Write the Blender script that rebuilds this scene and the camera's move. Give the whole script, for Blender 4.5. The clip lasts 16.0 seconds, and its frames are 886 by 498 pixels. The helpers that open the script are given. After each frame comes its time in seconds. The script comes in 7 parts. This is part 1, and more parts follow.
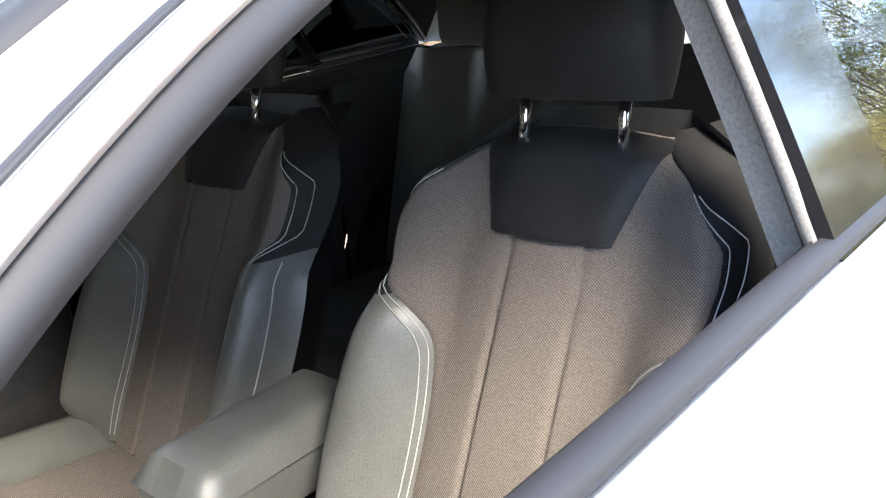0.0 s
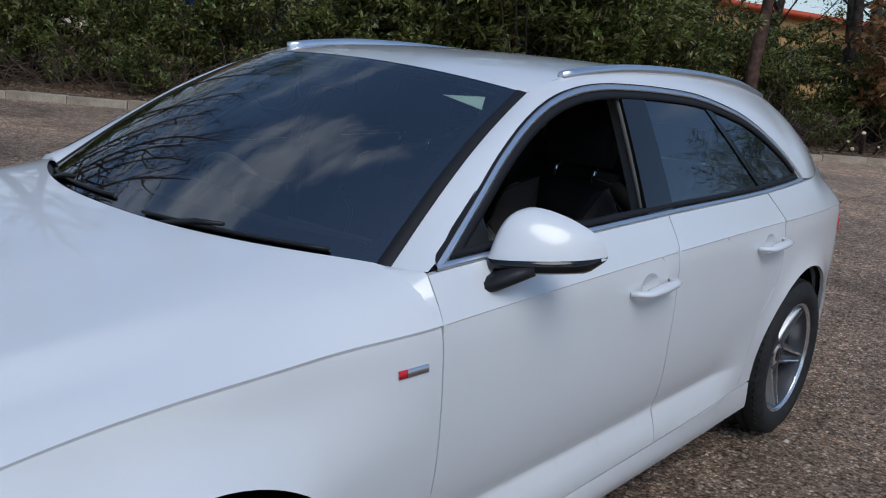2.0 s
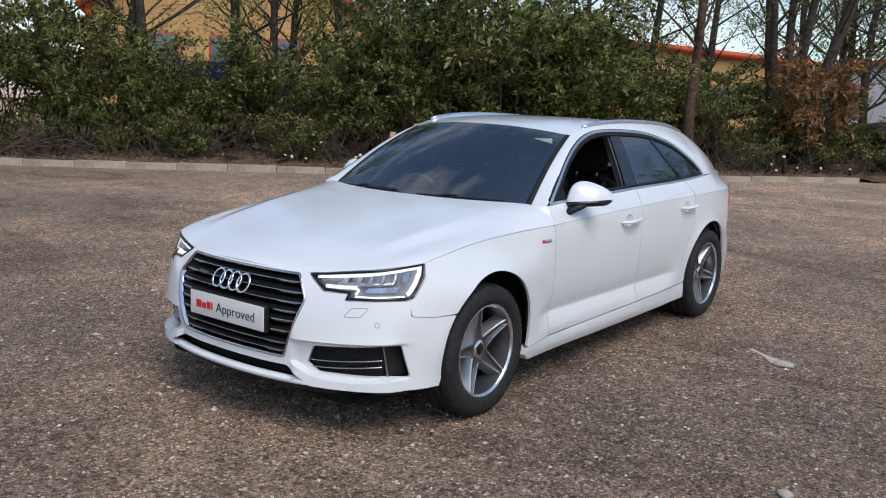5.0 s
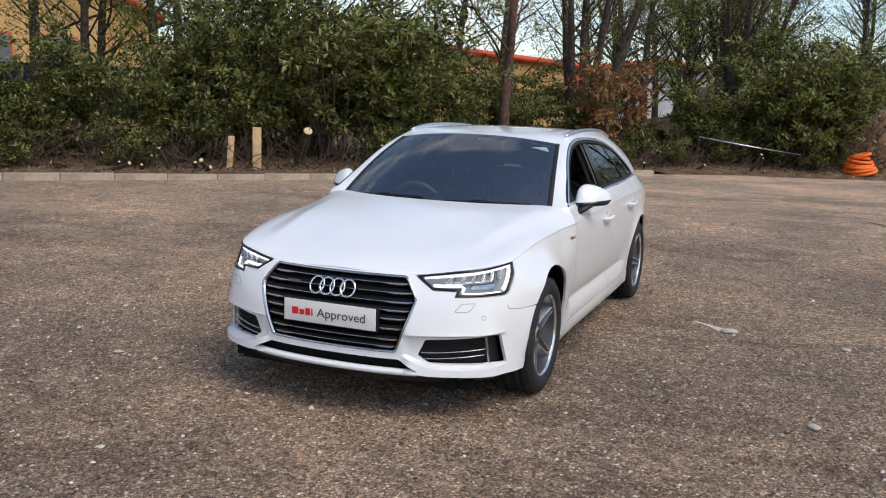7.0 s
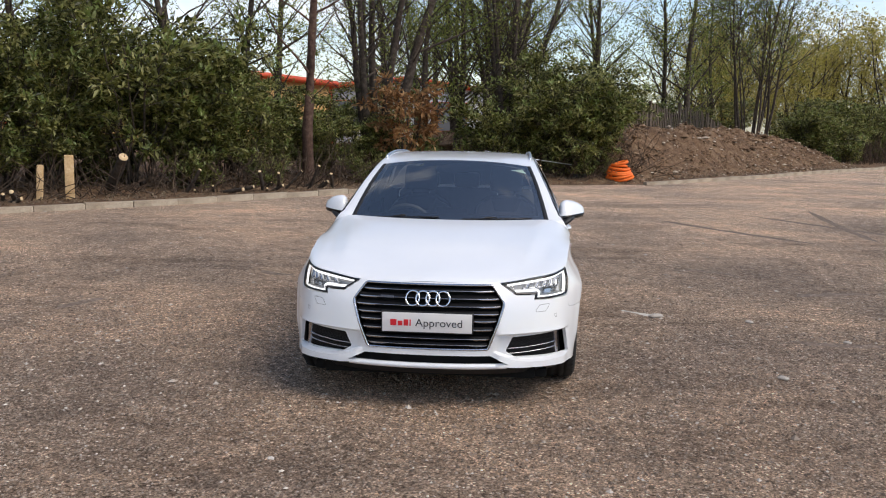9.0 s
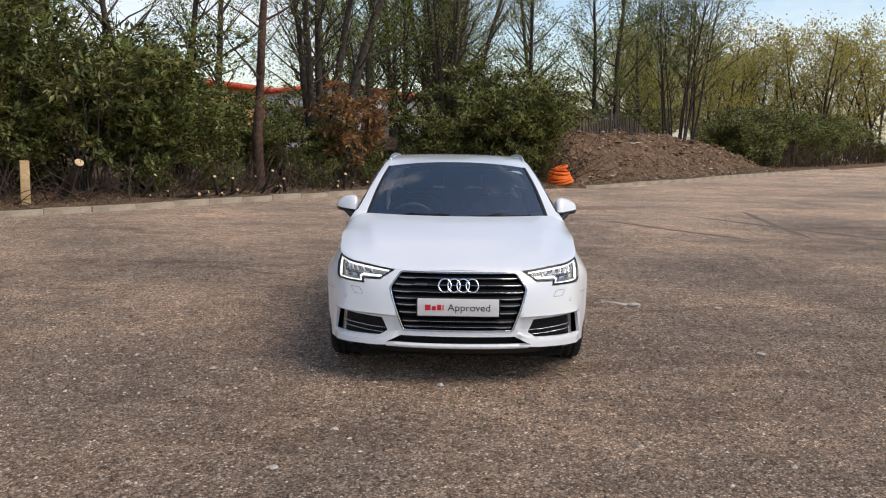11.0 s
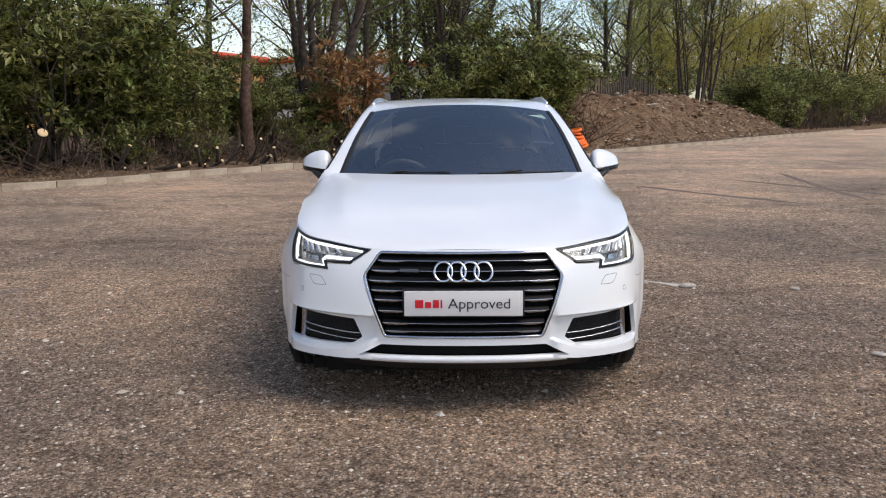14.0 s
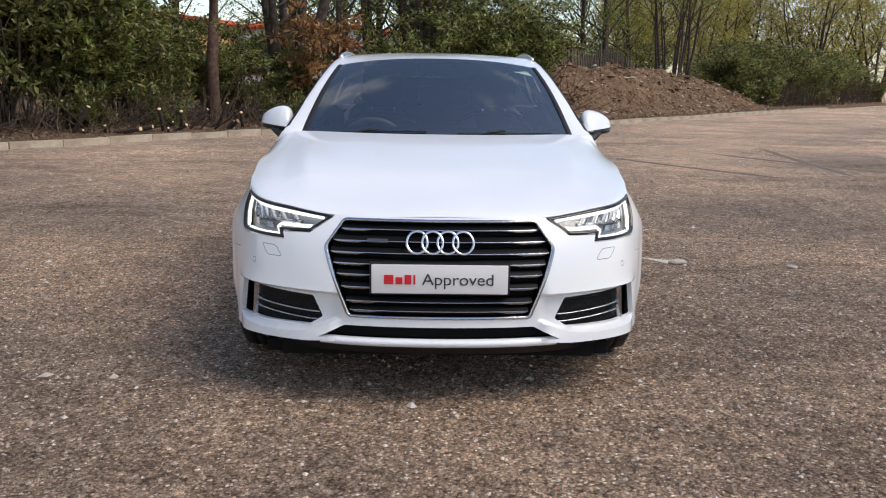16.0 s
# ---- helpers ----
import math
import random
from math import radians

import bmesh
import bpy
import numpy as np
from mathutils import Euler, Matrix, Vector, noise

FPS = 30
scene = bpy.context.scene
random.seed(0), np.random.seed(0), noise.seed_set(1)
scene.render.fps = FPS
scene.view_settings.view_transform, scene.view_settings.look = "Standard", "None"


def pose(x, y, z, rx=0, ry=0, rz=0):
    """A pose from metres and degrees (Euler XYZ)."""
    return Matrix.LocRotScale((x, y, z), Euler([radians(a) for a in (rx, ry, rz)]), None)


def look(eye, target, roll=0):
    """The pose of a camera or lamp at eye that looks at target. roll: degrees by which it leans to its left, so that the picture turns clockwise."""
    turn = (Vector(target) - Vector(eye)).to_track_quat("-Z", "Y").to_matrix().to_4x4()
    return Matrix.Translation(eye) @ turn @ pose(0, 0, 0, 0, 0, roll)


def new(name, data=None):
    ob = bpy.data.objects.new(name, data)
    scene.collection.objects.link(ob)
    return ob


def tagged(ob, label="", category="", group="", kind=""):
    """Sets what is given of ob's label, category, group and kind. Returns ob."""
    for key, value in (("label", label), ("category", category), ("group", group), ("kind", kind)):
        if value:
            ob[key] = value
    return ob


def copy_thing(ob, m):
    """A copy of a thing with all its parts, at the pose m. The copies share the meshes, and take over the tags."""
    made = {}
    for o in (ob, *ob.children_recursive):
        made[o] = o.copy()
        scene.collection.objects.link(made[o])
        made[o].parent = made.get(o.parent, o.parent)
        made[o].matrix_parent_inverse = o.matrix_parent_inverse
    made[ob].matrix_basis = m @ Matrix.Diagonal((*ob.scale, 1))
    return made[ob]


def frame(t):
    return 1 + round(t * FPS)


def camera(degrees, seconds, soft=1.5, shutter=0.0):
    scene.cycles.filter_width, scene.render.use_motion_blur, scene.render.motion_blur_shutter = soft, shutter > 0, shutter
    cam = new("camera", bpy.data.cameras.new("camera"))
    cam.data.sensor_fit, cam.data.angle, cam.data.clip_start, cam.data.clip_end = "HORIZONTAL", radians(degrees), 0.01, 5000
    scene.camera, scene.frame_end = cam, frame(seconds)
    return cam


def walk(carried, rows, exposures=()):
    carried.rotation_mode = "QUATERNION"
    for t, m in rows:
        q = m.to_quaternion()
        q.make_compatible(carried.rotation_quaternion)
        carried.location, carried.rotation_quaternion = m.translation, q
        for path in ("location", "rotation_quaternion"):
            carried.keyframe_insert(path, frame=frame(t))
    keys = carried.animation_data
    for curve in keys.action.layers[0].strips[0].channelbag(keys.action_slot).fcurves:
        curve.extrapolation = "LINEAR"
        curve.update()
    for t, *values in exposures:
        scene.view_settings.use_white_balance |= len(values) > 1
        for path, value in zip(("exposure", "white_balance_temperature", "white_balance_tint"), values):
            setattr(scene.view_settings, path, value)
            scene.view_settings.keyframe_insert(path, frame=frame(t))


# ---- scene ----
cam = camera(53.6, 16.0, soft=1.1)
PATH = [
    (0, (1.015, 0.860, 1.271), (-0.275, 2.259, 0.654), -5.4),
    (0.2, (1.096, 0.785, 1.262), (-0.195, 2.173, 0.621), -3.3),
    (0.5, (1.225, 0.612, 1.272), (-0.056, 2.025, 0.664), -0.8),
    (0.7, (1.287, 0.462, 1.270), (0.058, 1.940, 0.714), 1.6),
    (1, (1.432, 0.260, 1.323), (0.252, 1.792, 0.814), 3.1),
    (1.2, (1.545, 0.102, 1.350), (0.370, 1.644, 0.855), 4.1),
    (1.5, (1.717, -0.181, 1.377), (0.530, 1.356, 0.901), 5.4),
    (2, (1.944, -0.714, 1.442), (0.699, 0.783, 0.986), 5.3),
    (2.5, (2.235, -1.150, 1.476), (0.945, 0.312, 1.032), 4.2),
    (3, (2.465, -1.598, 1.470), (1.188, -0.118, 1.046), 3.2),
    (3.2, (2.572, -1.785, 1.500), (1.293, -0.307, 1.074), 2.7),
    (5.3, (3.205, -3.64, 1.539), (2.056, -2.032, 1.231), 1.7),
    (5.5, (3.149, -3.781, 1.574), (2.039, -2.143, 1.281), 1.2),
    (6, (2.87, -4.017, 1.572), (1.849, -2.326, 1.258), 1.6),
    (6.5, (2.542, -4.387, 1.563), (1.673, -2.615, 1.237), 2.7),
    (7, (2.135, -4.614, 1.576), (1.389, -2.787, 1.25), 2.0),
    (7.5, (1.734, -4.936, 1.587), (1.127, -3.055, 1.279), 1.8),
    (8, (1.309, -5.239, 1.606), (0.845, -3.318, 1.297), 1.5),
    (8.5, (0.89, -5.473, 1.631), (0.545, -3.528, 1.321), 1.2),
    (9, (0.522, -5.776, 1.64), (0.347, -3.803, 1.363), 0.9),
    (9.2, (0.396, -5.855, 1.626), (0.263, -3.877, 1.358), 0.8),
    (11.3, (-0.091, -6.377, 1.614), (-0.096, -4.394, 1.353), 0.9),
    (11.5, (-0.081, -6.295, 1.6), (-0.089, -4.314, 1.323), 0.8),
    (12, (-0.014, -5.989, 1.589), (-0.043, -4.009, 1.311), 0.2),
    (12.5, (-0.012, -5.695, 1.559), (-0.04, -3.712, 1.299), -0.3),
    (13, (-0.053, -5.305, 1.501), (-0.049, -3.323, 1.236), -0.2),
    (13.5, (-0.009, -4.935, 1.427), (-0.04, -2.957, 1.131), 0.2),
    (14, (-0.041, -4.618, 1.376), (-0.066, -2.645, 1.053), -0.3),
    (14.5, (-0.064, -4.352, 1.334), (-0.046, -2.384, 0.979), -0.0),
    (15, (-0.023, -4.116, 1.285), (-0.023, -2.156, 0.887), 0.8),
    (15.5, (-0.055, -4.104, 1.266), (-0.036, -2.143, 0.873), 1.1),
    (16, (-0.056, -4.114, 1.273), (-0.016, -2.151, 0.889), 0.9),
]
EXPOSURE = [
    (0.0, 3.75, 7150, 10), (0.2, 2.95, 7050, 10), (0.4, 1.75, 6950, 10), (0.6, 1.35, 6850, 10), (1.0, 1.05, 6750, 10), (1.3, 0.75, 6550, 10), (1.6, 0.35, 6250, 8),
    (2.0, -0.25, 6050, 8), (2.5, -0.45, 6000, 8), (3.2, -0.40, 6050, 8), (4.4, 0.00, 6350, 9), (5.5, 0.40, 6700, 10), (7.0, 0.45, 7000, 11), (9.0, 0.50, 7150, 12), (11.5, 0.38, 7250, 12), (13.5, 0.48, 7150, 12), (16.0, 0.53, 7100, 12),
]
walk(cam, [(t, look(eye, target, roll)) for t, eye, target, roll in PATH], EXPOSURE)

# ---- sky and sun ----
world = bpy.data.worlds.new("sky")
scene.world = world
world.use_nodes = True
wn = world.node_tree
SUN_ELEV, SUN_AZ = 53.0, 115.0   # degrees above the horizon; bearing clockwise from +y


def sky_nodes():
    """Pale spring sky with broken soft cloud."""
    n, l = wn.nodes, wn.links
    n.clear()
    out = n.new("ShaderNodeOutputWorld")
    bg = n.new("ShaderNodeBackground")
    bg.inputs["Strength"].default_value = 0.15
    sky = n.new("ShaderNodeTexSky")
    sky.sky_type = "NISHITA"
    sky.sun_disc = False
    sky.sun_elevation = radians(SUN_ELEV)
    sky.sun_rotation = radians(SUN_AZ)
    sky.air_density, sky.dust_density, sky.ozone_density = 1.0, 0.9, 3.0
    tc = n.new("ShaderNodeTexCoord")
    mp = n.new("ShaderNodeMapping")
    mp.inputs["Scale"].default_value = (1.0, 1.0, 2.6)
    noi = n.new("ShaderNodeTexNoise")
    noi.inputs["Scale"].default_value = 2.1
    noi.inputs["Detail"].default_value = 8.0
    noi.inputs["Roughness"].default_value = 0.62
    ramp = n.new("ShaderNodeValToRGB")
    ramp.color_ramp.elements[0].position = 0.48
    ramp.color_ramp.elements[1].position = 0.72
    mix = n.new("ShaderNodeMix")
    mix.data_type = "RGBA"
    mix.inputs["B"].default_value = (5.3, 5.6, 6.1, 1)
    l.new(tc.outputs["Generated"], mp.inputs["Vector"])
    l.new(mp.outputs["Vector"], noi.inputs["Vector"])
    # more cloud towards the horizon
    sep = n.new("ShaderNodeSeparateXYZ")
    l.new(tc.outputs["Generated"], sep.inputs["Vector"])
    low = n.new("ShaderNodeMath"); low.operation = "MULTIPLY_ADD"
    low.inputs[1].default_value, low.inputs[2].default_value = -0.16, 0.035
    l.new(sep.outputs["Z"], low.inputs[0])
    west = n.new("ShaderNodeMath"); west.operation = "MULTIPLY_ADD"   # more cloud added towards -x, to brighten what the windscreen mirrors
    west.inputs[1].default_value = -0.09
    l.new(sep.outputs["X"], west.inputs[0])
    l.new(low.outputs["Value"], west.inputs[2])
    both = n.new("ShaderNodeMath"); both.operation = "ADD"
    l.new(noi.outputs["Fac"], both.inputs[0])
    l.new(west.outputs["Value"], both.inputs[1])
    l.new(both.outputs["Value"], ramp.inputs["Fac"])
    l.new(ramp.outputs["Color"], mix.inputs["Factor"])
    l.new(sky.outputs["Color"], mix.inputs["A"])
    l.new(mix.outputs["Result"], bg.inputs["Color"])
    l.new(bg.outputs["Background"], out.inputs["Surface"])


sky_nodes()
sun_data = bpy.data.lights.new("sun", "SUN")
sun_data.energy = 1.6
sun_data.angle = radians(34)
sun_data.color = (1.0, 0.95, 0.87)
sun = new("sun", sun_data)
_az, _el = radians(SUN_AZ), radians(SUN_ELEV)
sun.matrix_world = look((20 * math.sin(_az), 20 * math.cos(_az), 20 * math.tan(_el)), (0, 0, 0))


# ---- materials ----
def principled(name, base=(0.5, 0.5, 0.5), rough=0.5, metal=0.0, spec=0.5, **extra):
    m = bpy.data.materials.new(name)
    m.use_nodes = True
    b = m.node_tree.nodes["Principled BSDF"]
    b.inputs["Base Color"].default_value = (*base, 1)
    b.inputs["Roughness"].default_value = rough
    b.inputs["Metallic"].default_value = metal
    b.inputs["Specular IOR Level"].default_value = spec
    for key, value in extra.items():
        b.inputs[key.replace("_", " ")].default_value = value
    return m


def nodes_of(m):
    return m.node_tree.nodes, m.node_tree.links, m.node_tree.nodes["Principled BSDF"]


def noise_node(n, l, scale, detail=4.0, rough=0.55, coord="Object"):
    tc = n.new("ShaderNodeTexCoord")
    t = n.new("ShaderNodeTexNoise")
    t.inputs["Scale"].default_value = scale
    t.inputs["Detail"].default_value = detail
    t.inputs["Roughness"].default_value = rough
    l.new(tc.outputs[coord], t.inputs["Vector"])
    return t


def ramp_node(n, l, source, stops):
    r = n.new("ShaderNodeValToRGB")
    els = r.color_ramp.elements
    while len(els) < len(stops):
        els.new(0.5)
    for e, (p, c) in zip(els, stops):
        e.position, e.color = p, (*c, 1)
    l.new(source, r.inputs["Fac"])
    return r


def add_bump(m, source, strength, distance=0.01):
    n, l, b = nodes_of(m)
    bump = n.new("ShaderNodeBump")
    bump.inputs["Strength"].default_value = strength
    bump.inputs["Distance"].default_value = distance
    l.new(source, bump.inputs["Height"])
    l.new(bump.outputs["Normal"], b.inputs["Normal"])
    return bump


def mottled(name, stops, scale, rough=0.8, bump=0.3, detail=6.0, fine=None, distance=0.01, spec=0.3):
    """A rough material of mottled colour with relief; fine adds a second, smaller grain."""
    m = principled(name, stops[0][1], rough, 0.0, spec)
    n, l, b = nodes_of(m)
    t = noise_node(n, l, scale, detail)
    r = ramp_node(n, l, t.outputs["Fac"], stops)
    colour, height = r.outputs["Color"], t.outputs["Fac"]
    if fine:
        t2 = noise_node(n, l, fine, 3.0, 0.6)
        mx = n.new("ShaderNodeMix")
        mx.data_type, mx.blend_type = "RGBA", "OVERLAY"
        mx.inputs["Factor"].default_value = 0.55
        l.new(colour, mx.inputs["A"])
        l.new(t2.outputs["Fac"], mx.inputs["B"])
        colour, height = mx.outputs["Result"], t2.outputs["Fac"]
    l.new(colour, b.inputs["Base Color"])
    if bump:
        add_bump(m, height, bump, distance)
    return m


def car_paint():
    m = principled("white_paint", (0.78, 0.79, 0.80), 0.32, 0.0, 0.5)
    n, l, b = nodes_of(m)
    b.inputs["Coat Weight"].default_value = 0.9
    b.inputs["Coat Roughness"].default_value = 0.04
    t = noise_node(n, l, 3.0, 5.0)
    r = ramp_node(n, l, t.outputs["Fac"], [(0.3, (0.77, 0.78, 0.79)), (0.7, (0.80, 0.81, 0.82))])
    l.new(r.outputs["Color"], b.inputs["Base Color"])
    return m


PAINT = car_paint()
BLACK_PLASTIC = mottled("black_plastic", [(0.3, (0.012, 0.012, 0.013)), (0.7, (0.02, 0.02, 0.021))], 30, 0.45, 0.05, fine=400, distance=0.001)
GLOSS_BLACK = principled("gloss_black", (0.008, 0.008, 0.009), 0.08)
# dull black for the underbody, and for shade behind gaps, grille and spokes
SHADOW_BLACK = principled("underbody_shadow_black", (0.01, 0.01, 0.01), 0.9, 0.0, 0.1)
BAR_GREY = principled("bar_grey_metal", (0.42, 0.42, 0.44), 0.25, 1.0)
BAR_BLACK = principled("bar_black", (0.006, 0.006, 0.007), 0.5, 0.0, 0.12)
CHROME = principled("chrome", (0.78, 0.79, 0.80), 0.12, 1.0)
SATIN = principled("satin_aluminium", (0.76, 0.78, 0.82), 0.32, 1.0)
DARK_CHROME = principled("dark_chrome", (0.46, 0.47, 0.49), 0.14, 1.0)
RIM_METAL = principled("rim_silver", (0.70, 0.71, 0.73), 0.24, 0.9)
# rim silver darkened for the spoke flanks, their shade put into the colour
RIM_SIDE = principled("rim_side_shade", (0.42, 0.425, 0.435), 0.30, 0.85)
RIM_DARK = principled("rim_dark_grey", (0.10, 0.10, 0.11), 0.35, 0.6)
RUBBER = mottled("tyre_rubber", [(0.3, (0.013, 0.013, 0.014)), (0.7, (0.03, 0.029, 0.028))], 25, 0.75, 0.2, fine=220, distance=0.002)
SEAL = principled("rubber_seal", (0.012, 0.012, 0.014), 0.6, 0.0, 0.3)
LAMP_SILVER = principled("lamp_reflector", (0.50, 0.51, 0.53), 0.18, 0.9)
LAMP_DARK = principled("lamp_dark", (0.24, 0.245, 0.25), 0.35, 0.5)
RED = principled("red_enamel", (0.62, 0.02, 0.03), 0.35)
PLATE_WHITE = principled("plate_white", (0.74, 0.72, 0.70), 0.4)
INK = principled("ink_grey", (0.04, 0.04, 0.045), 0.5)
STICKER = principled("sticker_pale_green", (0.62, 0.80, 0.74), 0.5)
TRIM_GREY = principled("pillar_trim_grey", (0.17, 0.165, 0.16), 0.6)


def glow(name, colour, strength):
    m = principled(name, colour, 0.3)
    b = m.node_tree.nodes["Principled BSDF"]
    b.inputs["Emission Color"].default_value = (*colour, 1)
    b.inputs["Emission Strength"].default_value = strength
    return m


DRL = glow("daytime_light", (0.95, 0.97, 1.0), 0.75)


def glass(name, tint, rough=0.0, ior=1.45):
    """Thin automotive glass: a tinted clear pane with a true surface reflection."""
    m = bpy.data.materials.new(name)
    m.use_nodes = True
    n, l = m.node_tree.nodes, m.node_tree.links
    n.clear()
    out = n.new("ShaderNodeOutputMaterial")
    tr = n.new("ShaderNodeBsdfTransparent")
    tr.inputs["Color"].default_value = (*tint, 1)
    gl = n.new("ShaderNodeBsdfGlossy")
    gl.inputs["Roughness"].default_value = rough
    fr = n.new("ShaderNodeFresnel")
    fr.inputs["IOR"].default_value = ior
    mx = n.new("ShaderNodeMixShader")
    l.new(fr.outputs["Fac"], mx.inputs["Fac"])
    l.new(tr.outputs["BSDF"], mx.inputs[1])
    l.new(gl.outputs["BSDF"], mx.inputs[2])
    l.new(mx.outputs["Shader"], out.inputs["Surface"])
    return m


WINDSCREEN_GLASS = glass("windscreen_glass", (0.62, 0.66, 0.68), 0.0, 2.9)
PRIVACY_GLASS = glass("privacy_glass", (0.36, 0.37, 0.39), 0.0, 2.6)
CLEAR_GLASS = glass("clear_lens", (0.93, 0.94, 0.95), 0.0, 1.4)

# ---- mesh helpers ----
def smooth01(a, b, v):
    t = min(1.0, max(0.0, (v - a) / (b - a)))
    return t * t * (3 - 2 * t)


def lerp_table(table, v):
    """Smooth value from rows (position, value)."""
    if v <= table[0][0]:
        return table[0][1]
    if v >= table[-1][0]:
        return table[-1][1]
    for i in range(len(table) - 1):
        (p, a), (q, b) = table[i], table[i + 1]
        if p <= v <= q:
            pa = table[i - 1] if i else (2 * p - q, 2 * a - b)
            pb = table[i + 2] if i + 2 < len(table) else (2 * q - p, 2 * b - a)
            h = q - p
            m0 = 0.5 * ((b - a) / h + (a - pa[1]) / (p - pa[0]))
            m1 = 0.5 * ((b - a) / h + (pb[1] - b) / (pb[0] - q))
            t = (v - p) / h
            t2, t3 = t * t, t * t * t
            return (2 * t3 - 3 * t2 + 1) * a + (t3 - 2 * t2 + t) * h * m0 + (-2 * t3 + 3 * t2) * b + (t3 - t2) * h * m1


def shade(bm, angle=35):
    for f in bm.faces:
        f.smooth = True
    lim = radians(angle)
    for e in bm.edges:
        if len(e.link_faces) == 2 and e.calc_face_angle(0) > lim:
            e.smooth = False


def part(name, bm, material, parent=None, label="", angle=35):
    """Links a bmesh as one mesh object, under a thing or a part if one is given."""
    shade(bm, angle)
    me = bpy.data.meshes.new(name)
    bm.to_mesh(me)
    bm.free()
    for m in material if isinstance(material, (list, tuple)) else (material,):
        me.materials.append(m)
    ob = new(name, me)
    if parent:
        ob.parent = parent
    if label:
        ob["label"] = label
    return ob


def grid_mesh(rows, bm=None, closed=False):
    """A sheet through rows of points."""
    bm = bm or bmesh.new()
    vs = [[bm.verts.new(p) for p in row] for row in rows]
    for a, b in zip(vs, vs[1:]):
        k = len(a)
        for i in range(k if closed else k - 1):
            j = (i + 1) % k
            bm.faces.new((a[i], a[j], b[j], b[i]))
    return bm


def box(bm, x0, y0, z0, x1, y1, z1, bevel=0.0, m=None):
    r = bmesh.ops.create_cube(bm, size=1.0)
    vs = r["verts"]
    mat = Matrix.LocRotScale(((x0 + x1) / 2, (y0 + y1) / 2, (z0 + z1) / 2), None, (x1 - x0, y1 - y0, z1 - z0))
    bmesh.ops.transform(bm, matrix=mat, verts=vs)
    if bevel:
        es = list({e for v in vs for e in v.link_edges})
        r = bmesh.ops.bevel(bm, geom=es, offset=bevel, segments=2, profile=0.6, affect="EDGES")
        vs = list({v for f in r["faces"] for v in f.verts} | {v for v in vs if v.is_valid})
    if m is not None:
        bmesh.ops.transform(bm, matrix=m, verts=vs)
    return bm


def tube(bm, points, radii, sides=8, squash=1.0, cap=True):
    """A tapered tube along points."""
    pts = [Vector(p) for p in points]
    if not isinstance(radii, (list, tuple)):
        radii = [radii] * len(pts)
    rings = []
    ref = Vector((0.03, 0.02, 1))
    for i, p in enumerate(pts):
        d = (pts[min(i + 1, len(pts) - 1)] - pts[max(i - 1, 0)]).normalized()
        a = d.cross(ref)
        if a.length < 0.05:
            a = d.cross(Vector((1, 0, 0)))
        a.normalize()
        b = d.cross(a)
        rings.append([bm.verts.new(p + radii[i] * (math.cos(t) * a + squash * math.sin(t) * b)) for t in (2 * math.pi * k / sides for k in range(sides))])
    for r, q in zip(rings, rings[1:]):
        for k in range(sides):
            bm.faces.new((r[k], r[(k + 1) % sides], q[(k + 1) % sides], q[k]))
    if cap:
        bm.faces.new(rings[0][::-1])
        bm.faces.new(rings[-1])
    return bm


def lathe(bm, profile, axis="x", sides=48, centre=(0, 0, 0), close=False):
    """Turns a profile of (radius, along) about an axis."""
    c = Vector(centre)
    rings = []
    for r, a in profile:
        ring = []
        for k in range(sides):
            t = 2 * math.pi * k / sides
            u, v = r * math.cos(t), r * math.sin(t)
            p = Vector((a, u, v)) if axis == "x" else Vector((u, a, v)) if axis == "y" else Vector((u, v, a))
            ring.append(bm.verts.new(c + p))
        rings.append(ring)
    if close:
        rings.append(rings[0])
    for r, q in zip(rings, rings[1:]):
        for k in range(sides):
            bm.faces.new((r[k], r[(k + 1) % sides], q[(k + 1) % sides], q[k]))
    return bm


def mirrored(bm):
    """The same mesh on the car's other side."""
    b2 = bm.copy()
    for v in b2.verts:
        v.co.x = -v.co.x
    bmesh.ops.reverse_faces(b2, faces=b2.faces[:])
    return b2


from mathutils.geometry import delaunay_2d_cdt


def inside(poly, x, y):
    c = False
    j = len(poly) - 1
    for i in range(len(poly)):
        (xi, yi), (xj, yj) = poly[i], poly[j]
        if (yi > y) != (yj > y) and x < (xj - xi) * (y - yi) / (yj - yi) + xi:
            c = not c
        j = i
    return c


def edge_gap(poly, x, y):
    best = 9.0
    for i in range(len(poly)):
        ax, ay = poly[i - 1]
        bx, by = poly[i]
        dx, dy = bx - ax, by - ay
        q = dx * dx + dy * dy
        t = 0 if q == 0 else max(0, min(1, ((x - ax) * dx + (y - ay) * dy) / q))
        best = min(best, math.hypot(x - ax - t * dx, y - ay - t * dy))
    return best


def resample(poly, step):
    out = []
    for i in range(len(poly)):
        a, b = poly[i], poly[(i + 1) % len(poly)]
        k = max(1, math.ceil(math.dist(a, b) / step))
        out += [(a[0] + (b[0] - a[0]) * j / k, a[1] + (b[1] - a[1]) * j / k) for j in range(k)]
    return out


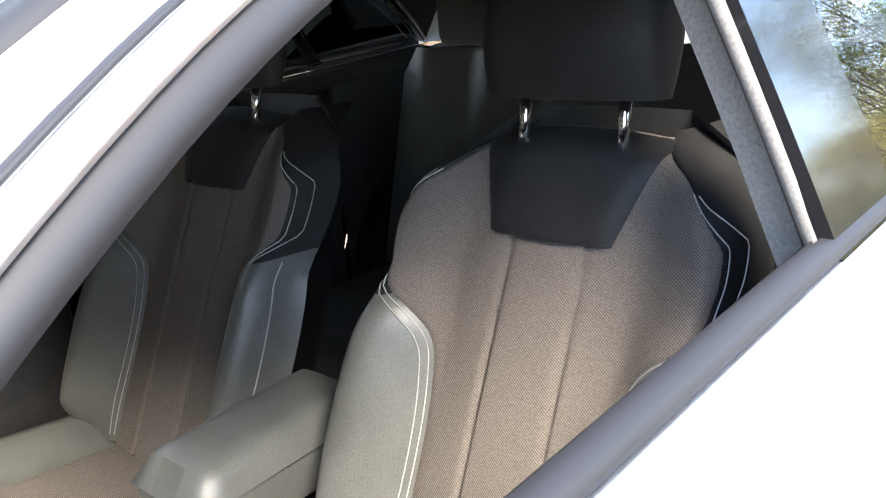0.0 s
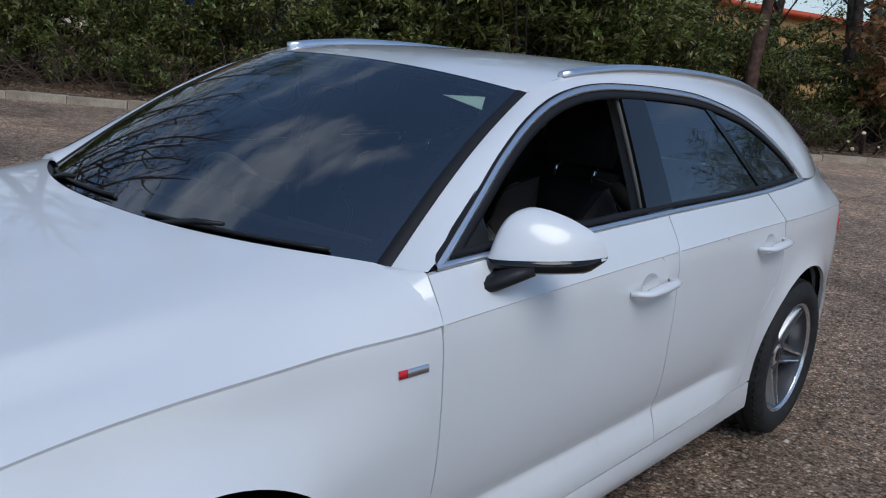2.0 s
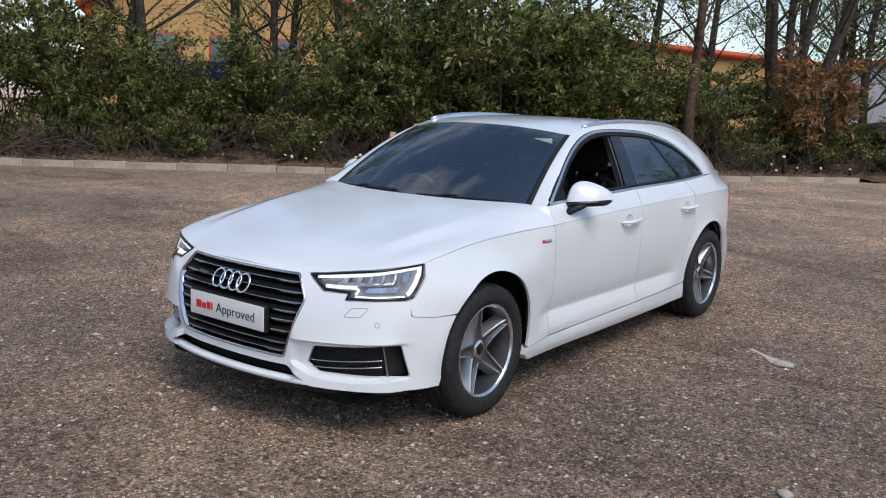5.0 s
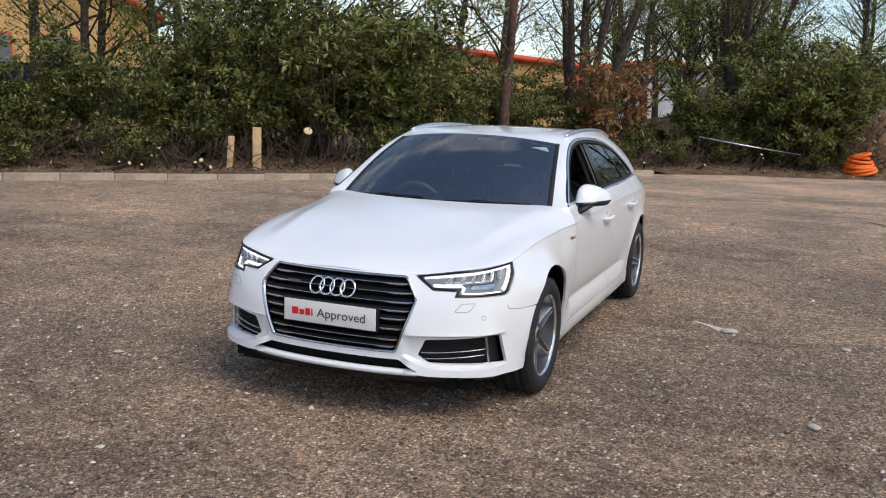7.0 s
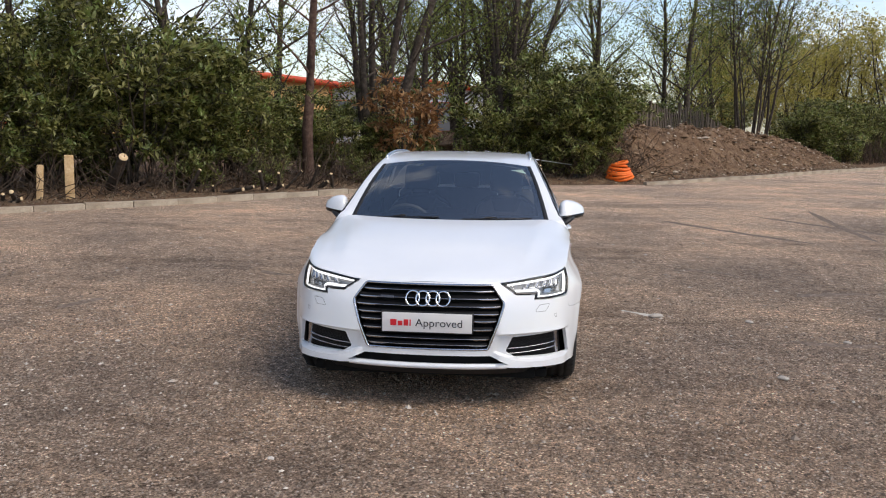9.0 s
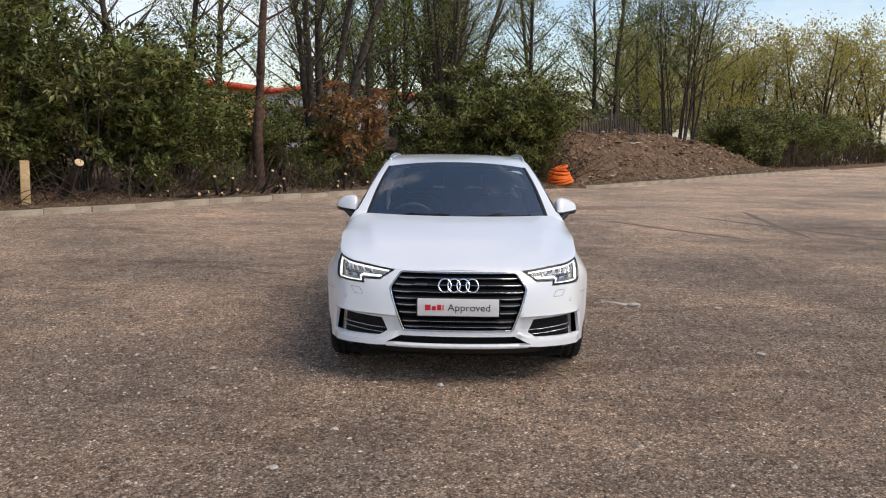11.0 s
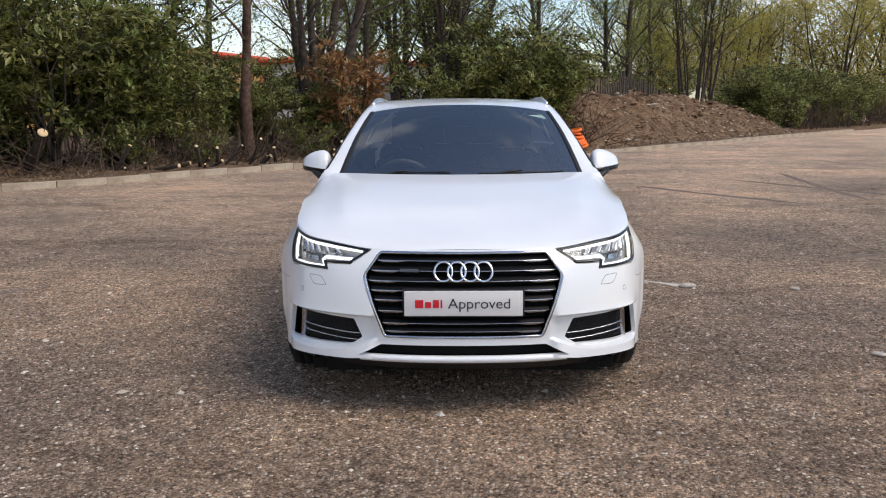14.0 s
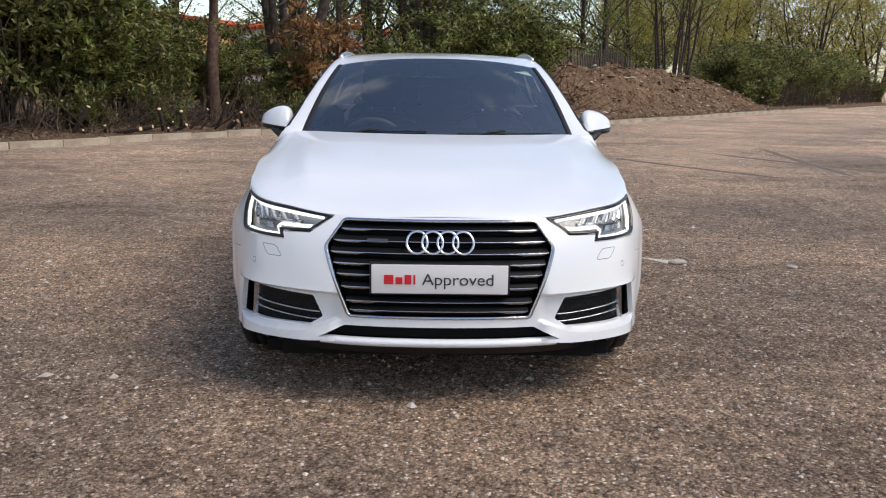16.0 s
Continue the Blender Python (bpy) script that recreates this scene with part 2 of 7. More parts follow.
def shrink(poly, d):
    """The polygon drawn in by d."""
    area = sum(poly[i - 1][0] * poly[i][1] - poly[i][0] * poly[i - 1][1] for i in range(len(poly)))
    sg = 1 if area > 0 else -1
    out = []
    for i in range(len(poly)):
        a, p, b = Vector(poly[i - 1]), Vector(poly[i]), Vector(poly[(i + 1) % len(poly)])
        u, w = (p - a).normalized(), (b - p).normalized()
        n1, n2 = Vector((-u.y, u.x)) * sg, Vector((-w.y, w.x)) * sg
        n = n1 + n2
        n = n.normalized() if n.length > 1e-6 else n1
        k = max(0.45, n.dot(n1))
        out.append(tuple(p + n * d / k))
    return out


def soft_corners(poly, r, n=3):
    """The polygon with its corners rounded by about r."""
    out = []
    for i in range(len(poly)):
        a, p, b = Vector(poly[i - 1]), Vector(poly[i]), Vector(poly[(i + 1) % len(poly)])
        da, db = min(r, (a - p).length * 0.45), min(r, (b - p).length * 0.45)
        s, e = p + (a - p).normalized() * da, p + (b - p).normalized() * db
        out += [tuple((1 - t) ** 2 * s + 2 * t * (1 - t) * p + t * t * e) for t in (k / n for k in range(n + 1))]
    return out


def panel(poly, mapping, gap=0.0, step=0.035, depth=0.014, holes=(), folds=()):
    """A trimmed sheet: the polygon poly (in u, v) with holes, laid on the surface mapping(u, v, inset), with turned-in edges."""
    if gap:
        poly = shrink(poly, gap)
    loops = [resample(poly, step * 0.6)] + [resample(h, step * 0.6) for h in holes]
    pts, edges = [], []
    for lp in loops:
        k = len(pts)
        pts += lp
        edges += [(k + i, k + (i + 1) % len(lp)) for i in range(len(lp))]
    us, vs = [p[0] for p in poly], [p[1] for p in poly]
    ridge = [q for fold in folds for q in fold if inside(poly, *q) and not any(inside(h, *q) for h in holes) and min(edge_gap(lp, *q) for lp in [poly, *holes]) > 0.004]
    pts += ridge
    ea = np.array([lp[i - 1] for lp in [poly, *holes] for i in range(len(lp))], float)
    eb = np.array([lp[i] for lp in [poly, *holes] for i in range(len(lp))], float)
    ed = eb - ea
    eq = np.maximum((ed ** 2).sum(1), 1e-12)
    rd = np.array(ridge, float) if ridge else None

    def clear(u, v):
        p = np.array((u, v))
        k = np.clip(((p - ea) * ed).sum(1) / eq, 0, 1)
        if np.hypot(*(p - ea - ed * k[:, None]).T).min() <= step * 0.4:
            return False
        return rd is None or np.abs(rd - p).sum(1).min() > step * 0.5

    u = min(us) + step / 2
    row = 0
    while u < max(us):
        v = min(vs) + step * (0.5 if row % 2 else 0.25)
        while v < max(vs):
            if inside(poly, u, v) and not any(inside(h, u, v) for h in holes):
                if clear(u, v):
                    pts.append((u, v))
            v += step
        u += step
        row += 1
    r = delaunay_2d_cdt([Vector(p) for p in pts], edges, [], 0, 1e-5)
    bm = bmesh.new()
    top = [bm.verts.new(mapping(p[0], p[1], 0.0)) for p in r[0]]
    for f in r[2]:
        cx, cy = sum(r[0][i][0] for i in f) / 3, sum(r[0][i][1] for i in f) / 3
        if inside(poly, cx, cy) and not any(inside(h, cx, cy) for h in holes):
            bm.faces.new([top[i] for i in f])
    bm.normal_update()
    rim = [e for e in bm.edges if len(e.link_faces) == 1]
    low = {}
    for e in rim:
        for v in e.verts:
            if v not in low:
                i = top.index(v)
                low[v] = bm.verts.new(mapping(r[0][i][0], r[0][i][1], depth))
    for e in rim:
        a, b = e.verts
        f = e.link_faces[0]
        order = (a, b) if [l.vert for l in f.loops][([l.vert for l in f.loops].index(a) + 1) % 3] == b else (b, a)
        bm.faces.new((order[1], order[0], low[order[0]], low[order[1]]))
    for v in [v for v in bm.verts if not v.link_faces]:
        bm.verts.remove(v)
    bm.normal_update()
    return bm

# ---- the car's lower body as one surface: s runs round the plan from the nose, z up ----
PLAN = [(0, -0.872), (0.25, -0.858), (0.45, -0.815), (0.628, -0.738), (0.762, -0.635), (0.855, -0.47), (0.897, -0.3), (0.910, -0.1), (0.911, 0.05),
        (0.899, 0.35), (0.886, 0.7), (0.886, 1.2), (0.887, 1.7), (0.888, 2.3), (0.89, 2.75), (0.872, 3.05), (0.825, 3.35), (0.73, 3.60), (0.53, 3.75), (0.28, 3.80), (0, 3.81)]


def plan_table():
    pts = [(-0.25, -0.858), *PLAN, (-0.28, 3.80)]
    out = []
    for i in range(1, len(pts) - 2):
        p = [np.array(q, float) for q in pts[i - 1:i + 3]]
        for k in range(24):
            t = k / 24
            out.append(0.5 * (2 * p[1] + (p[2] - p[0]) * t + (2 * p[0] - 5 * p[1] + 4 * p[2] - p[3]) * t * t + (3 * p[1] - p[0] - 3 * p[2] + p[3]) * t ** 3))
    out.append(np.array(pts[-2], float))
    a = np.array(out)
    a[:, 0] = np.maximum(a[:, 0], 0)
    s = np.concatenate([[0], np.cumsum(np.hypot(*np.diff(a, axis=0).T))])
    return s, a


PLAN_S, PLAN_XY = plan_table()
S_END = float(PLAN_S[-1])
FRONT_INSET = [(0.12, 0.05), (0.165, 0.012), (0.21, 0.0), (0.27, 0.004), (0.34, 0.014), (0.42, 0.006), (0.50, 0.002), (0.57, 0.012), (0.63, 0.030), (0.69, 0.060), (0.74, 0.092), (0.80, 0.14)]
SIDE_INSET = [(0.12, 0.11), (0.17, 0.055), (0.20, 0.030), (0.255, 0.016), (0.285, 0.020), (0.31, 0.012), (0.36, 0.021), (0.404, 0.034), (0.412, 0.0365), (0.420, 0.035), (0.44, 0.0275), (0.47, 0.019), (0.55, 0.006), (0.64, 0.0), (0.74, 0.0), (0.80, 0.003), (0.90, 0.008)]
PLAIN_INSET = [(0.12, 0.11), (0.17, 0.055), (0.20, 0.032), (0.255, 0.022), (0.31, 0.020), (0.42, 0.013), (0.55, 0.006), (0.64, 0.0)]
UPPER_INSET = [(-0.06, 0.005), (-0.03, 0.0085), (-0.010, 0.0125), (-0.003, 0.0140), (0.0, 0.0115), (0.007, 0.0150), (0.03, 0.027), (0.08, 0.058), (0.12, 0.084), (0.18, 0.122)]
REAR_INSET = [(0.12, 0.10), (0.2, 0.03), (0.3, 0.0), (0.55, 0.01), (0.62, 0.05), (0.8, 0.07), (0.95, 0.10), (1.1, 0.16), (1.4, 0.4)]
CORNER_INSET = [(0.12, 0.06), (0.17, 0.02), (0.22, 0.006), (0.30, 0.006), (0.36, 0.006), (0.46, 0.004), (0.54, 0.008), (0.62, 0.020), (0.70, 0.038), (0.78, 0.066), (0.86, 0.10)]
HUB_F, HUB_R, HUB_Z, ARCH = 0.0, 2.82, 0.33, 0.372


SHOULDER = [(-0.5, 0.775), (-0.42, 0.799), (-0.3, 0.823), (-0.2, 0.840), (0.0, 0.866), (0.3, 0.882), (0.6, 0.889), (1.65, 0.915), (2.5, 0.926), (3.2, 0.925), (3.6, 0.90)]
BELT = [(0.55, 0.982), (1.65, 1.010), (2.4, 1.022), (3.0, 1.048), (3.4, 1.05)]


def shoulder(y):
    return lerp_table(SHOULDER, y)


def belt(y):
    return lerp_table(BELT, y)


def s_of_y(y):
    """The place along the flank where the plan passes y."""
    k = len(PLAN_S) // 2
    i0 = int(np.argmin(np.abs(PLAN_XY[:, 1] + 0.75)))
    i1 = int(np.argmin(np.abs(PLAN_XY[:, 1] - 3.78)))
    return float(np.interp(y, PLAN_XY[i0:i1, 1], PLAN_S[i0:i1]))


def y_of_s(s):
    return float(np.interp(s, PLAN_S, PLAN_XY[:, 1]))


def wrap(s, z, inset=0.0):
    """The point of the lower body at s, z."""
    side = -1 if s < 0 else 1
    s = min(abs(s), S_END)
    x, y = float(np.interp(s, PLAN_S, PLAN_XY[:, 0])), float(np.interp(s, PLAN_S, PLAN_XY[:, 1]))
    e = 0.012
    a, b = max(s - e, -e), min(s + e, S_END)
    dx = float(np.interp(b, PLAN_S, PLAN_XY[:, 0]) - (np.interp(a, PLAN_S, PLAN_XY[:, 0]) if a >= 0 else -np.interp(-a, PLAN_S, PLAN_XY[:, 0])))
    dy = float(np.interp(b, PLAN_S, PLAN_XY[:, 1]) - np.interp(abs(a), PLAN_S, PLAN_XY[:, 1]))
    q = math.hypot(dx, dy) or 1.0
    nx, ny = dy / q, -dx / q
    wc = smooth01(0.42, 0.80, x) if y < 1 else 1.0
    ws = smooth01(-0.50, -0.25, y)
    wr = smooth01(3.25, 3.65, y)
    up = z - shoulder(y)
    flank = lerp_table(UPPER_INSET, up) if up > -0.06 else lerp_table(SIDE_INSET, z)
    # the lower groove fades out towards the arches
    fade = max(smooth01(2.08, 2.34, y), smooth01(0.64, 0.44, y))
    if fade > 0 and z < 0.64 and up <= -0.06:
        flank += fade * (lerp_table(PLAIN_INSET, z) - flank)
    if y < 0.6:
        flank += (0.034 + 0.034 * smooth01(0.3, -0.2, y)) * smooth01(0.64, 0.84, z) * (1 - smooth01(0.25, 0.6, y))
    flank += 0.050 * smooth01(2.9, 3.35, y) * smooth01(0.93, 1.05, z)
    d = (1 - wc) * lerp_table(FRONT_INSET, z) + wc * ((1 - ws) * lerp_table(CORNER_INSET, z) + ws * flank)
    d = (1 - wr) * d + wr * lerp_table(REAR_INSET, z)
    # flared lips of the arches
    for hy in (HUB_F, HUB_R):
        r = math.hypot(y - hy, z - HUB_Z)
        if z < 0.85 and -0.6 < y < 3.5:
            low = smooth01(0.38, 0.64, z) if (hy == HUB_R) == (y < hy) else smooth01(0.24, 0.42, z)
            d -= 0.016 * low * math.exp(-((r - ARCH) / 0.055) ** 2)
    d += inset
    return Vector((side * (x - nx * d), y - ny * d, z))


def side_glass(y, z, inset=0.0):
    """The leaning flank of the greenhouse."""
    b = belt(y)
    h = z - b
    x0 = wrap(s_of_y(min(y, 3.3)), b)[0] - 0.004
    return Vector((x0 - 0.48 * h - 0.14 * h * h - inset, y, z))

# ---- ground ----
def gravel_material():
    m = principled("gravel_tarmac", (0.12, 0.10, 0.085), 0.95, 0.0, 0.15)
    n, l, b = nodes_of(m)
    tc = n.new("ShaderNodeTexCoord")
    fine = noise_node(n, l, 260, 3, 0.7)
    wob1 = noise_node(n, l, 60, 3, 0.6)
    bent = n.new("ShaderNodeVectorMath"); bent.operation = "MULTIPLY_ADD"
    bent.inputs[1].default_value = (0.014, 0.014, 0.0)
    l.new(wob1.outputs["Color"], bent.inputs[0])
    l.new(tc.outputs["Object"], bent.inputs[2])

    def chips(scale):
        """Angular chips of one size, packed side by side."""
        vor = n.new("ShaderNodeTexVoronoi")
        vor.inputs["Scale"].default_value = scale
        l.new(bent.outputs["Vector"], vor.inputs["Vector"])
        return vor

    def times(a, b):
        mx = n.new("ShaderNodeMix")
        mx.data_type, mx.blend_type = "RGBA", "MULTIPLY"
        mx.inputs["Factor"].default_value = 1.0
        l.new(a, mx.inputs["A"])
        l.new(b, mx.inputs["B"])
        return mx.outputs["Result"]

    coarse, small = chips(80.0), chips(185.0)
    tone = ramp_node(n, l, coarse.outputs["Color"], [(0.05, (0.205, 0.147, 0.111)), (0.45, (0.41, 0.300, 0.230)), (0.78, (0.58, 0.443, 0.346)), (0.93, (1.0, 0.89, 0.78))])
    tint = ramp_node(n, l, small.outputs["Color"], [(0.0, (0.48, 0.47, 0.46)), (1.0, (1.58, 1.58, 1.57))])
    # shade between the chips is put into the colour: bright middles, dark gaps
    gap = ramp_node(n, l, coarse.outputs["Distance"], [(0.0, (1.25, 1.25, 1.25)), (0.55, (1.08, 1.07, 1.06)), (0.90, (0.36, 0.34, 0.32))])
    clump = noise_node(n, l, 17, 5, 0.7)
    clumps = ramp_node(n, l, clump.outputs["Fac"], [(0.34, (0.60, 0.59, 0.58)), (0.50, (1.0, 1.0, 1.0)), (0.66, (1.42, 1.40, 1.37))])
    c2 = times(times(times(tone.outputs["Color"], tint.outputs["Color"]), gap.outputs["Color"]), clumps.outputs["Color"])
    patch = noise_node(n, l, 0.35, 6, 0.6)
    big = ramp_node(n, l, patch.outputs["Fac"], [(0.32, (0.63, 0.655, 0.69)), (0.50, (0.92, 0.915, 0.90)), (0.68, (1.28, 1.21, 1.12))])
    mid = noise_node(n, l, 3.2, 5, 0.65)
    midr = ramp_node(n, l, mid.outputs["Fac"], [(0.3, (0.72, 0.71, 0.70)), (0.7, (1.22, 1.18, 1.12))])
    mul1 = n.new("ShaderNodeMix"); mul1.data_type, mul1.blend_type = "RGBA", "MULTIPLY"
    mul1.inputs["Factor"].default_value = 1.0
    mul2 = n.new("ShaderNodeMix"); mul2.data_type, mul2.blend_type = "RGBA", "MULTIPLY"
    mul2.inputs["Factor"].default_value = 1.0
    l.new(c2, mul1.inputs["A"])
    l.new(big.outputs["Color"], mul1.inputs["B"])
    l.new(mul1.outputs["Result"], mul2.inputs["A"])
    l.new(midr.outputs["Color"], mul2.inputs["B"])
    # faint curved wheel tracks
    mp = n.new("ShaderNodeMapping")
    mp.inputs["Rotation"].default_value = (0, 0, radians(38))
    mp.inputs["Scale"].default_value = (0.30, 1.1, 1.0)
    l.new(tc.outputs["Object"], mp.inputs["Vector"])
    trk = n.new("ShaderNodeTexNoise")
    trk.inputs["Scale"].default_value = 1.0
    trk.inputs["Detail"].default_value = 5.0
    trk.inputs["Distortion"].default_value = 0.9
    l.new(mp.outputs["Vector"], trk.inputs["Vector"])
    trr = ramp_node(n, l, trk.outputs["Fac"], [(0.36, (0.55, 0.53, 0.52)), (0.44, (1.0, 1.0, 1.0)), (0.64, (1.0, 1.0, 1.0)), (0.74, (1.25, 1.2, 1.14))])
    mul3 = n.new("ShaderNodeMix"); mul3.data_type, mul3.blend_type = "RGBA", "MULTIPLY"
    mul3.inputs["Factor"].default_value = 0.5
    l.new(mul2.outputs["Result"], mul3.inputs["A"])
    l.new(trr.outputs["Color"], mul3.inputs["B"])
    # paler towards the far side of the yard, from an uneven edge
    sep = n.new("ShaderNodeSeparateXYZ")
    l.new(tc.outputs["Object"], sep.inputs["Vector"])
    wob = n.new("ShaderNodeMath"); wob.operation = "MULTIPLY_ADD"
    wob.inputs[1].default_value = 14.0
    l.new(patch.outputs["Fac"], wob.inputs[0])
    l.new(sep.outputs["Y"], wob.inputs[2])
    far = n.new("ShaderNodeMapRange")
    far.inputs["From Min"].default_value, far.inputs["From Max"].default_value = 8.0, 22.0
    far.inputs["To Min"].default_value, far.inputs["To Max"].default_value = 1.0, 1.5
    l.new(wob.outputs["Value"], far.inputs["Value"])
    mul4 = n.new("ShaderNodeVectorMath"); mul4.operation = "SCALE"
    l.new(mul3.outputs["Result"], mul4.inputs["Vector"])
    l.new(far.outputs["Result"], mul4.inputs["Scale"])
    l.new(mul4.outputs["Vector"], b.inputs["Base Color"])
    low = n.new("ShaderNodeMath"); low.operation = "MULTIPLY_ADD"
    low.inputs[1].default_value = -0.45
    l.new(small.outputs["Distance"], low.inputs[0])
    l.new(fine.outputs["Fac"], low.inputs[2])
    high = n.new("ShaderNodeMath"); high.operation = "SUBTRACT"
    l.new(low.outputs["Value"], high.inputs[0])
    l.new(coarse.outputs["Distance"], high.inputs[1])
    add_bump(m, high.outputs["Value"], 1.0, 0.018)
    return m


GRAVEL = gravel_material()
SOIL = mottled("bare_soil", [(0.3, (0.080, 0.045, 0.025)), (0.5, (0.165, 0.098, 0.056)), (0.68, (0.255, 0.165, 0.098)), (0.8, (0.36, 0.26, 0.175))], 3.4, 0.95, 0.9, fine=34, distance=0.06)
CONCRETE = mottled("kerb_concrete", [(0.25, (0.20, 0.155, 0.11)), (0.5, (0.39, 0.32, 0.24)), (0.8, (0.54, 0.47, 0.37))], 2.5, 0.9, 0.4, fine=60, distance=0.006)
STONE = mottled("loose_stone", [(0.3, (0.36, 0.31, 0.26)), (0.7, (0.60, 0.54, 0.47))], 6, 0.9, 0.3, fine=90, distance=0.003)

bm = bmesh.new()
rows = []
steps = [-260, -120, -60, -30, -16, -8, -4, 0, 4, 8, 12, 16, 24, 40, 70, 130, 260]
rows = [[(x, y, 0.0) for x in steps] for y in steps]
grid_mesh(rows, bm)
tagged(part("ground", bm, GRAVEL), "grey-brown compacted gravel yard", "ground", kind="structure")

KERB = [(-16.5, 1.2), (-14.0, 3.5), (-11.4, 6.0), (-8.7, 8.75), (-6.5, 11.1), (-4.55, 13.75), (-2.9, 15.95), (-1.4, 17.9), (0.6, 19.4), (2.6, 20.0), (4.6, 21.1), (7.9, 25.0), (10.6, 28.4), (13.4, 31.9), (15.9, 34.9), (20.0, 40.0), (30.0, 52.0)]
KERB_D = [0.0]
for a, b in zip(KERB, KERB[1:]):
    KERB_D.append(KERB_D[-1] + math.dist(a, b))


def kerb_at(d, off=0.0):
    """The point d metres along the kerb line, off metres behind it, and the line's bearing."""
    d = min(d, KERB_D[-1] - 0.5)
    x, y = np.interp(d, KERB_D, [p[0] for p in KERB]), np.interp(d, KERB_D, [p[1] for p in KERB])
    e = 0.8
    dx = np.interp(d + e, KERB_D, [p[0] for p in KERB]) - np.interp(d - e, KERB_D, [p[0] for p in KERB])
    dy = np.interp(d + e, KERB_D, [p[1] for p in KERB]) - np.interp(d - e, KERB_D, [p[1] for p in KERB])
    q = math.hypot(dx, dy)
    return x - dy / q * off, y + dx / q * off, math.atan2(dy, dx)


# bank behind the kerb, with leaf litter and rough earth
def bank_height(d, off):
    edge = smooth01(22.5, 23.3, d) * (1 - smooth01(29.0, 29.8, d)) * (1 - smooth01(0.1, 0.8, off))
    edge = max(edge, smooth01(52.6, 53.4, d) * (1 - smooth01(0.1, 0.9, off)))
    h = 0.10 - 0.105 * edge + 0.10 * smooth01(0, 2.5, off) + 0.07 * noise.noise(Vector((d * 0.5, off * 0.5, 1.3))) * smooth01(0.2, 1.5, off)
    # spoil heap by the fence
    heap = lerp_table([(27.5, 0.0), (28.8, 0.25), (30.2, 0.95), (31.5, 1.25), (35, 1.36), (38, 1.36), (41, 1.32), (43.5, 1.24), (45.5, 1.0), (47.2, 0.55), (48.8, 0.14), (50, 0.0)], d)
    rough = 1.0 + 0.24 * noise.noise(Vector((d * 0.6, off * 0.6, 7.0))) + 0.10 * noise.noise(Vector((d * 1.7, off * 1.7, 2.0)))
    h += heap * rough * smooth01(0.5, 3.0, off) * (1 - 0.15 * smooth01(4.5, 9, off)) * (1 - smooth01(12, 22, off))
    h += min(1.0, heap) * (0.20 * noise.noise(Vector((d * 2, off * 2, 3.0))) + 0.12 * noise.noise(Vector((d * 5, off * 5, 4.0)))) * smooth01(0.4, 1.2, off)
    return h


ds = [i * 0.25 for i in range(int(KERB_D[-1] / 0.25) + 1)]
offs = [0.13, 0.2, 0.4, 0.6, 0.85, 1.1, 1.4, 1.7, 2.0, 2.3, 2.6, 2.9, 3.2, 3.6, 4, 4.5, 5, 5.7, 6.5, 7.5, 9, 14, 24, 60]
rows = []
for o in offs:
    row = []
    for d in ds:
        x, y, a = kerb_at(d, o)
        row.append((x, y, bank_height(d, o) if o < 30 else 0.15))
    rows.append(row)
tagged(part("bank", grid_mesh(rows), SOIL), "bare brown earth bank with a spoil heap behind the kerb", "earth bank", kind="structure")

kerb = new("kerb")
tagged(kerb, "row of weathered pale concrete kerb stones", "kerb", kind="structure")
kerb_bm = bmesh.new()
box(kerb_bm, -0.452, -0.075, -0.10, 0.452, 0.075, 0.125, 0.012)
for f in kerb_bm.faces:
    f.smooth = False
kerb_me = bpy.data.meshes.new("kerb_stone")
kerb_bm.to_mesh(kerb_me)
kerb_bm.free()
kerb_me.materials.append(CONCRETE)
rng = random.Random(4)
d = 1.0
while d < KERB_D[-1] - 1:
    x, y, a = kerb_at(d)
    gapzone = 22.7 < d < 29.2 or d > 53.5
    if not gapzone:
        ob = new("kerb_stone", kerb_me)
        ob.parent = kerb
        ob.matrix_basis = pose(x, y, rng.uniform(-0.02, 0.006) - (0.010 if d > 29 else 0.0), rng.uniform(-1.5, 1.5), rng.uniform(-0.5, 0.5), math.degrees(a) + rng.uniform(-0.8, 0.8))
    d += 0.915

# loose stones on the yard
def stones(name, count, spread, sizes, seed, material, label):
    rg = np.random.default_rng(seed)
    verts, faces = [], []
    base = [(1, 0, 0), (-1, 0, 0), (0, 1, 0), (0, -1, 0), (0, 0, 0.75), (0, 0, -0.5)]
    tri = [(0, 2, 4), (2, 1, 4), (1, 3, 4), (3, 0, 4), (2, 0, 5), (1, 2, 5), (3, 1, 5), (0, 3, 5)]
    for _ in range(count):
        x, y = spread(rg)
        s = sizes[0] * (sizes[1] / sizes[0]) ** (rg.random() ** 2.2)
        a = rg.random() * 6.28
        k = len(verts)
        for bx, by, bz in base:
            j = rg.uniform(0.7, 1.25, 3)
            px, py = bx * j[0], by * j[1] * 0.8
            verts.append((x + s * (px * math.cos(a) - py * math.sin(a)), y + s * (px * math.sin(a) + py * math.cos(a)), s * (bz * j[2] * 0.8 + 0.15)))
        faces += [(p + k, q + k, r + k) for p, q, r in tri]
    me = bpy.data.meshes.new(name)
    me.from_pydata(verts, [], faces)
    me.materials.append(material)
    return tagged(new(name, me), label, "gravel", kind="stuff")


def vary_island(m, stops):
    n, l, b = nodes_of(m)
    g = n.new("ShaderNodeNewGeometry")
    r = ramp_node(n, l, g.outputs["Random Per Island"], stops)
    l.new(r.outputs["Color"], b.inputs["Base Color"])
    return m


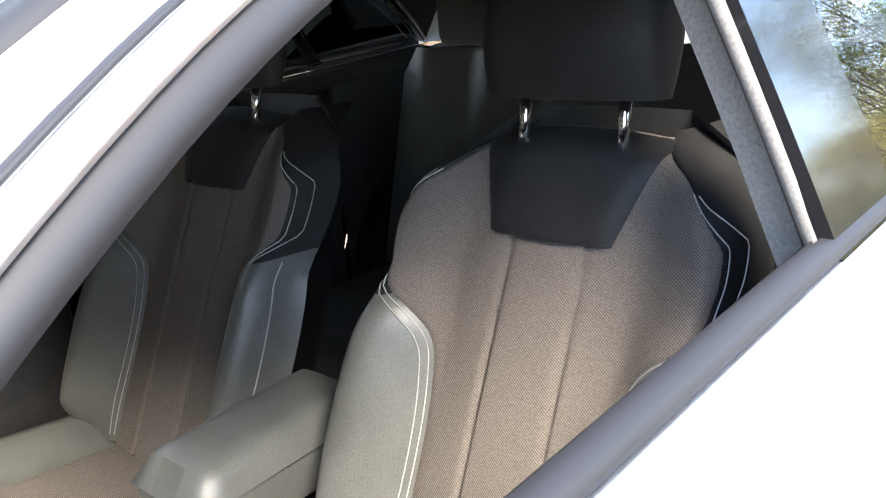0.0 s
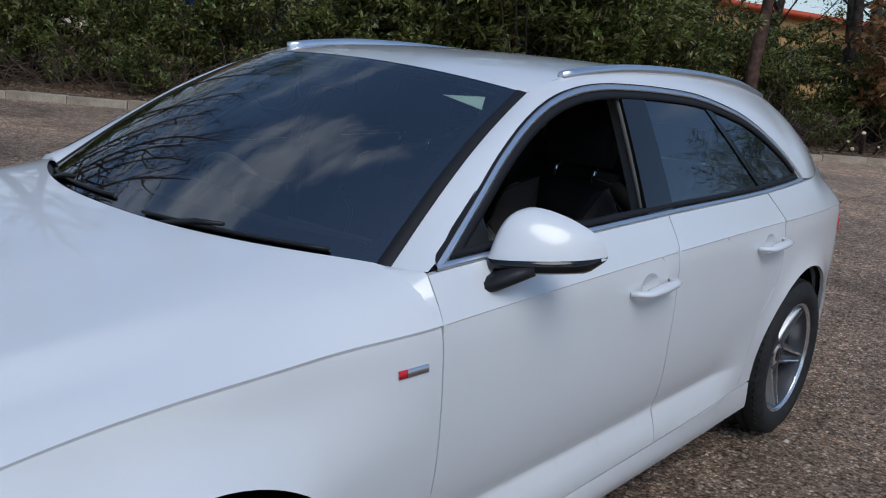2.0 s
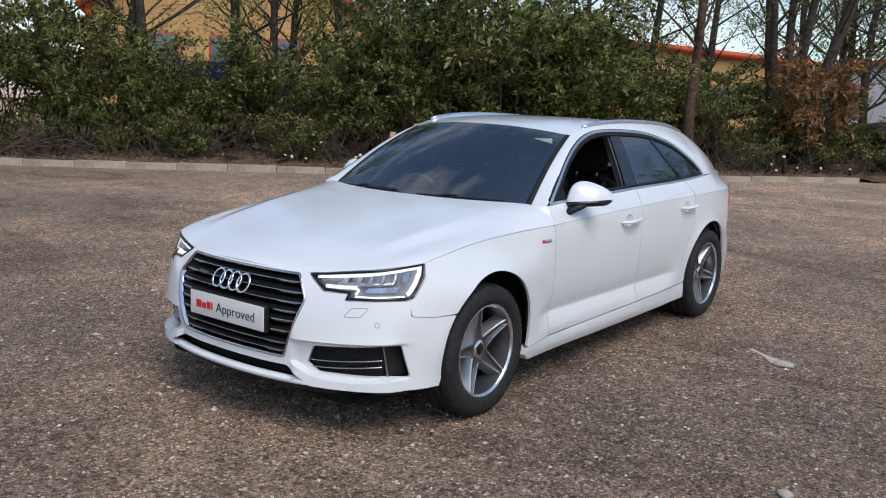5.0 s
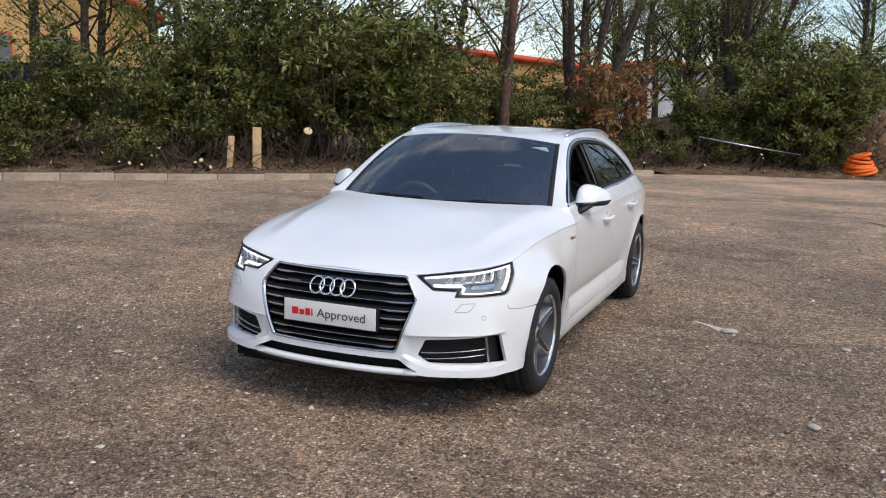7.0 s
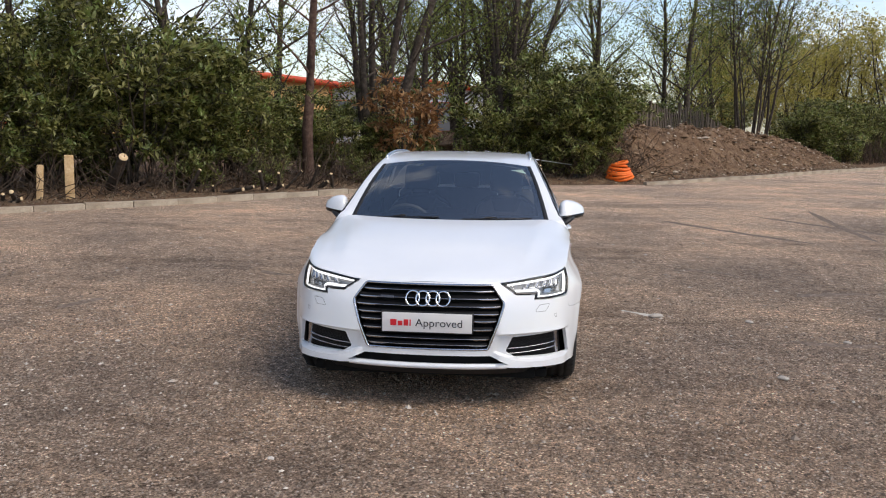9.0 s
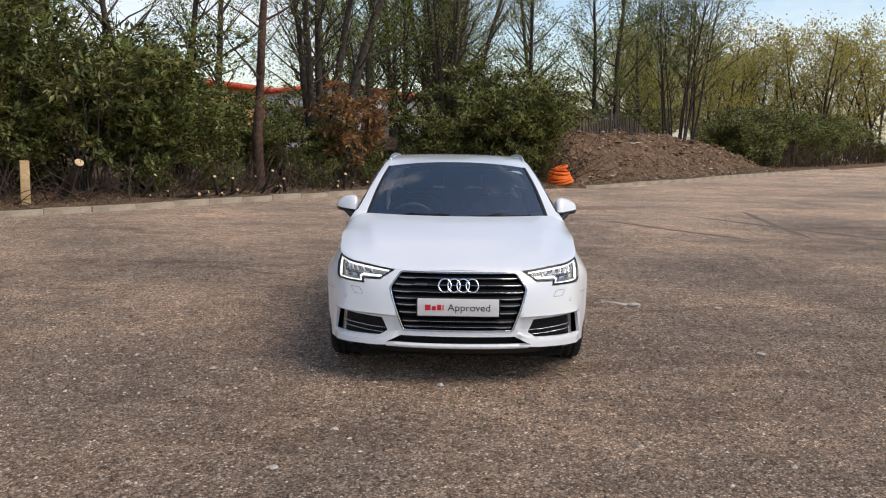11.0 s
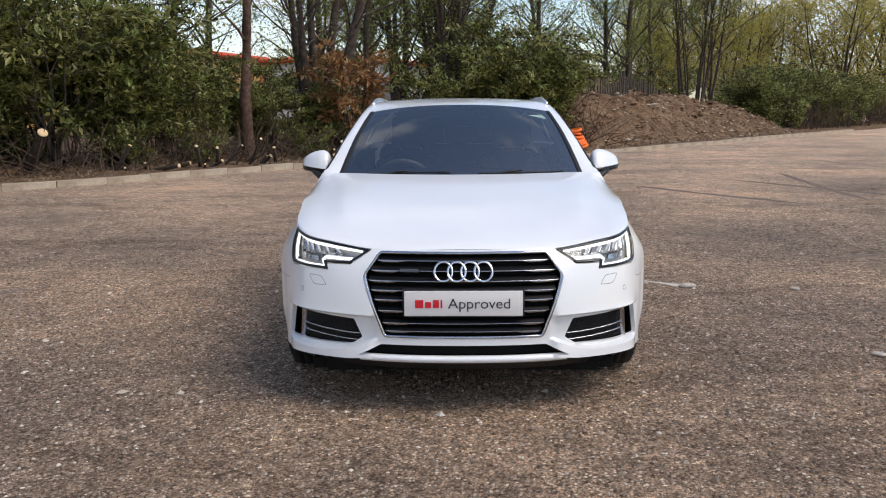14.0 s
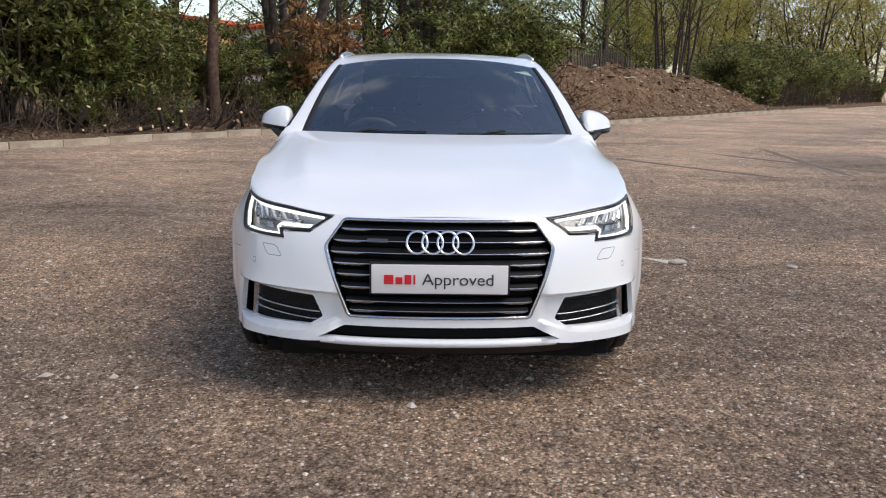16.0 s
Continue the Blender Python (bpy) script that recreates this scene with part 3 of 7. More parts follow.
PEBBLE = vary_island(principled("pebble", (0.2, 0.18, 0.16), 0.9, 0, 0.2), [(0.0, (0.09, 0.066, 0.050)), (0.5, (0.25, 0.186, 0.142)), (0.92, (0.38, 0.300, 0.235)), (0.988, (0.66, 0.58, 0.49))])
stones("gravel", 72000, lambda r: (r.uniform(-3.4, 4.0), r.uniform(-4.2, 1.5)) if r.random() < 0.45 else (r.uniform(-6, 6.5), r.uniform(-5.6, 5.5)) if r.random() < 0.65 else (r.uniform(-11, 14), r.uniform(-5.8, 18)), (0.004, 0.016), 1, PEBBLE, "loose gravel stones scattered on the yard")
PALE_STONE = vary_island(principled("pale_stone", (0.4, 0.35, 0.3), 0.9, 0, 0.2), [(0.0, (0.16, 0.115, 0.085)), (0.55, (0.36, 0.29, 0.23)), (0.9, (0.60, 0.53, 0.46))])
stones("loose_stones", 2600, lambda r: (r.uniform(-9, 15), r.uniform(2.5, 18)) if r.random() < 0.8 else (r.uniform(-4, 5), r.uniform(-4.5, 2)), (0.009, 0.032), 8, PALE_STONE, "pale stones strewn over the dirt yard")
for x, y, s in ((1.73, 1.95, 0.045), (2.51, 1.85, 0.03), (-0.9, -2.3, 0.022), (2.3, 0.1, 0.03), (3.1, 1.2, 0.028)):
    bm = bmesh.new()
    bmesh.ops.create_icosphere(bm, subdivisions=2, radius=s)
    for v in bm.verts:
        v.co *= 1 + 0.3 * noise.noise(v.co * (1.2 / s))
        v.co.z = v.co.z * 0.45 + s * 0.3
        v.co.x *= 1.5
    ob = part("stone", bm, STONE)
    ob.matrix_basis = pose(x, y, 0, 0, 0, 40 * s * 100)
    tagged(ob, "small pale flat stone lying on the gravel", "stone", "loose stones")

# pale scrape of crushed stone on the yard
SCRAPE = mottled("crushed_stone", [(0.3, (0.40, 0.35, 0.29)), (0.7, (0.62, 0.57, 0.50))], 30, 0.95, 0.4, fine=120, distance=0.002)
rg = random.Random(6)
bm = bmesh.new()
rows = []
for k in range(15):
    t = k / 14
    cx, cy = 1.46 + 0.26 * t, 2.19 - 0.19 * t
    w = (0.012 + 0.040 * smooth01(0.35, 0.85, t)) * rg.uniform(0.7, 1.2) * (1 - 0.8 * smooth01(0.93, 1.0, t))
    rows.append([(cx - 0.6 * w, cy - 0.8 * w, 0.0), (cx - 0.2 * w, cy - 0.3 * w, 0.007), (cx + 0.2 * w, cy + 0.3 * w, 0.006), (cx + 0.6 * w, cy + 0.8 * w, 0.0)])
tagged(part("stone_scrape", grid_mesh(rows, bm), SCRAPE), "pale scrape of crushed stone on the gravel", "scrape")

# shallow scuffs and ruts that turning wheels left in the gravel
RUT = mottled("damp_rut", [(0.3, (0.10, 0.073, 0.056)), (0.5, (0.19, 0.140, 0.107)), (0.7, (0.34, 0.255, 0.195))], 26, 0.95, 1.0, fine=90, distance=0.012)


def tyre_mark(a, b, c, width, seed):
    rg = random.Random(seed)
    rows = []
    n = 40
    for k in range(n + 1):
        t = k / n
        q = [(1 - t) ** 2 * a[i] + 2 * t * (1 - t) * b[i] + t * t * c[i] for i in (0, 1)]
        dx, dy = [2 * (1 - t) * (b[i] - a[i]) + 2 * t * (c[i] - b[i]) for i in (0, 1)]
        ln = math.hypot(dx, dy)
        w = width * smooth01(0, 0.25, t) * smooth01(1, 0.7, t) * (1 + 0.5 * noise.noise(Vector((k * 0.6, seed, 0)))) + 0.004
        j = 0.3 * width * noise.noise(Vector((k * 0.35, seed, 5)))
        px, py = q[0] - dy / ln * j, q[1] + dx / ln * j
        rows.append([(px - dy / ln * w * f, py + dx / ln * w * f, z * min(1, w / width) - 0.002) for f, z in ((-1, 0.0), (-0.6, 0.007), (0.1, 0.004), (0.55, 0.012), (1, 0.0))])
    return tagged(part("tyre_mark", grid_mesh(rows), RUT), "dark curved scuff worn into the gravel by a turning wheel", "tyre mark", "tyre marks")


for k, (a, b, c, w) in enumerate((
        ((2.9, 10.8), (3.7, 9.0), (5.2, 7.1), 0.07), ((6.6, 13.7), (6.0, 10.0), (5.9, 7.4), 0.08), ((2.2, 4.5), (2.7, 5.0), (3.1, 4.1), 0.05),
        ((2.6, 1.25), (3.0, 1.0), (3.5, 1.2), 0.05), ((3.2, 3.1), (3.7, 3.45), (4.2, 3.4), 0.06), ((-3.55, 1.35), (-3.45, 1.85), (-3.3, 2.0), 0.05),
        ((-2.4, 3.8), (-2.2, 3.45), (-1.9, 3.55), 0.05), ((4.6, 12.5), (6.5, 8.5), (8.4, 6.0), 0.08))):
    tyre_mark(a, b, c, w, 3 + k)

# ---- the car ----
car = new("estate_car")
tagged(car, "white five-door estate car parked on gravel, passenger window open", "car")


def on_side(poly):
    """A polygon given in y and z, put onto the flank's own measure."""
    return [(s_of_y(y), z) for y, z in poly]


def arch_arc(cy, a0, a1, n=36, r=ARCH, cz=0.348):
    return [(cy + r * math.cos(radians(a0 + (a1 - a0) * k / n)), cz + r * math.sin(radians(a0 + (a1 - a0) * k / n))) for k in range(n + 1)]


def both_sides(name, bm, material, parent, label="", angle=35):
    a = part(name, mirrored(bm), material, parent, label, angle)
    b = part(name, bm, material, parent, label, angle)
    return b, a


def fold_lines(y0, y1):
    """Rows of points that carry the flank's creases."""
    n = int((y1 - y0) / 0.03)
    ys_ = [y0 + (y1 - y0) * k / n for k in range(n + 1)]
    rows_ = [[(s_of_y(y), shoulder(y) + dz) for y in ys_] for dz in (-0.028, -0.010, -0.003, 0.0, 0.007)]
    return rows_ + [[(s_of_y(y), z) for y in ys_] for z in (0.365, 0.402, 0.411, 0.420, 0.445)]


FOLDS = fold_lines(-0.35, 3.4)
SHY = [-0.35, -0.3, -0.25, -0.2, -0.1, 0.0, 0.15, 0.3, 0.45]
# the inner body behind the gaps, black to stand in for their shade
arcs_f, arcs_r = arch_arc(0.015, 180, 0), arch_arc(2.80, 180, 0)
inner = [(-0.42, 0.20), (-0.42, 0.74), (-0.2, 0.78), (0.2, 0.84), (0.6, 0.87), (0.66, 0.97), (1.65, 1.0), (2.5, 1.01), (3.3, 1.0), (3.3, 0.2)]
inner += [(p[0], max(p[1], 0.2)) for p in arcs_r[::-1]] + [(p[0], max(p[1], 0.2)) for p in arcs_f[::-1]]
both_sides("inner_body", panel(on_side(inner), lambda s, z, i: wrap(s, z, 0.022 + i), step=0.08, depth=0.01), SHADOW_BLACK, car)

wing = [(y_of_s(1.060), 0.7950)] + [(y, shoulder(y) - 0.0025) for y in SHY] + [(0.5915, shoulder(0.59) - 0.0025), (0.5955, 0.70), (0.6035, 0.50), (0.5935, 0.30), (0.5915, 0.28), (0.39, 0.262)]
wing += arch_arc(0.015, -12, 144) + [(-0.40, 0.5615), (-0.506, 0.5731), (-0.515, 0.582), (-0.516, 0.640), (y_of_s(0.983), 0.658), (y_of_s(1.047), 0.738)]
both_sides("front_wing", panel(on_side(wing), wrap, 0.0012, folds=FOLDS), PAINT, car)

front_door = [(0.5935, shoulder(0.6)), (0.596, 0.93), (0.5965, 0.981)] + [(y, belt(y)) for y in (0.8, 1.0, 1.2, 1.4)] + [(1.654, belt(1.65)), (1.647, 0.87), (1.637, 0.63), (1.662, 0.42), (1.670, 0.30), (1.2, 0.291), (0.595, 0.283), (0.6055, 0.50), (0.5975, 0.70)]
rear_door = [(1.6565, belt(1.65))] + [(y, belt(y)) for y in (1.9, 2.2)] + [(2.42, belt(2.42)), (2.49, 0.93), (2.50, 0.80), (2.47, 0.70), (2.40, 0.62), (2.345, 0.48), (2.32, 0.32), (1.6725, 0.30), (1.6645, 0.42), (1.6395, 0.63), (1.6495, 0.87)]


def dish(y0, z0, k=1.0):
    return [(s_of_y(y0 + 0.052 * k * math.cos(a)), z0 + 0.036 * k * math.sin(a)) for a in [2 * math.pi * q / 24 for q in range(24)]]


DISHES = ((1.475, 0.838), (2.355, 0.858))
both_doors = both_sides("front_door", panel(on_side(front_door), wrap, 0.001, folds=FOLDS, holes=[dish(*DISHES[0])]), PAINT, car)
rear_doors = both_sides("rear_door", panel(on_side(rear_door), wrap, 0.001, folds=FOLDS, holes=[dish(*DISHES[1])]), PAINT, car)
sill = [(0.382, 0.262), (0.59, 0.277), (1.2, 0.286), (1.67, 0.294), (2.33, 0.312), (2.424, 0.316)] + arch_arc(2.80, 185.5, 203, 4) + [(1.6, 0.185), (0.42, 0.185), (0.365, 0.225)]
both_sides("sill", panel(on_side(sill), wrap, 0.001, depth=0.05), PAINT, car)
quarter = [(2.425, belt(2.43)), (2.6, belt(2.6)), (2.8, belt(2.8)), (3.0, belt(3.0)), (3.3, 1.05), (3.5, 1.04), (3.5, 0.92), (3.42, 0.75), (3.42, 0.24), (3.3, 0.2), (3.18, 0.22)]
quarter += arch_arc(2.80, -15, 184, 40) + [(2.328, 0.318), (2.332, 0.42), (2.349, 0.48), (2.404, 0.617), (2.474, 0.698), (2.504, 0.80), (2.494, 0.93)]
both_sides("quarter_panel", panel(on_side(quarter), wrap, 0.001, folds=FOLDS), PAINT, car)
# the tail, closed round the back
tail = [(3.425, 0.22), (3.425, 0.75), (3.505, 0.92), (3.505, 1.04)]
tail = on_side(tail) + [(S_END, 1.04), (S_END, 0.22)]
both_sides("tailgate", panel(tail, wrap, 0.002, step=0.07), PAINT, car)
lamp = [(3.33, 0.80), (3.36, 0.90), (3.62, 0.90), (3.60, 0.80)]
both_sides("tail_lamp", panel(on_side(lamp), lambda s, z, i: wrap(s, z, i - 0.008), step=0.05), RED, car, "red tail lamp")

# front bumper with its openings
GRILLE = [(0.399, 0.736), (0.463, 0.632), (0.407, 0.488), (0.362, 0.358)]
grille_hole = soft_corners(GRILLE + [(-s, z) for s, z in GRILLE[::-1]], 0.018)
LAMP = [(0.450, 0.737), (0.70, 0.766), (1.056, 0.797), (1.040, 0.74), (0.976, 0.662), (0.945, 0.650), (0.655, 0.648), (0.670, 0.676), (0.54, 0.679)]
FOG = [(0.507, 0.432), (0.915, 0.448), (0.962, 0.302), (0.530, 0.312), (0.470, 0.348)]
INTAKE = [(0.372, 0.326), (0.475, 0.276)]
intake_hole = soft_corners(INTAKE + [(-s, z) for s, z in INTAKE[::-1]], 0.006)
sF = s_of_y
half = [(0.445, 0.742), (0.449, 0.733), (0.537, 0.673), (0.66, 0.670), (0.648, 0.643), (0.945, 0.643), (0.968, 0.650), (sF(-0.515) - 0.003, 0.582), (sF(-0.515) + 0.008, 0.5728), (sF(-0.40), 0.5612)]
half += [(sF(y), z) for y, z in arch_arc(0.015, 145, 192, 12)] + [(sF(-0.36), 0.235), (1.0, 0.24), (0.80, 0.248), (0.52, 0.256), (0.46, 0.262)]
bumper = [(0.0, 0.742)] + half + [(0.0, 0.255)] + [(-s, z) for s, z in half[::-1]]
mirror_poly = lambda p: [(-s, z) for s, z in p[::-1]]
fog_soft = soft_corners(FOG, 0.008)


def blade_top(a):
    """Height of the upper edge of the white lower blade."""
    return lerp_table([(0.36, 0.357), (0.40, 0.345), (0.515, 0.302), (0.98, 0.293), (1.2, 0.29)], a)


def crease(a):
    return 0.457 + 0.006 * (a - 0.45)


def bumper_wrap(s, z, inset=0.0):
    """The bumper's skin: a sharp fold over the recessed fog openings and a raised lower blade."""
    a = abs(s)
    zf, zb = crease(a), blade_top(a)
    k = smooth01(0.385, 0.43, a) * (1 - smooth01(0.84, 0.97, a))
    if z >= zf:
        d = -0.013 * math.exp(-(z - zf) / 0.045)
    elif z >= zb:
        t = min(1.0, (zf - z) / 0.014, (z - zb) / 0.010)
        d = -0.013 + 0.029 * t
    else:
        d = -0.020 * smooth01(0.215, 0.245, z)
    return wrap(s, z, inset + d * k)


line = [0.385 + 0.011 * i for i in range(64)]
BUMPER_FOLDS = []
for sg in (1, -1):
    BUMPER_FOLDS += [[(sg * a, crease(a) + dz) for a in line] for dz in (0.03, 0.010, 0.0015, -0.0015, -0.016)]
    BUMPER_FOLDS += [[(sg * a, blade_top(a) + dz) for a in line] for dz in (0.012, 0.001, -0.001, -0.012)]
part("front_bumper", panel(bumper, bumper_wrap, 0.001, 0.013, 0.02, [grille_hole, fog_soft, mirror_poly(fog_soft), intake_hole], BUMPER_FOLDS), PAINT, car, angle=40)

# grille: dark backing, surround and horizontal bars
grille = part("radiator_grille", panel([(s * 0.99, z) for s, z in grille_hole], lambda s, z, i: wrap(s, z, 0.06 + i), step=0.06), SHADOW_BLACK, car, "black radiator grille with silver bars")


def rim_strip(poly, mapping, width, depth, lift):
    """A raised band that follows a closed outline."""
    pts = resample(poly, 0.02)
    outer, inner_ = pts, shrink(pts, width)
    rows = []
    for (a, b), (c, d) in zip(outer, inner_):
        e, f = (a * 0.6 + c * 0.4), (b * 0.6 + d * 0.4)
        rows.append([mapping(a, b, depth), mapping(a, b, -lift * 0.6), mapping(e, f, -lift), mapping(c, d, -lift * 0.4), mapping(c, d, depth)])
    rows.append(rows[0])
    return grid_mesh(rows)


part("grille_surround", rim_strip(grille_hole, wrap, 0.011, 0.03, 0.004), DARK_CHROME, grille, "chrome grille surround")


def grille_edge(z):
    pts = GRILLE
    for (a, b), (c, d) in zip(pts, pts[1:]):
        if d <= z <= b:
            return a + (c - a) * (b - z) / (b - d)
    return pts[-1][0]


BARS = [0.697, 0.655, 0.612, 0.571, 0.530, 0.481, 0.425, 0.388]
for z in BARS:
    w = grille_edge(z) - 0.018
    rows = []
    for k in range(33):
        s = -w + 2 * w * k / 32
        t = abs(s) / w
        hgt = 0.0030 + 0.0065 * smooth01(0.66, 0.76, t) * (1 - smooth01(0.94, 1.0, t))
        rows.append([wrap(s, z + 0.016, 0.055), wrap(s, z + 0.014, 0.020), wrap(s, z, 0.013), wrap(s, z - hgt, 0.011), wrap(s, z - hgt - 0.003, 0.055)])
    bm = grid_mesh(rows)
    bm.faces.ensure_lookup_table()
    for k, f in enumerate(bm.faces):
        f.material_index = 1 if k % 4 == 2 else 0
    part("grille_bar", bm, [BAR_BLACK, BAR_GREY], grille)
badge = new("ring_badge")
badge.parent = grille
for i in range(4):
    bm = bmesh.new()
    cx, cz = (i - 1.5) * 0.0595, 0.656
    rows = []
    for k in range(40):
        t = 2 * math.pi * k / 40
        row = []
        for j in range(8):
            q = 2 * math.pi * j / 8
            r = 0.0400 + 0.0052 * math.cos(q)
            s, z = cx + r * math.cos(t), cz + r * math.sin(t)
            row.append(wrap(s, z, -0.006 - 0.0045 * math.sin(q) - (0.0015 if i % 2 else 0)))
        rows.append(row)
    rows.append(rows[0])
    part("ring", grid_mesh(rows, bm, True), CHROME, badge, "chrome ring")
strip = bmesh.new()
rows = [[wrap(-0.29 + 0.085 * k / 4, z, 0.012) for z in (0.649, 0.663)] for k in range(5)]
part("model_badge", grid_mesh(rows, strip), RIM_DARK, grille, "small grey lettering plate")

# number plate with its words
plate = bmesh.new()
box(plate, -0.26, -0.868, 0.463, 0.26, -0.858, 0.575, 0.003)
plate_ob = part("number_plate", plate, PLATE_WHITE, car, "white plate with red and grey lettering")
bm = bmesh.new()
box(bm, -0.268, -0.860, 0.456, 0.268, -0.835, 0.582, 0.004)
part("plate_holder", bm, BLACK_PLASTIC, plate_ob)


def letters(text, size, loc, material, parent, name):
    cu = bpy.data.curves.new(name, "FONT")
    cu.body, cu.size, cu.extrude, cu.align_x, cu.align_y = text, size, 0.0006, "LEFT", "CENTER"
    tmp = bpy.data.objects.new(name, cu)
    scene.collection.objects.link(tmp)
    bpy.context.view_layer.update()
    me = bpy.data.meshes.new_from_object(tmp.evaluated_get(bpy.context.evaluated_depsgraph_get()))
    bpy.data.objects.remove(tmp)
    me.materials.clear()
    me.materials.append(material)
    ob = new(name, me)
    ob.matrix_world = Matrix.Translation(loc) @ Euler((radians(90), 0, 0)).to_matrix().to_4x4()
    ob.parent = parent
    return ob


word = letters("Approved", 0.064, (-0.068, -0.8695, 0.517), INK, plate_ob, "plate_word")
wx = max(v.co.x for v in word.data.vertices) - min(v.co.x for v in word.data.vertices)
for v in word.data.vertices:
    v.co.x *= 0.272 / wx
# the brand word stands as plain red bars
bm = bmesh.new()
for x0, x1, h in ((-0.212, -0.176, 0.036), (-0.168, -0.142, 0.027), (-0.134, -0.108, 0.036), (-0.100, -0.093, 0.036)):
    box(bm, x0, -0.8705, 0.500, x1, -0.866, 0.500 + h)
part("red_mark", bm, RED, plate_ob, "plain red mark")

# fog openings
for sg in (1, -1):
    pl = FOG if sg > 0 else mirror_poly(FOG)
    fog = part("fog_opening", panel(shrink(pl, -0.004), lambda s, z, i: wrap(s, z, 0.055 + i), step=0.05), BLACK_PLASTIC, car, "black mesh air intake")
    rows = []
    for zz in (0.366, 0.336):
        rows = []
        for k in range(15):
            s = 0.487 + (0.83 - 0.487) * k / 14
            z = zz + 0.018 * smooth01(0.5, 0.9, s) - 0.004
            rows.append([wrap(sg * s, z + 0.002, 0.040), wrap(sg * s, z + 0.0018, 0.024), wrap(sg * s, z - 0.0018, 0.024), wrap(sg * s, z - 0.002, 0.040)])
        part("intake_strip", grid_mesh(rows), BAR_GREY, fog, "thin silver strip")
    rows = [[wrap(sg * (q + 0.03 * k / 6), 0.446 - 0.148 * k / 6, i) for q, i in ((0.829, 0.045), (0.830, 0.020), (0.836, 0.020), (0.837, 0.045))] for k in range(7)]
    part("intake_fin", grid_mesh(rows), BAR_GREY, fog, "thin upright silver fin")
    bm = bmesh.new()
    for i in range(14):
        for j in range(6):
            s, z = 0.50 + 0.026 * i + (0.013 if j % 2 else 0), 0.315 + 0.022 * j
            if s < 0.83 and inside(FOG, s, z):
                c = wrap(sg * s, z, 0.049)
                tube(bm, [c + Vector((0.010 * math.cos(a), 0, 0.009 * math.sin(a))) for a in [2 * math.pi * q / 6 for q in range(7)]], 0.0018, 4, cap=False)
    part("intake_mesh", bm, BLACK_PLASTIC, fog)
part("lower_intake", panel([(s * 1.02, z) for s, z in intake_hole], lambda s, z, i: wrap(s, z, 0.05 + i), step=0.06), SHADOW_BLACK, car)
bm = bmesh.new()
rows = [[wrap(-0.47 + 0.94 * k / 30, 0.276, 0.03), wrap(-0.47 + 0.94 * k / 30, 0.278, -0.004), wrap(-0.47 + 0.94 * k / 30, 0.264, -0.010), wrap(-0.47 + 0.94 * k / 30, 0.250, 0.0), wrap(-0.47 + 0.94 * k / 30, 0.244, 0.04)] for k in range(31)]
part("front_lip", grid_mesh(rows, bm), PAINT, car)
rows = [[wrap(s, 0.25, 0.03), wrap(s, 0.205, 0.06), wrap(s, 0.18, 0.20)] for s in [-0.95 + 1.9 * k / 40 for k in range(41)]]
part("front_undertray", grid_mesh(rows), BLACK_PLASTIC, car)
for sg in (1, -1):
    wash = soft_corners([(sg * 0.645, 0.574), (sg * 0.722, 0.574), (sg * 0.762, 0.618), (sg * 0.682, 0.616)], 0.014)
    part("washer_cover_seam", rim_strip(wash, lambda s, z, i: bumper_wrap(s, z, i * 0.1), 0.0025, 0.0, 0.001), TRIM_GREY, car)
    ring = [(sg * 0.80 + 0.012 * math.cos(q), 0.545 + 0.012 * math.sin(q)) for q in [2 * math.pi * k / 16 for k in range(16)]]
    part("parking_sensor", rim_strip(ring, lambda s, z, i: bumper_wrap(s, z, i * 0.1), 0.0022, 0.0, 0.001), TRIM_GREY, car, "parking sensor ring")

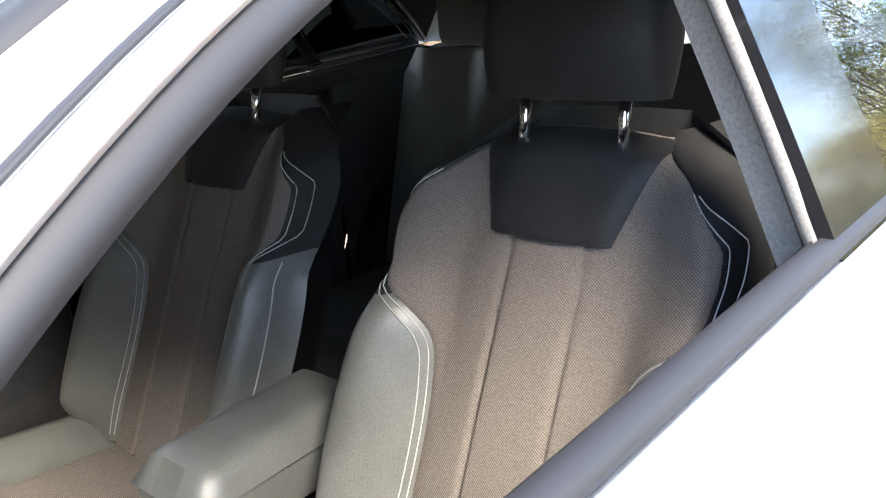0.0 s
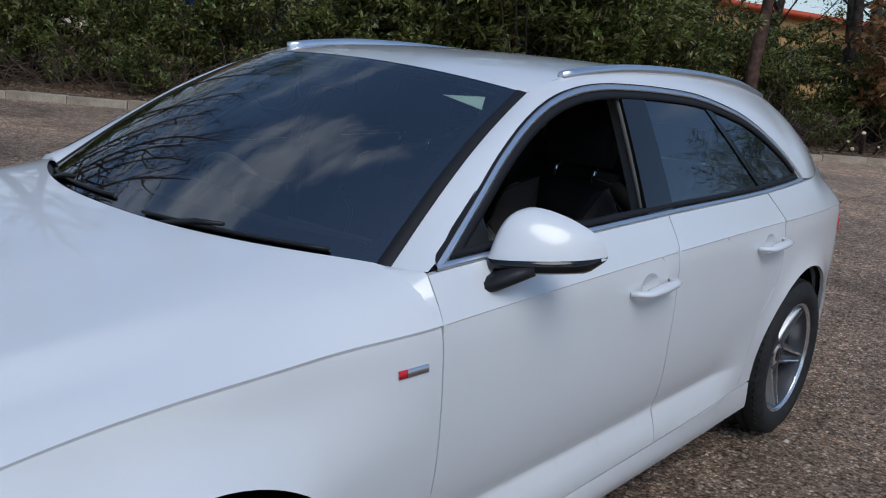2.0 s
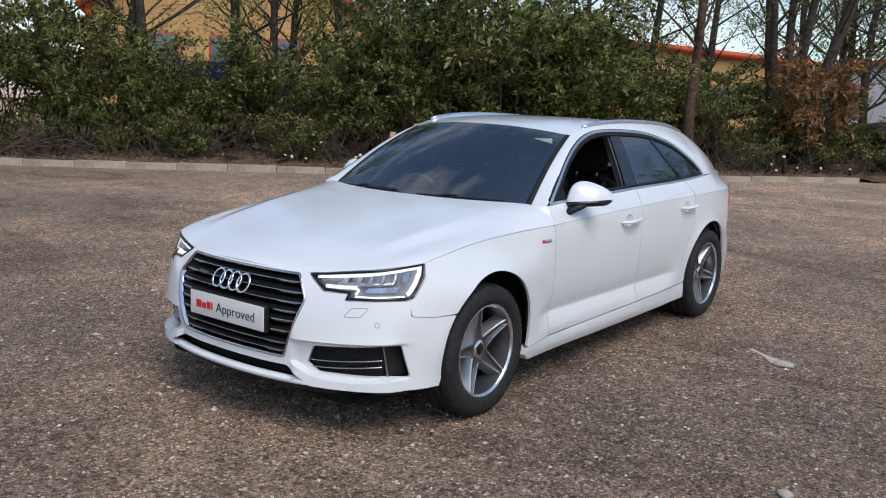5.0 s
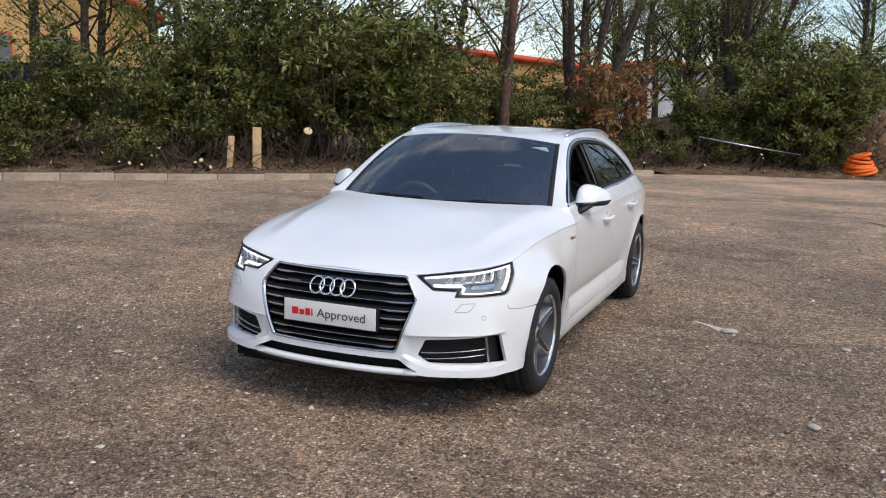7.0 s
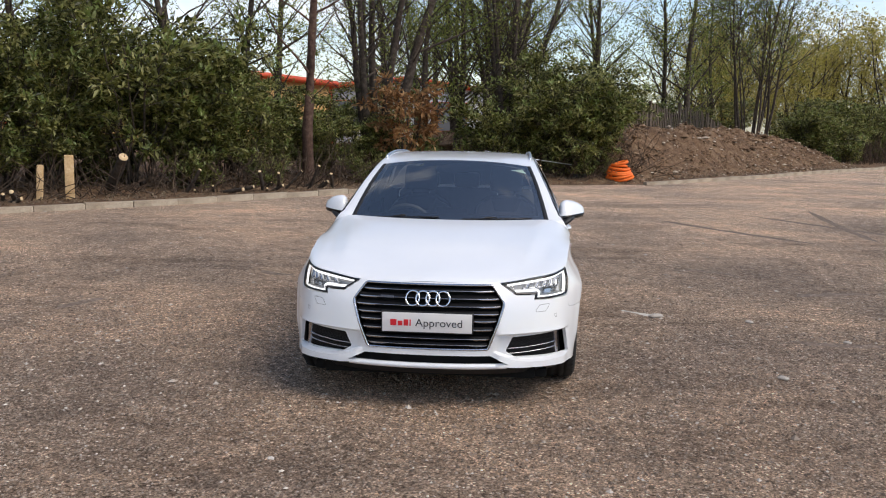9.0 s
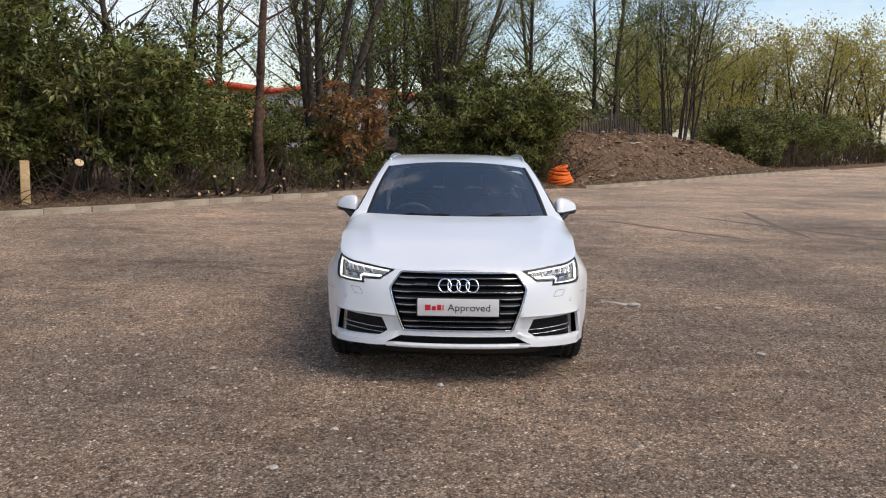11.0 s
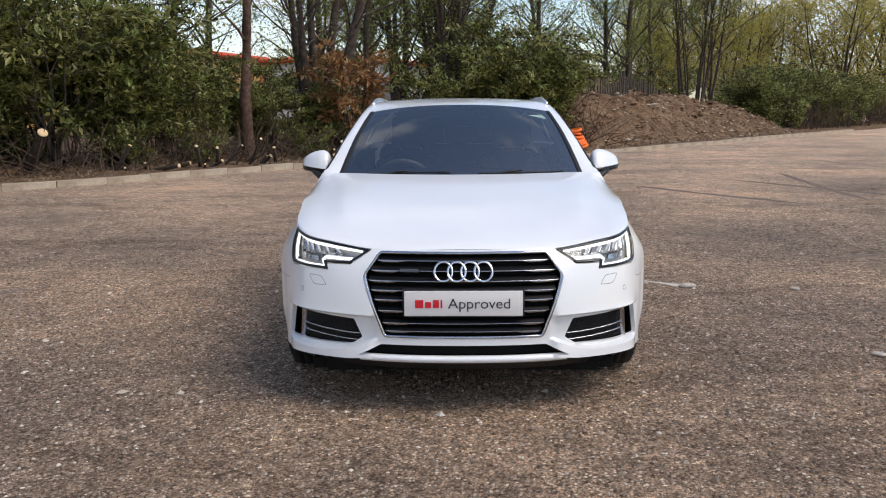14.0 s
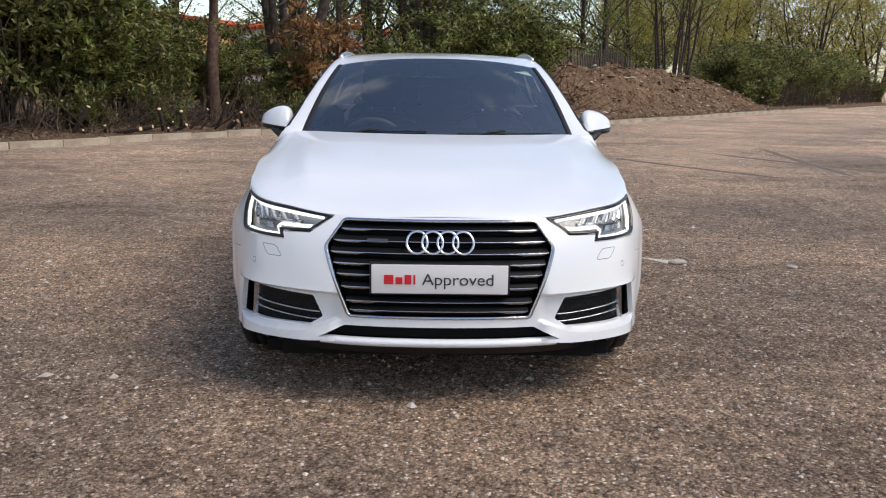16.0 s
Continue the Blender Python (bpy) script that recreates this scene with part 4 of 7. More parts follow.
# headlamps
for sg in (1, -1):
    pl = LAMP if sg > 0 else mirror_poly(LAMP)
    lamp_ob = part("headlamp", panel(shrink(pl, -0.002), lambda s, z, i: wrap(s, z, 0.040 + i), step=0.04), LAMP_DARK, car, "headlamp with lit white daytime running strip")
    part("lamp_rim", rim_strip(pl, lambda s, z, i: wrap(s, z, i), 0.008, 0.012, 0.0010), GLOSS_BLACK, lamp_ob)

    def band(points, hw, inset, depth=0.012):
        rows = []
        for k, (s, z) in enumerate(points):
            a, b = points[max(k - 1, 0)], points[min(k + 1, len(points) - 1)]
            dx, dz = b[0] - a[0], b[1] - a[1]
            q = math.hypot(dx, dz)
            nx, nz = -dz / q * hw, dx / q * hw
            rows.append([wrap(sg * (s + nx), z + nz, inset + depth), wrap(sg * (s + nx), z + nz, inset), wrap(sg * (s - nx), z - nz, inset), wrap(sg * (s - nx), z - nz, inset + depth)])
        return grid_mesh(rows)

    drl = [(0.49 + 0.05 * k, 0.7275 + 0.0049 * k) for k in range(12)]
    part("running_light", band(drl, 0.0066, 0.012), DRL, lamp_ob, "lit white light strip")
    slash = [(1.040, 0.786), (1.026, 0.752), (0.998, 0.712), (0.968, 0.678), (0.950, 0.664)]
    part("running_light", band(slash, 0.0075, 0.014), DRL, lamp_ob, "lit white light strip")
    low = [(0.540, 0.692), (0.60, 0.692), (0.64, 0.693), (0.69, 0.694), (0.705, 0.684), (0.692, 0.666)]
    part("lower_light", band(low, 0.0058, 0.018), DRL, lamp_ob, "lit white light strip")
    base = [(0.69 + 0.05 * k, 0.6565) for k in range(6)]
    part("lower_light", band(base, 0.0028, 0.018), DRL, lamp_ob, "lit white light strip")
    shelf = [(0.60 + 0.05 * k, 0.704 + 0.0016 * k) for k in range(7)]
    part("lamp_shelf", band(shelf, 0.0060, 0.024, 0.03), LAMP_SILVER, lamp_ob)
    for k in range(5):
        s0 = 0.625 + 0.064 * k
        fin = [(s0, 0.708), (s0 + 0.014, 0.724), (s0 + 0.028, 0.741 + 0.004 * k)]
        part("lamp_fin", band(fin, 0.0085, 0.020, 0.035), LAMP_SILVER, lamp_ob)
    low_cell = [(0.735, 0.672), (0.90, 0.674), (0.925, 0.702), (0.752, 0.697)]
    part("lamp_lens_block", panel([(sg * s, z) for s, z in low_cell], lambda s, z, i: wrap(s, z, 0.030 + i), 0.002, 0.03, 0.02), LAMP_SILVER, lamp_ob)
    side_cell = [(0.93, 0.715), (0.965, 0.715), (0.99, 0.765), (0.945, 0.76)]
    part("lamp_reflector", panel([(sg * s, z) for s, z in side_cell], lambda s, z, i: wrap(s, z, 0.030 + i), 0.002, 0.03, 0.02), LAMP_SILVER, lamp_ob)
    cover = part("lamp_cover", panel(pl, lambda s, z, i: wrap(s, z, 0.004 + i), 0.003, 0.04, 0.004), CLEAR_GLASS, lamp_ob, "clear lamp cover")
    cover.visible_shadow = False


# bonnet
def nose_edge(a):
    """The bonnet's front edge from the grille over the lamp to its outer corner."""
    sm = 1.056
    lo, hi = 0.0, sm
    for _ in range(24):
        mid = (lo + hi) / 2
        zt = lerp_table([(0, 0.744), (0.45, 0.740), (0.70, 0.769), (sm, 0.800)], mid)
        p = wrap(mid, zt)
        if p.x < a * NOSE_X:
            lo = mid
        else:
            hi = mid
    return p


NOSE_X = wrap(1.056, 0.800).x
NOSE = [nose_edge(k / 60) for k in range(61)]


def nose_at(a):
    k = min(a, 1.0) * 60
    i = min(int(k), 59)
    return NOSE[i].lerp(NOSE[i + 1], k - i)


def bonnet_point(u, v, inset=0.0):
    """u from -1 to 1 across, v from 0 at the nose to 1 at the windscreen."""
    a = abs(u)
    se = 1.059 + (s_of_y(0.59) - 1.059) * v
    e = wrap(se, shoulder(y_of_s(se)) + 0.001)
    e0 = wrap(1.059, shoulder(y_of_s(1.059)))
    n = nose_at(a)
    w0 = (1 - v) ** 3
    ex = e.x + w0 * (NOSE_X - e0.x)
    ez = e.z + w0 * (NOSE[-1].z - e0.z)
    zc = lerp_table([(0, 0.744), (0.02, 0.760), (0.06, 0.778), (0.2, 0.823), (0.4, 0.873), (0.6, 0.917), (0.8, 0.957), (1.0, 0.990)], v)
    rear = 0.362 + 0.205 * min(1.0, a * 0.882 / 0.722) ** 2.3 + 0.022 * smooth01(0.82, 1.0, a)
    y = (1 - v) * n.y + v * rear + a ** 5 * (e.y - (1 - v) * NOSE[-1].y - v * 0.589)
    q = 3.0 + 13 * v * v
    z = zc + (ez - zc) * a ** q
    lip = (1 - v) ** 6
    z += lip * (n.z - (0.744 + (NOSE[-1].z - 0.744) * a ** 3.0))
    ridge = 0.66 + 0.12 * v
    t = 1 - (ridge - a) / 0.30 if a < ridge else 1 - (a - ridge) / 0.13
    z += 0.016 * smooth01(0.04, 0.30, v) * (1 - smooth01(0.45, 0.97, v)) * max(0.0, t) ** 1.15
    return Vector((math.copysign(1, u) * a * ex, y, z - inset))


rows = [[bonnet_point(-1 + 2 * i / 72, 0.003 + 0.991 * (j / 48) ** 1.3) for i in range(73)] for j in range(49)]
bm = grid_mesh(rows)
edge = [bonnet_point(-1 + 2 * i / 72, 0.003, 0) + Vector((0, 0.012, -0.012)) for i in range(73)]
grid_mesh([edge, rows[0]], bm)
for k in (0, -1):
    grid_mesh([[r[k] for r in rows], [r[k] + Vector((0.004 if k == 0 else -0.004, 0, -0.014)) for r in rows]], bm)
bmesh.ops.remove_doubles(bm, verts=bm.verts, dist=0.0005)
part("bonnet", bm, PAINT, car, angle=60)


# greenhouse
WS_B, WS_T = (0.722, 0.580, 0.968), (0.584, 1.198, 1.333)


def screen_point(u, v, inset=0.0):
    """The windscreen: u across, v up."""
    xe = WS_B[0] + (WS_T[0] - WS_B[0]) * v
    ye = WS_B[1] + (WS_T[1] - WS_B[1]) * v
    ze = WS_B[2] + (WS_T[2] - WS_B[2]) * v + 0.030 * math.sin(math.pi * v)
    yc, zc = ye - (0.20 - 0.09 * v), ze + 0.012 + 0.034 * v
    a = abs(u) ** 2.3
    return Vector((u * xe, yc + (ye - yc) * a + 0.5 * inset, zc + (ze - zc) * a - 0.85 * inset))


ws = part("windscreen", grid_mesh([[screen_point(-1 + 2 * i / 32, j / 20) for i in range(33)] for j in range(21)]), WINDSCREEN_GLASS, car, "tinted windscreen")
ws.visible_shadow = False
bm = bmesh.new()
def frit(u0, v0, u1, v1):
    grid_mesh([[screen_point(u0 + (u1 - u0) * i / 24, v0 + (v1 - v0) * j / 3, 0.004) for i in range(25)] for j in range(4)], bm)
frit(-1, 0, 1, 0.09); frit(-1, 0.95, 1, 1); frit(-1, 0.09, -0.915, 0.95); frit(0.915, 0.09, 1, 0.95)
part("screen_border", bm, GLOSS_BLACK, car)
for sg in (1, -1):
    rows = [[screen_point(sg * u, v, i) for u, i in ((1.006, 0.004), (1.004, -0.004), (0.985, -0.005), (0.966, -0.0035), (0.964, 0.002))] for v in [k / 24 for k in range(25)]]
    part("screen_trim", grid_mesh(rows), SEAL, car, "black rubber strip beside the windscreen")
bm = bmesh.new()
tri = [screen_point(0.72, 0.850, 0.003), screen_point(0.91, 0.81, 0.003), screen_point(0.875, 0.905, 0.003)]
f = bm.faces.new([bm.verts.new(p) for p in tri])
part("screen_sticker", bm, STICKER, car, "pale green triangular sticker")

DLO_TOP = [(0.615, 0.985), (0.712, 1.045), (0.824, 1.115), (0.950, 1.195), (1.092, 1.270), (1.228, 1.322), (1.362, 1.352), (1.50, 1.366), (1.70, 1.368), (1.90, 1.362), (2.10, 1.348), (2.30, 1.314), (2.45, 1.275), (2.58, 1.218), (2.70, 1.148), (2.79, 1.078), (2.82, 1.052)]


def dlo(y):
    return lerp_table(DLO_TOP, y)


ROOF_C = [(1.07, 1.384), (1.3, 1.407), (1.6, 1.424), (1.9, 1.428), (2.2, 1.422), (2.5, 1.408), (2.8, 1.378), (3.05, 1.340), (3.25, 1.295), (3.5, 1.22)]


def roof_edge(y):
    """The line along which the flank meets the roof or the windscreen."""
    if y < WS_T[1]:
        v = (y - WS_B[1]) / (WS_T[1] - WS_B[1])
        return screen_point(1.0, v)
    x = lerp_table([(1.198, 0.584), (1.5, 0.588), (2.2, 0.580), (2.8, 0.555), (3.1, 0.525), (3.3, 0.49), (3.5, 0.45)], y)
    return Vector((x, y, lerp_table(ROOF_C, y) - lerp_table([(1.198, 0.063), (1.35, 0.034), (1.6, 0.026), (3.5, 0.02)], y)))


def roof_point(x, y):
    e = roof_edge(max(y, 1.198))
    t = min(1.0, abs(x) / e.x)
    zc = lerp_table(ROOF_C, y)
    return Vector((x, y, zc + (e.z - zc) * t ** 2.4))


# pillars and roof side: a band from the window opening up to the roof
rows = []
ys = [0.60 + 0.055 * k for k in range(40)] + [2.76, 2.79, 2.82, 2.87, 2.92, 2.98, 3.04, 3.10, 3.16, 3.22, 3.28]
for y in ys:
    if y <= 2.82:
        o = side_glass(y, dlo(max(y, 0.615)))
    else:
        k = (y - 2.82) / (3.28 - 2.82)
        o = wrap(s_of_y(y + 0.10 * k), 1.050, -0.001)
    yi = 0.580 + (y - 0.60) * 1.0 if y < 1.25 else y
    yi = lerp_table([(0.60, 0.582), (0.8, 0.75), (1.06, 0.97), (1.2, 1.10), (1.34, 1.25), (1.5, 1.46), (1.7, 1.69), (2.985, 2.96), (3.28, 3.28)], y)
    e = roof_edge(yi)
    row = []
    for j in range(7):
        t = j / 6
        p = o.lerp(e, t)
        n = Vector((0.8, -0.25 if y < 1.3 else 0.0, 0.55)).normalized()
        bulge = 0.30 * (o - e).length * (t * (1 - t))
        row.append(p + n * bulge)
    rows.append(row)
both_sides("roof_side", grid_mesh(rows), PAINT, car, angle=60)
# piece between bonnet, pillar foot and door
pillar_foot = rows[0]


def corner_target(t):
    if t < 0.5:
        k = (0.5 - t) / 0.5 * (len(pillar_foot) - 1)
        i = min(int(k), len(pillar_foot) - 2)
        return pillar_foot[i].lerp(pillar_foot[i + 1], k - i)
    z = 0.984 + (shoulder(0.592) - 0.984) * (t - 0.5) / 0.5
    return wrap(s_of_y(0.594), z)


patch = []
for k in range(17):
    t = k / 16
    a, b = bonnet_point(0.80 + 0.20 * t, 0.985), corner_target(t)
    patch.append([a + Vector((0, 0, -0.001)), a.lerp(b, 0.5) + Vector((0, 0, 0.004 * (1 - t))), b])
both_sides("wing_top", grid_mesh(patch), PAINT, car, angle=60)
# roof skin
rows = []
for j in range(31):
    v = j / 30
    row = []
    for i in range(33):
        u = -1 + 2 * i / 32
        a = abs(u) ** 2.3
        y0 = WS_T[1] - 0.11 * (1 - a)
        y = y0 + (3.28 - y0) * v
        e = roof_edge(max(y, 1.198))
        p = roof_point(u * e.x, y)
        if v == 0:
            p = screen_point(u, 1.0) + Vector((0, 0.003, 0.001))
        row.append(p)
    rows.append(row)
part("roof", grid_mesh(rows), PAINT, car, angle=60)
rows = [[Vector((u * (0.482 + 0.13 * k / 6), 3.27 + 0.20 * k / 6 + 0.06 * (1 - u * u), 1.272 - 0.24 * k / 6)) for u in [-1 + 2 * i / 12 for i in range(13)]] for k in range(7)]
part("rear_window", grid_mesh(rows), GLOSS_BLACK, car, "dark rear window")

# side windows: open front pane, dark rear panes, bright strips round them
def strip_along(pts, width, lift, mapping=side_glass):
    pl = []
    rows = []
    for k, (y, z) in enumerate(pts):
        a, b = pts[max(k - 1, 0)], pts[min(k + 1, len(pts) - 1)]
        dx, dz = b[0] - a[0], b[1] - a[1]
        q = math.hypot(dx, dz) or 1
        ny, nz = -dz / q * width, dx / q * width
        rows.append([mapping(y, z, 0.012), mapping(y, z, -lift), mapping(y + ny * 0.5, z + nz * 0.5, -lift - 0.002), mapping(y + ny, z + nz, -lift), mapping(y + ny, z + nz, 0.012)])
    return grid_mesh(rows)


top_pts = [(0.634 + 2.181 * k / 70, dlo(0.634 + 2.181 * k / 70)) for k in range(71)]
bot_pts = [(0.628 + 2.189 * k / 40, belt(0.628 + 2.189 * k / 40) + 0.0) for k in range(41)]
both_sides("window_trim_upper", strip_along(top_pts, -0.0150, 0.003), SATIN, car, "satin silver window strip")
both_sides("window_trim_lower", strip_along(bot_pts, 0.0125, 0.003), SATIN, car, "satin silver window strip")
both_sides("frame_gap", strip_along([(y, z + 0.001) for y, z in top_pts], 0.003, 0.001), SEAL, car)
seal_top = [(y, z - 0.0165) for y, z in top_pts[2:-2]]
both_sides("window_seal", strip_along(seal_top, -0.022, 0.0), SEAL, car)
both_sides("belt_seal", strip_along([(y, z + 0.017) for y, z in bot_pts[1:-1]], 0.012, 0.001), SEAL, car)
mir_tri = [(0.612, 0.984), (0.83, 0.992), (0.83, 1.125), (0.72, 1.056)]
both_sides("mirror_corner", panel(mir_tri, lambda y, z, i: side_glass(y, z, 0.006 + i), 0, 0.04), BLACK_PLASTIC, car)
bpil = [(1.545, 1.02), (1.705, 1.022), (1.735, 1.352), (1.600, 1.350)]
both_sides("centre_pillar_cover", panel(bpil, lambda y, z, i: side_glass(y, z, 0.001 + i), 0, 0.05), GLOSS_BLACK, car, "gloss black pillar cover")
dbar = [(2.385, 1.035), (2.425, 1.035), (2.14, 1.34), (2.10, 1.342)]
both_sides("rear_pillar_bar", panel(dbar, lambda y, z, i: side_glass(y, z, 0.001 + i), 0, 0.05), GLOSS_BLACK, car)
rwin = [(1.70, 1.03), (2.39, 1.04), (2.11, 1.335), (1.9, 1.350), (1.73, 1.355)]
qwin = [(2.42, 1.035), (2.80, 1.05), (2.77, 1.085), (2.69, 1.148), (2.57, 1.215), (2.44, 1.268), (2.3, 1.304), (2.14, 1.332)]
for wl in (rwin, qwin):
    for ob in both_sides("rear_side_window", panel(wl, lambda y, z, i: side_glass(y, z, 0.005 + i), 0, 0.06, 0.004), PRIVACY_GLASS, car, "dark privacy glass"):
        ob.visible_shadow = False
# the driver's own window is shut
fwin = [(0.84, 1.02), (1.55, 1.03), (1.605, 1.345), (1.34, 1.332), (1.2, 1.302), (1.06, 1.25), (0.92, 1.175), (0.84, 1.12)]
ob = part("driver_window", mirrored(panel(fwin, lambda y, z, i: side_glass(y, z, 0.005 + i), 0, 0.06, 0.004)), WINDSCREEN_GLASS, car, "clear shut window")
ob.visible_shadow = False

# roof rails, fin
for sg in (1, -1):
    pts, rad = [], []
    for k in range(29):
        y = 1.36 + 1.56 * k / 28
        e = roof_edge(y)
        lift = 0.008 * min(1, smooth01(0, 0.22, k / 28), smooth01(1, 0.8, k / 28)) - 0.004
        pts.append(Vector((sg * (e.x - 0.004), y, e.z + lift + 0.006)))
        rad.append(0.0125)
    bm = bmesh.new()
    tube(bm, pts, rad, 8, 1.25)
    part("roof_rail", bm, SATIN, car, "satin silver roof rail")
bm = bmesh.new()
rows = []
for k in range(9):
    t = k / 8
    w, h = 0.022 * math.sin(math.pi * min(1, 0.1 + 0.8 * t)) + 0.002, 0.055 * math.sin(math.pi * 0.5 * t) ** 1.2
    y = 2.95 + 0.14 * t
    z = lerp_table(ROOF_C, y) - 0.004
    rows.append([(-w, y, z), (-w * 0.4, y, z + h * 0.8), (0, y, z + h), (w * 0.4, y, z + h * 0.8), (w, y, z)])
part("roof_fin", grid_mesh(rows, bm), PAINT, car)

# door mirrors
def mirror_cap():
    rows = []
    for j in range(21):
        t = (1 - math.cos(math.pi * j / 20)) / 2
        x = 0.806 + 0.198 * t
        row = []
        hh = lerp_table([(0, 0.056), (0.03, 0.084), (0.10, 0.103), (0.2, 0.112), (0.33, 0.111), (0.5, 0.101), (0.7, 0.082), (0.88, 0.056), (0.96, 0.036), (1, 0.006)], t)
        dd = lerp_table([(0, 0.055), (0.05, 0.082), (0.2, 0.105), (0.5, 0.104), (0.8, 0.078), (0.95, 0.040), (1, 0.006)], t)
        yc = 0.854 + 0.100 * t
        zb = 0.986 + 0.020 * t
        for i in range(15):
            a = math.pi * (0.0 + 0.97 * i / 14)
            row.append(Vector((x, yc + 0.02 - dd * (1 - (a / math.pi) ** 2.2) ** 0.6 + 0.02 * (1 - math.cos(a)) / 2, zb + hh * 0.5 * (1 - math.cos(a)))))
        rows.append(row)
    return rows


rows = mirror_cap()
for sg in (1, -1):
    mir = new("door_mirror")
    mir.parent = car
    mir["label"] = "white door mirror with black lower edge"
    bm = grid_mesh(rows)
    for r in (rows[0], rows[-1]):
        bm.faces.new([bm.verts.new(p) for p in r])
    if sg < 0:
        bm = mirrored(bm)
    part("mirror_cap", bm, PAINT, mir, "white mirror cap", 50)
    low = []
    for r in rows:
        a = r[0]
        f = min(1.0, (r[-1].z - a.z) / 0.05)
        low.append([Vector((a.x, r[-1].y, a.z + 0.006)), Vector((a.x, a.y - 0.003, a.z + 0.004)), Vector((a.x, a.y + 0.000, a.z - 0.020 * f)), Vector((a.x, a.y + 0.022 * f, a.z - 0.028 * f)), Vector((a.x, r[-1].y, a.z - 0.018 * f))])
    bm = grid_mesh(low)
    if sg < 0:
        bm = mirrored(bm)
    part("mirror_base", bm, GLOSS_BLACK, mir, "gloss black lower shell", 50)
    bm = grid_mesh([[Vector((r[0].x, r[-1].y, r[0].z)), r[-1]] for r in rows])
    if sg < 0:
        bm = mirrored(bm)
    part("mirror_glass", bm, CHROME, mir, "mirror glass")
    bm = bmesh.new()
    arm = [Vector((0.815, 0.775, 0.926)), Vector((0.843, 0.790, 0.942)), Vector((0.872, 0.820, 0.964)), Vector((0.905, 0.850, 0.980))]
    tube(bm, arm, [0.036, 0.038, 0.04, 0.03], 10, 0.55)
    if sg < 0:
        bm = mirrored(bm)
    part("mirror_arm", bm, BLACK_PLASTIC, mir, "black mirror arm")

# door handles
for y0, doors in ((1.48, both_doors), (2.365, rear_doors)):
    for sg, door in zip((1, -1), doors):
        bm = bmesh.new()
        zc = 0.832 if y0 < 2 else 0.852
        pts = []
        for k in range(13):
            t = k / 12
            y = y0 - 0.115 + 0.23 * t
            c = wrap(s_of_y(y), zc + 0.010 * t)
            out = 0.034 * min(1, smooth01(0, 0.16, t), smooth01(1.0, 0.90, t)) + 0.002
            pts.append(Vector((sg * (c.x + out), y, c.z)))
        tube(bm, pts, [0.012 + 0.008 * math.sin(math.pi * k / 12) for k in range(13)], 10, 0.62)
        h = part("door_handle", bm, PAINT, door, "white door handle")
        rows = [[wrap(sg * ss, zz, 0.018 * (1 - q * q)) for ss, zz in dish(*DISHES[0 if y0 < 2 else 1], max(q, 0.02))] for q in (1.0, 0.85, 0.65, 0.4, 0.2, 0.0)]
        part("handle_dish", grid_mesh(rows, None, True), PAINT, door)

# wing badges
for sg in (1, -1):
    for a, b, m, lab in ((0.467, 0.49, RED, "red badge end"), (0.49, 0.548, SATIN, "silver badge bar")):
        rows = [[wrap(sg * s_of_y(y), z, i) for z, i in ((0.803, 0.0), (0.804, -0.003), (0.819, -0.003), (0.820, 0.0))] for y in (a, (a + b) / 2, b)]
        part("wing_badge", grid_mesh(rows), m, car, lab)


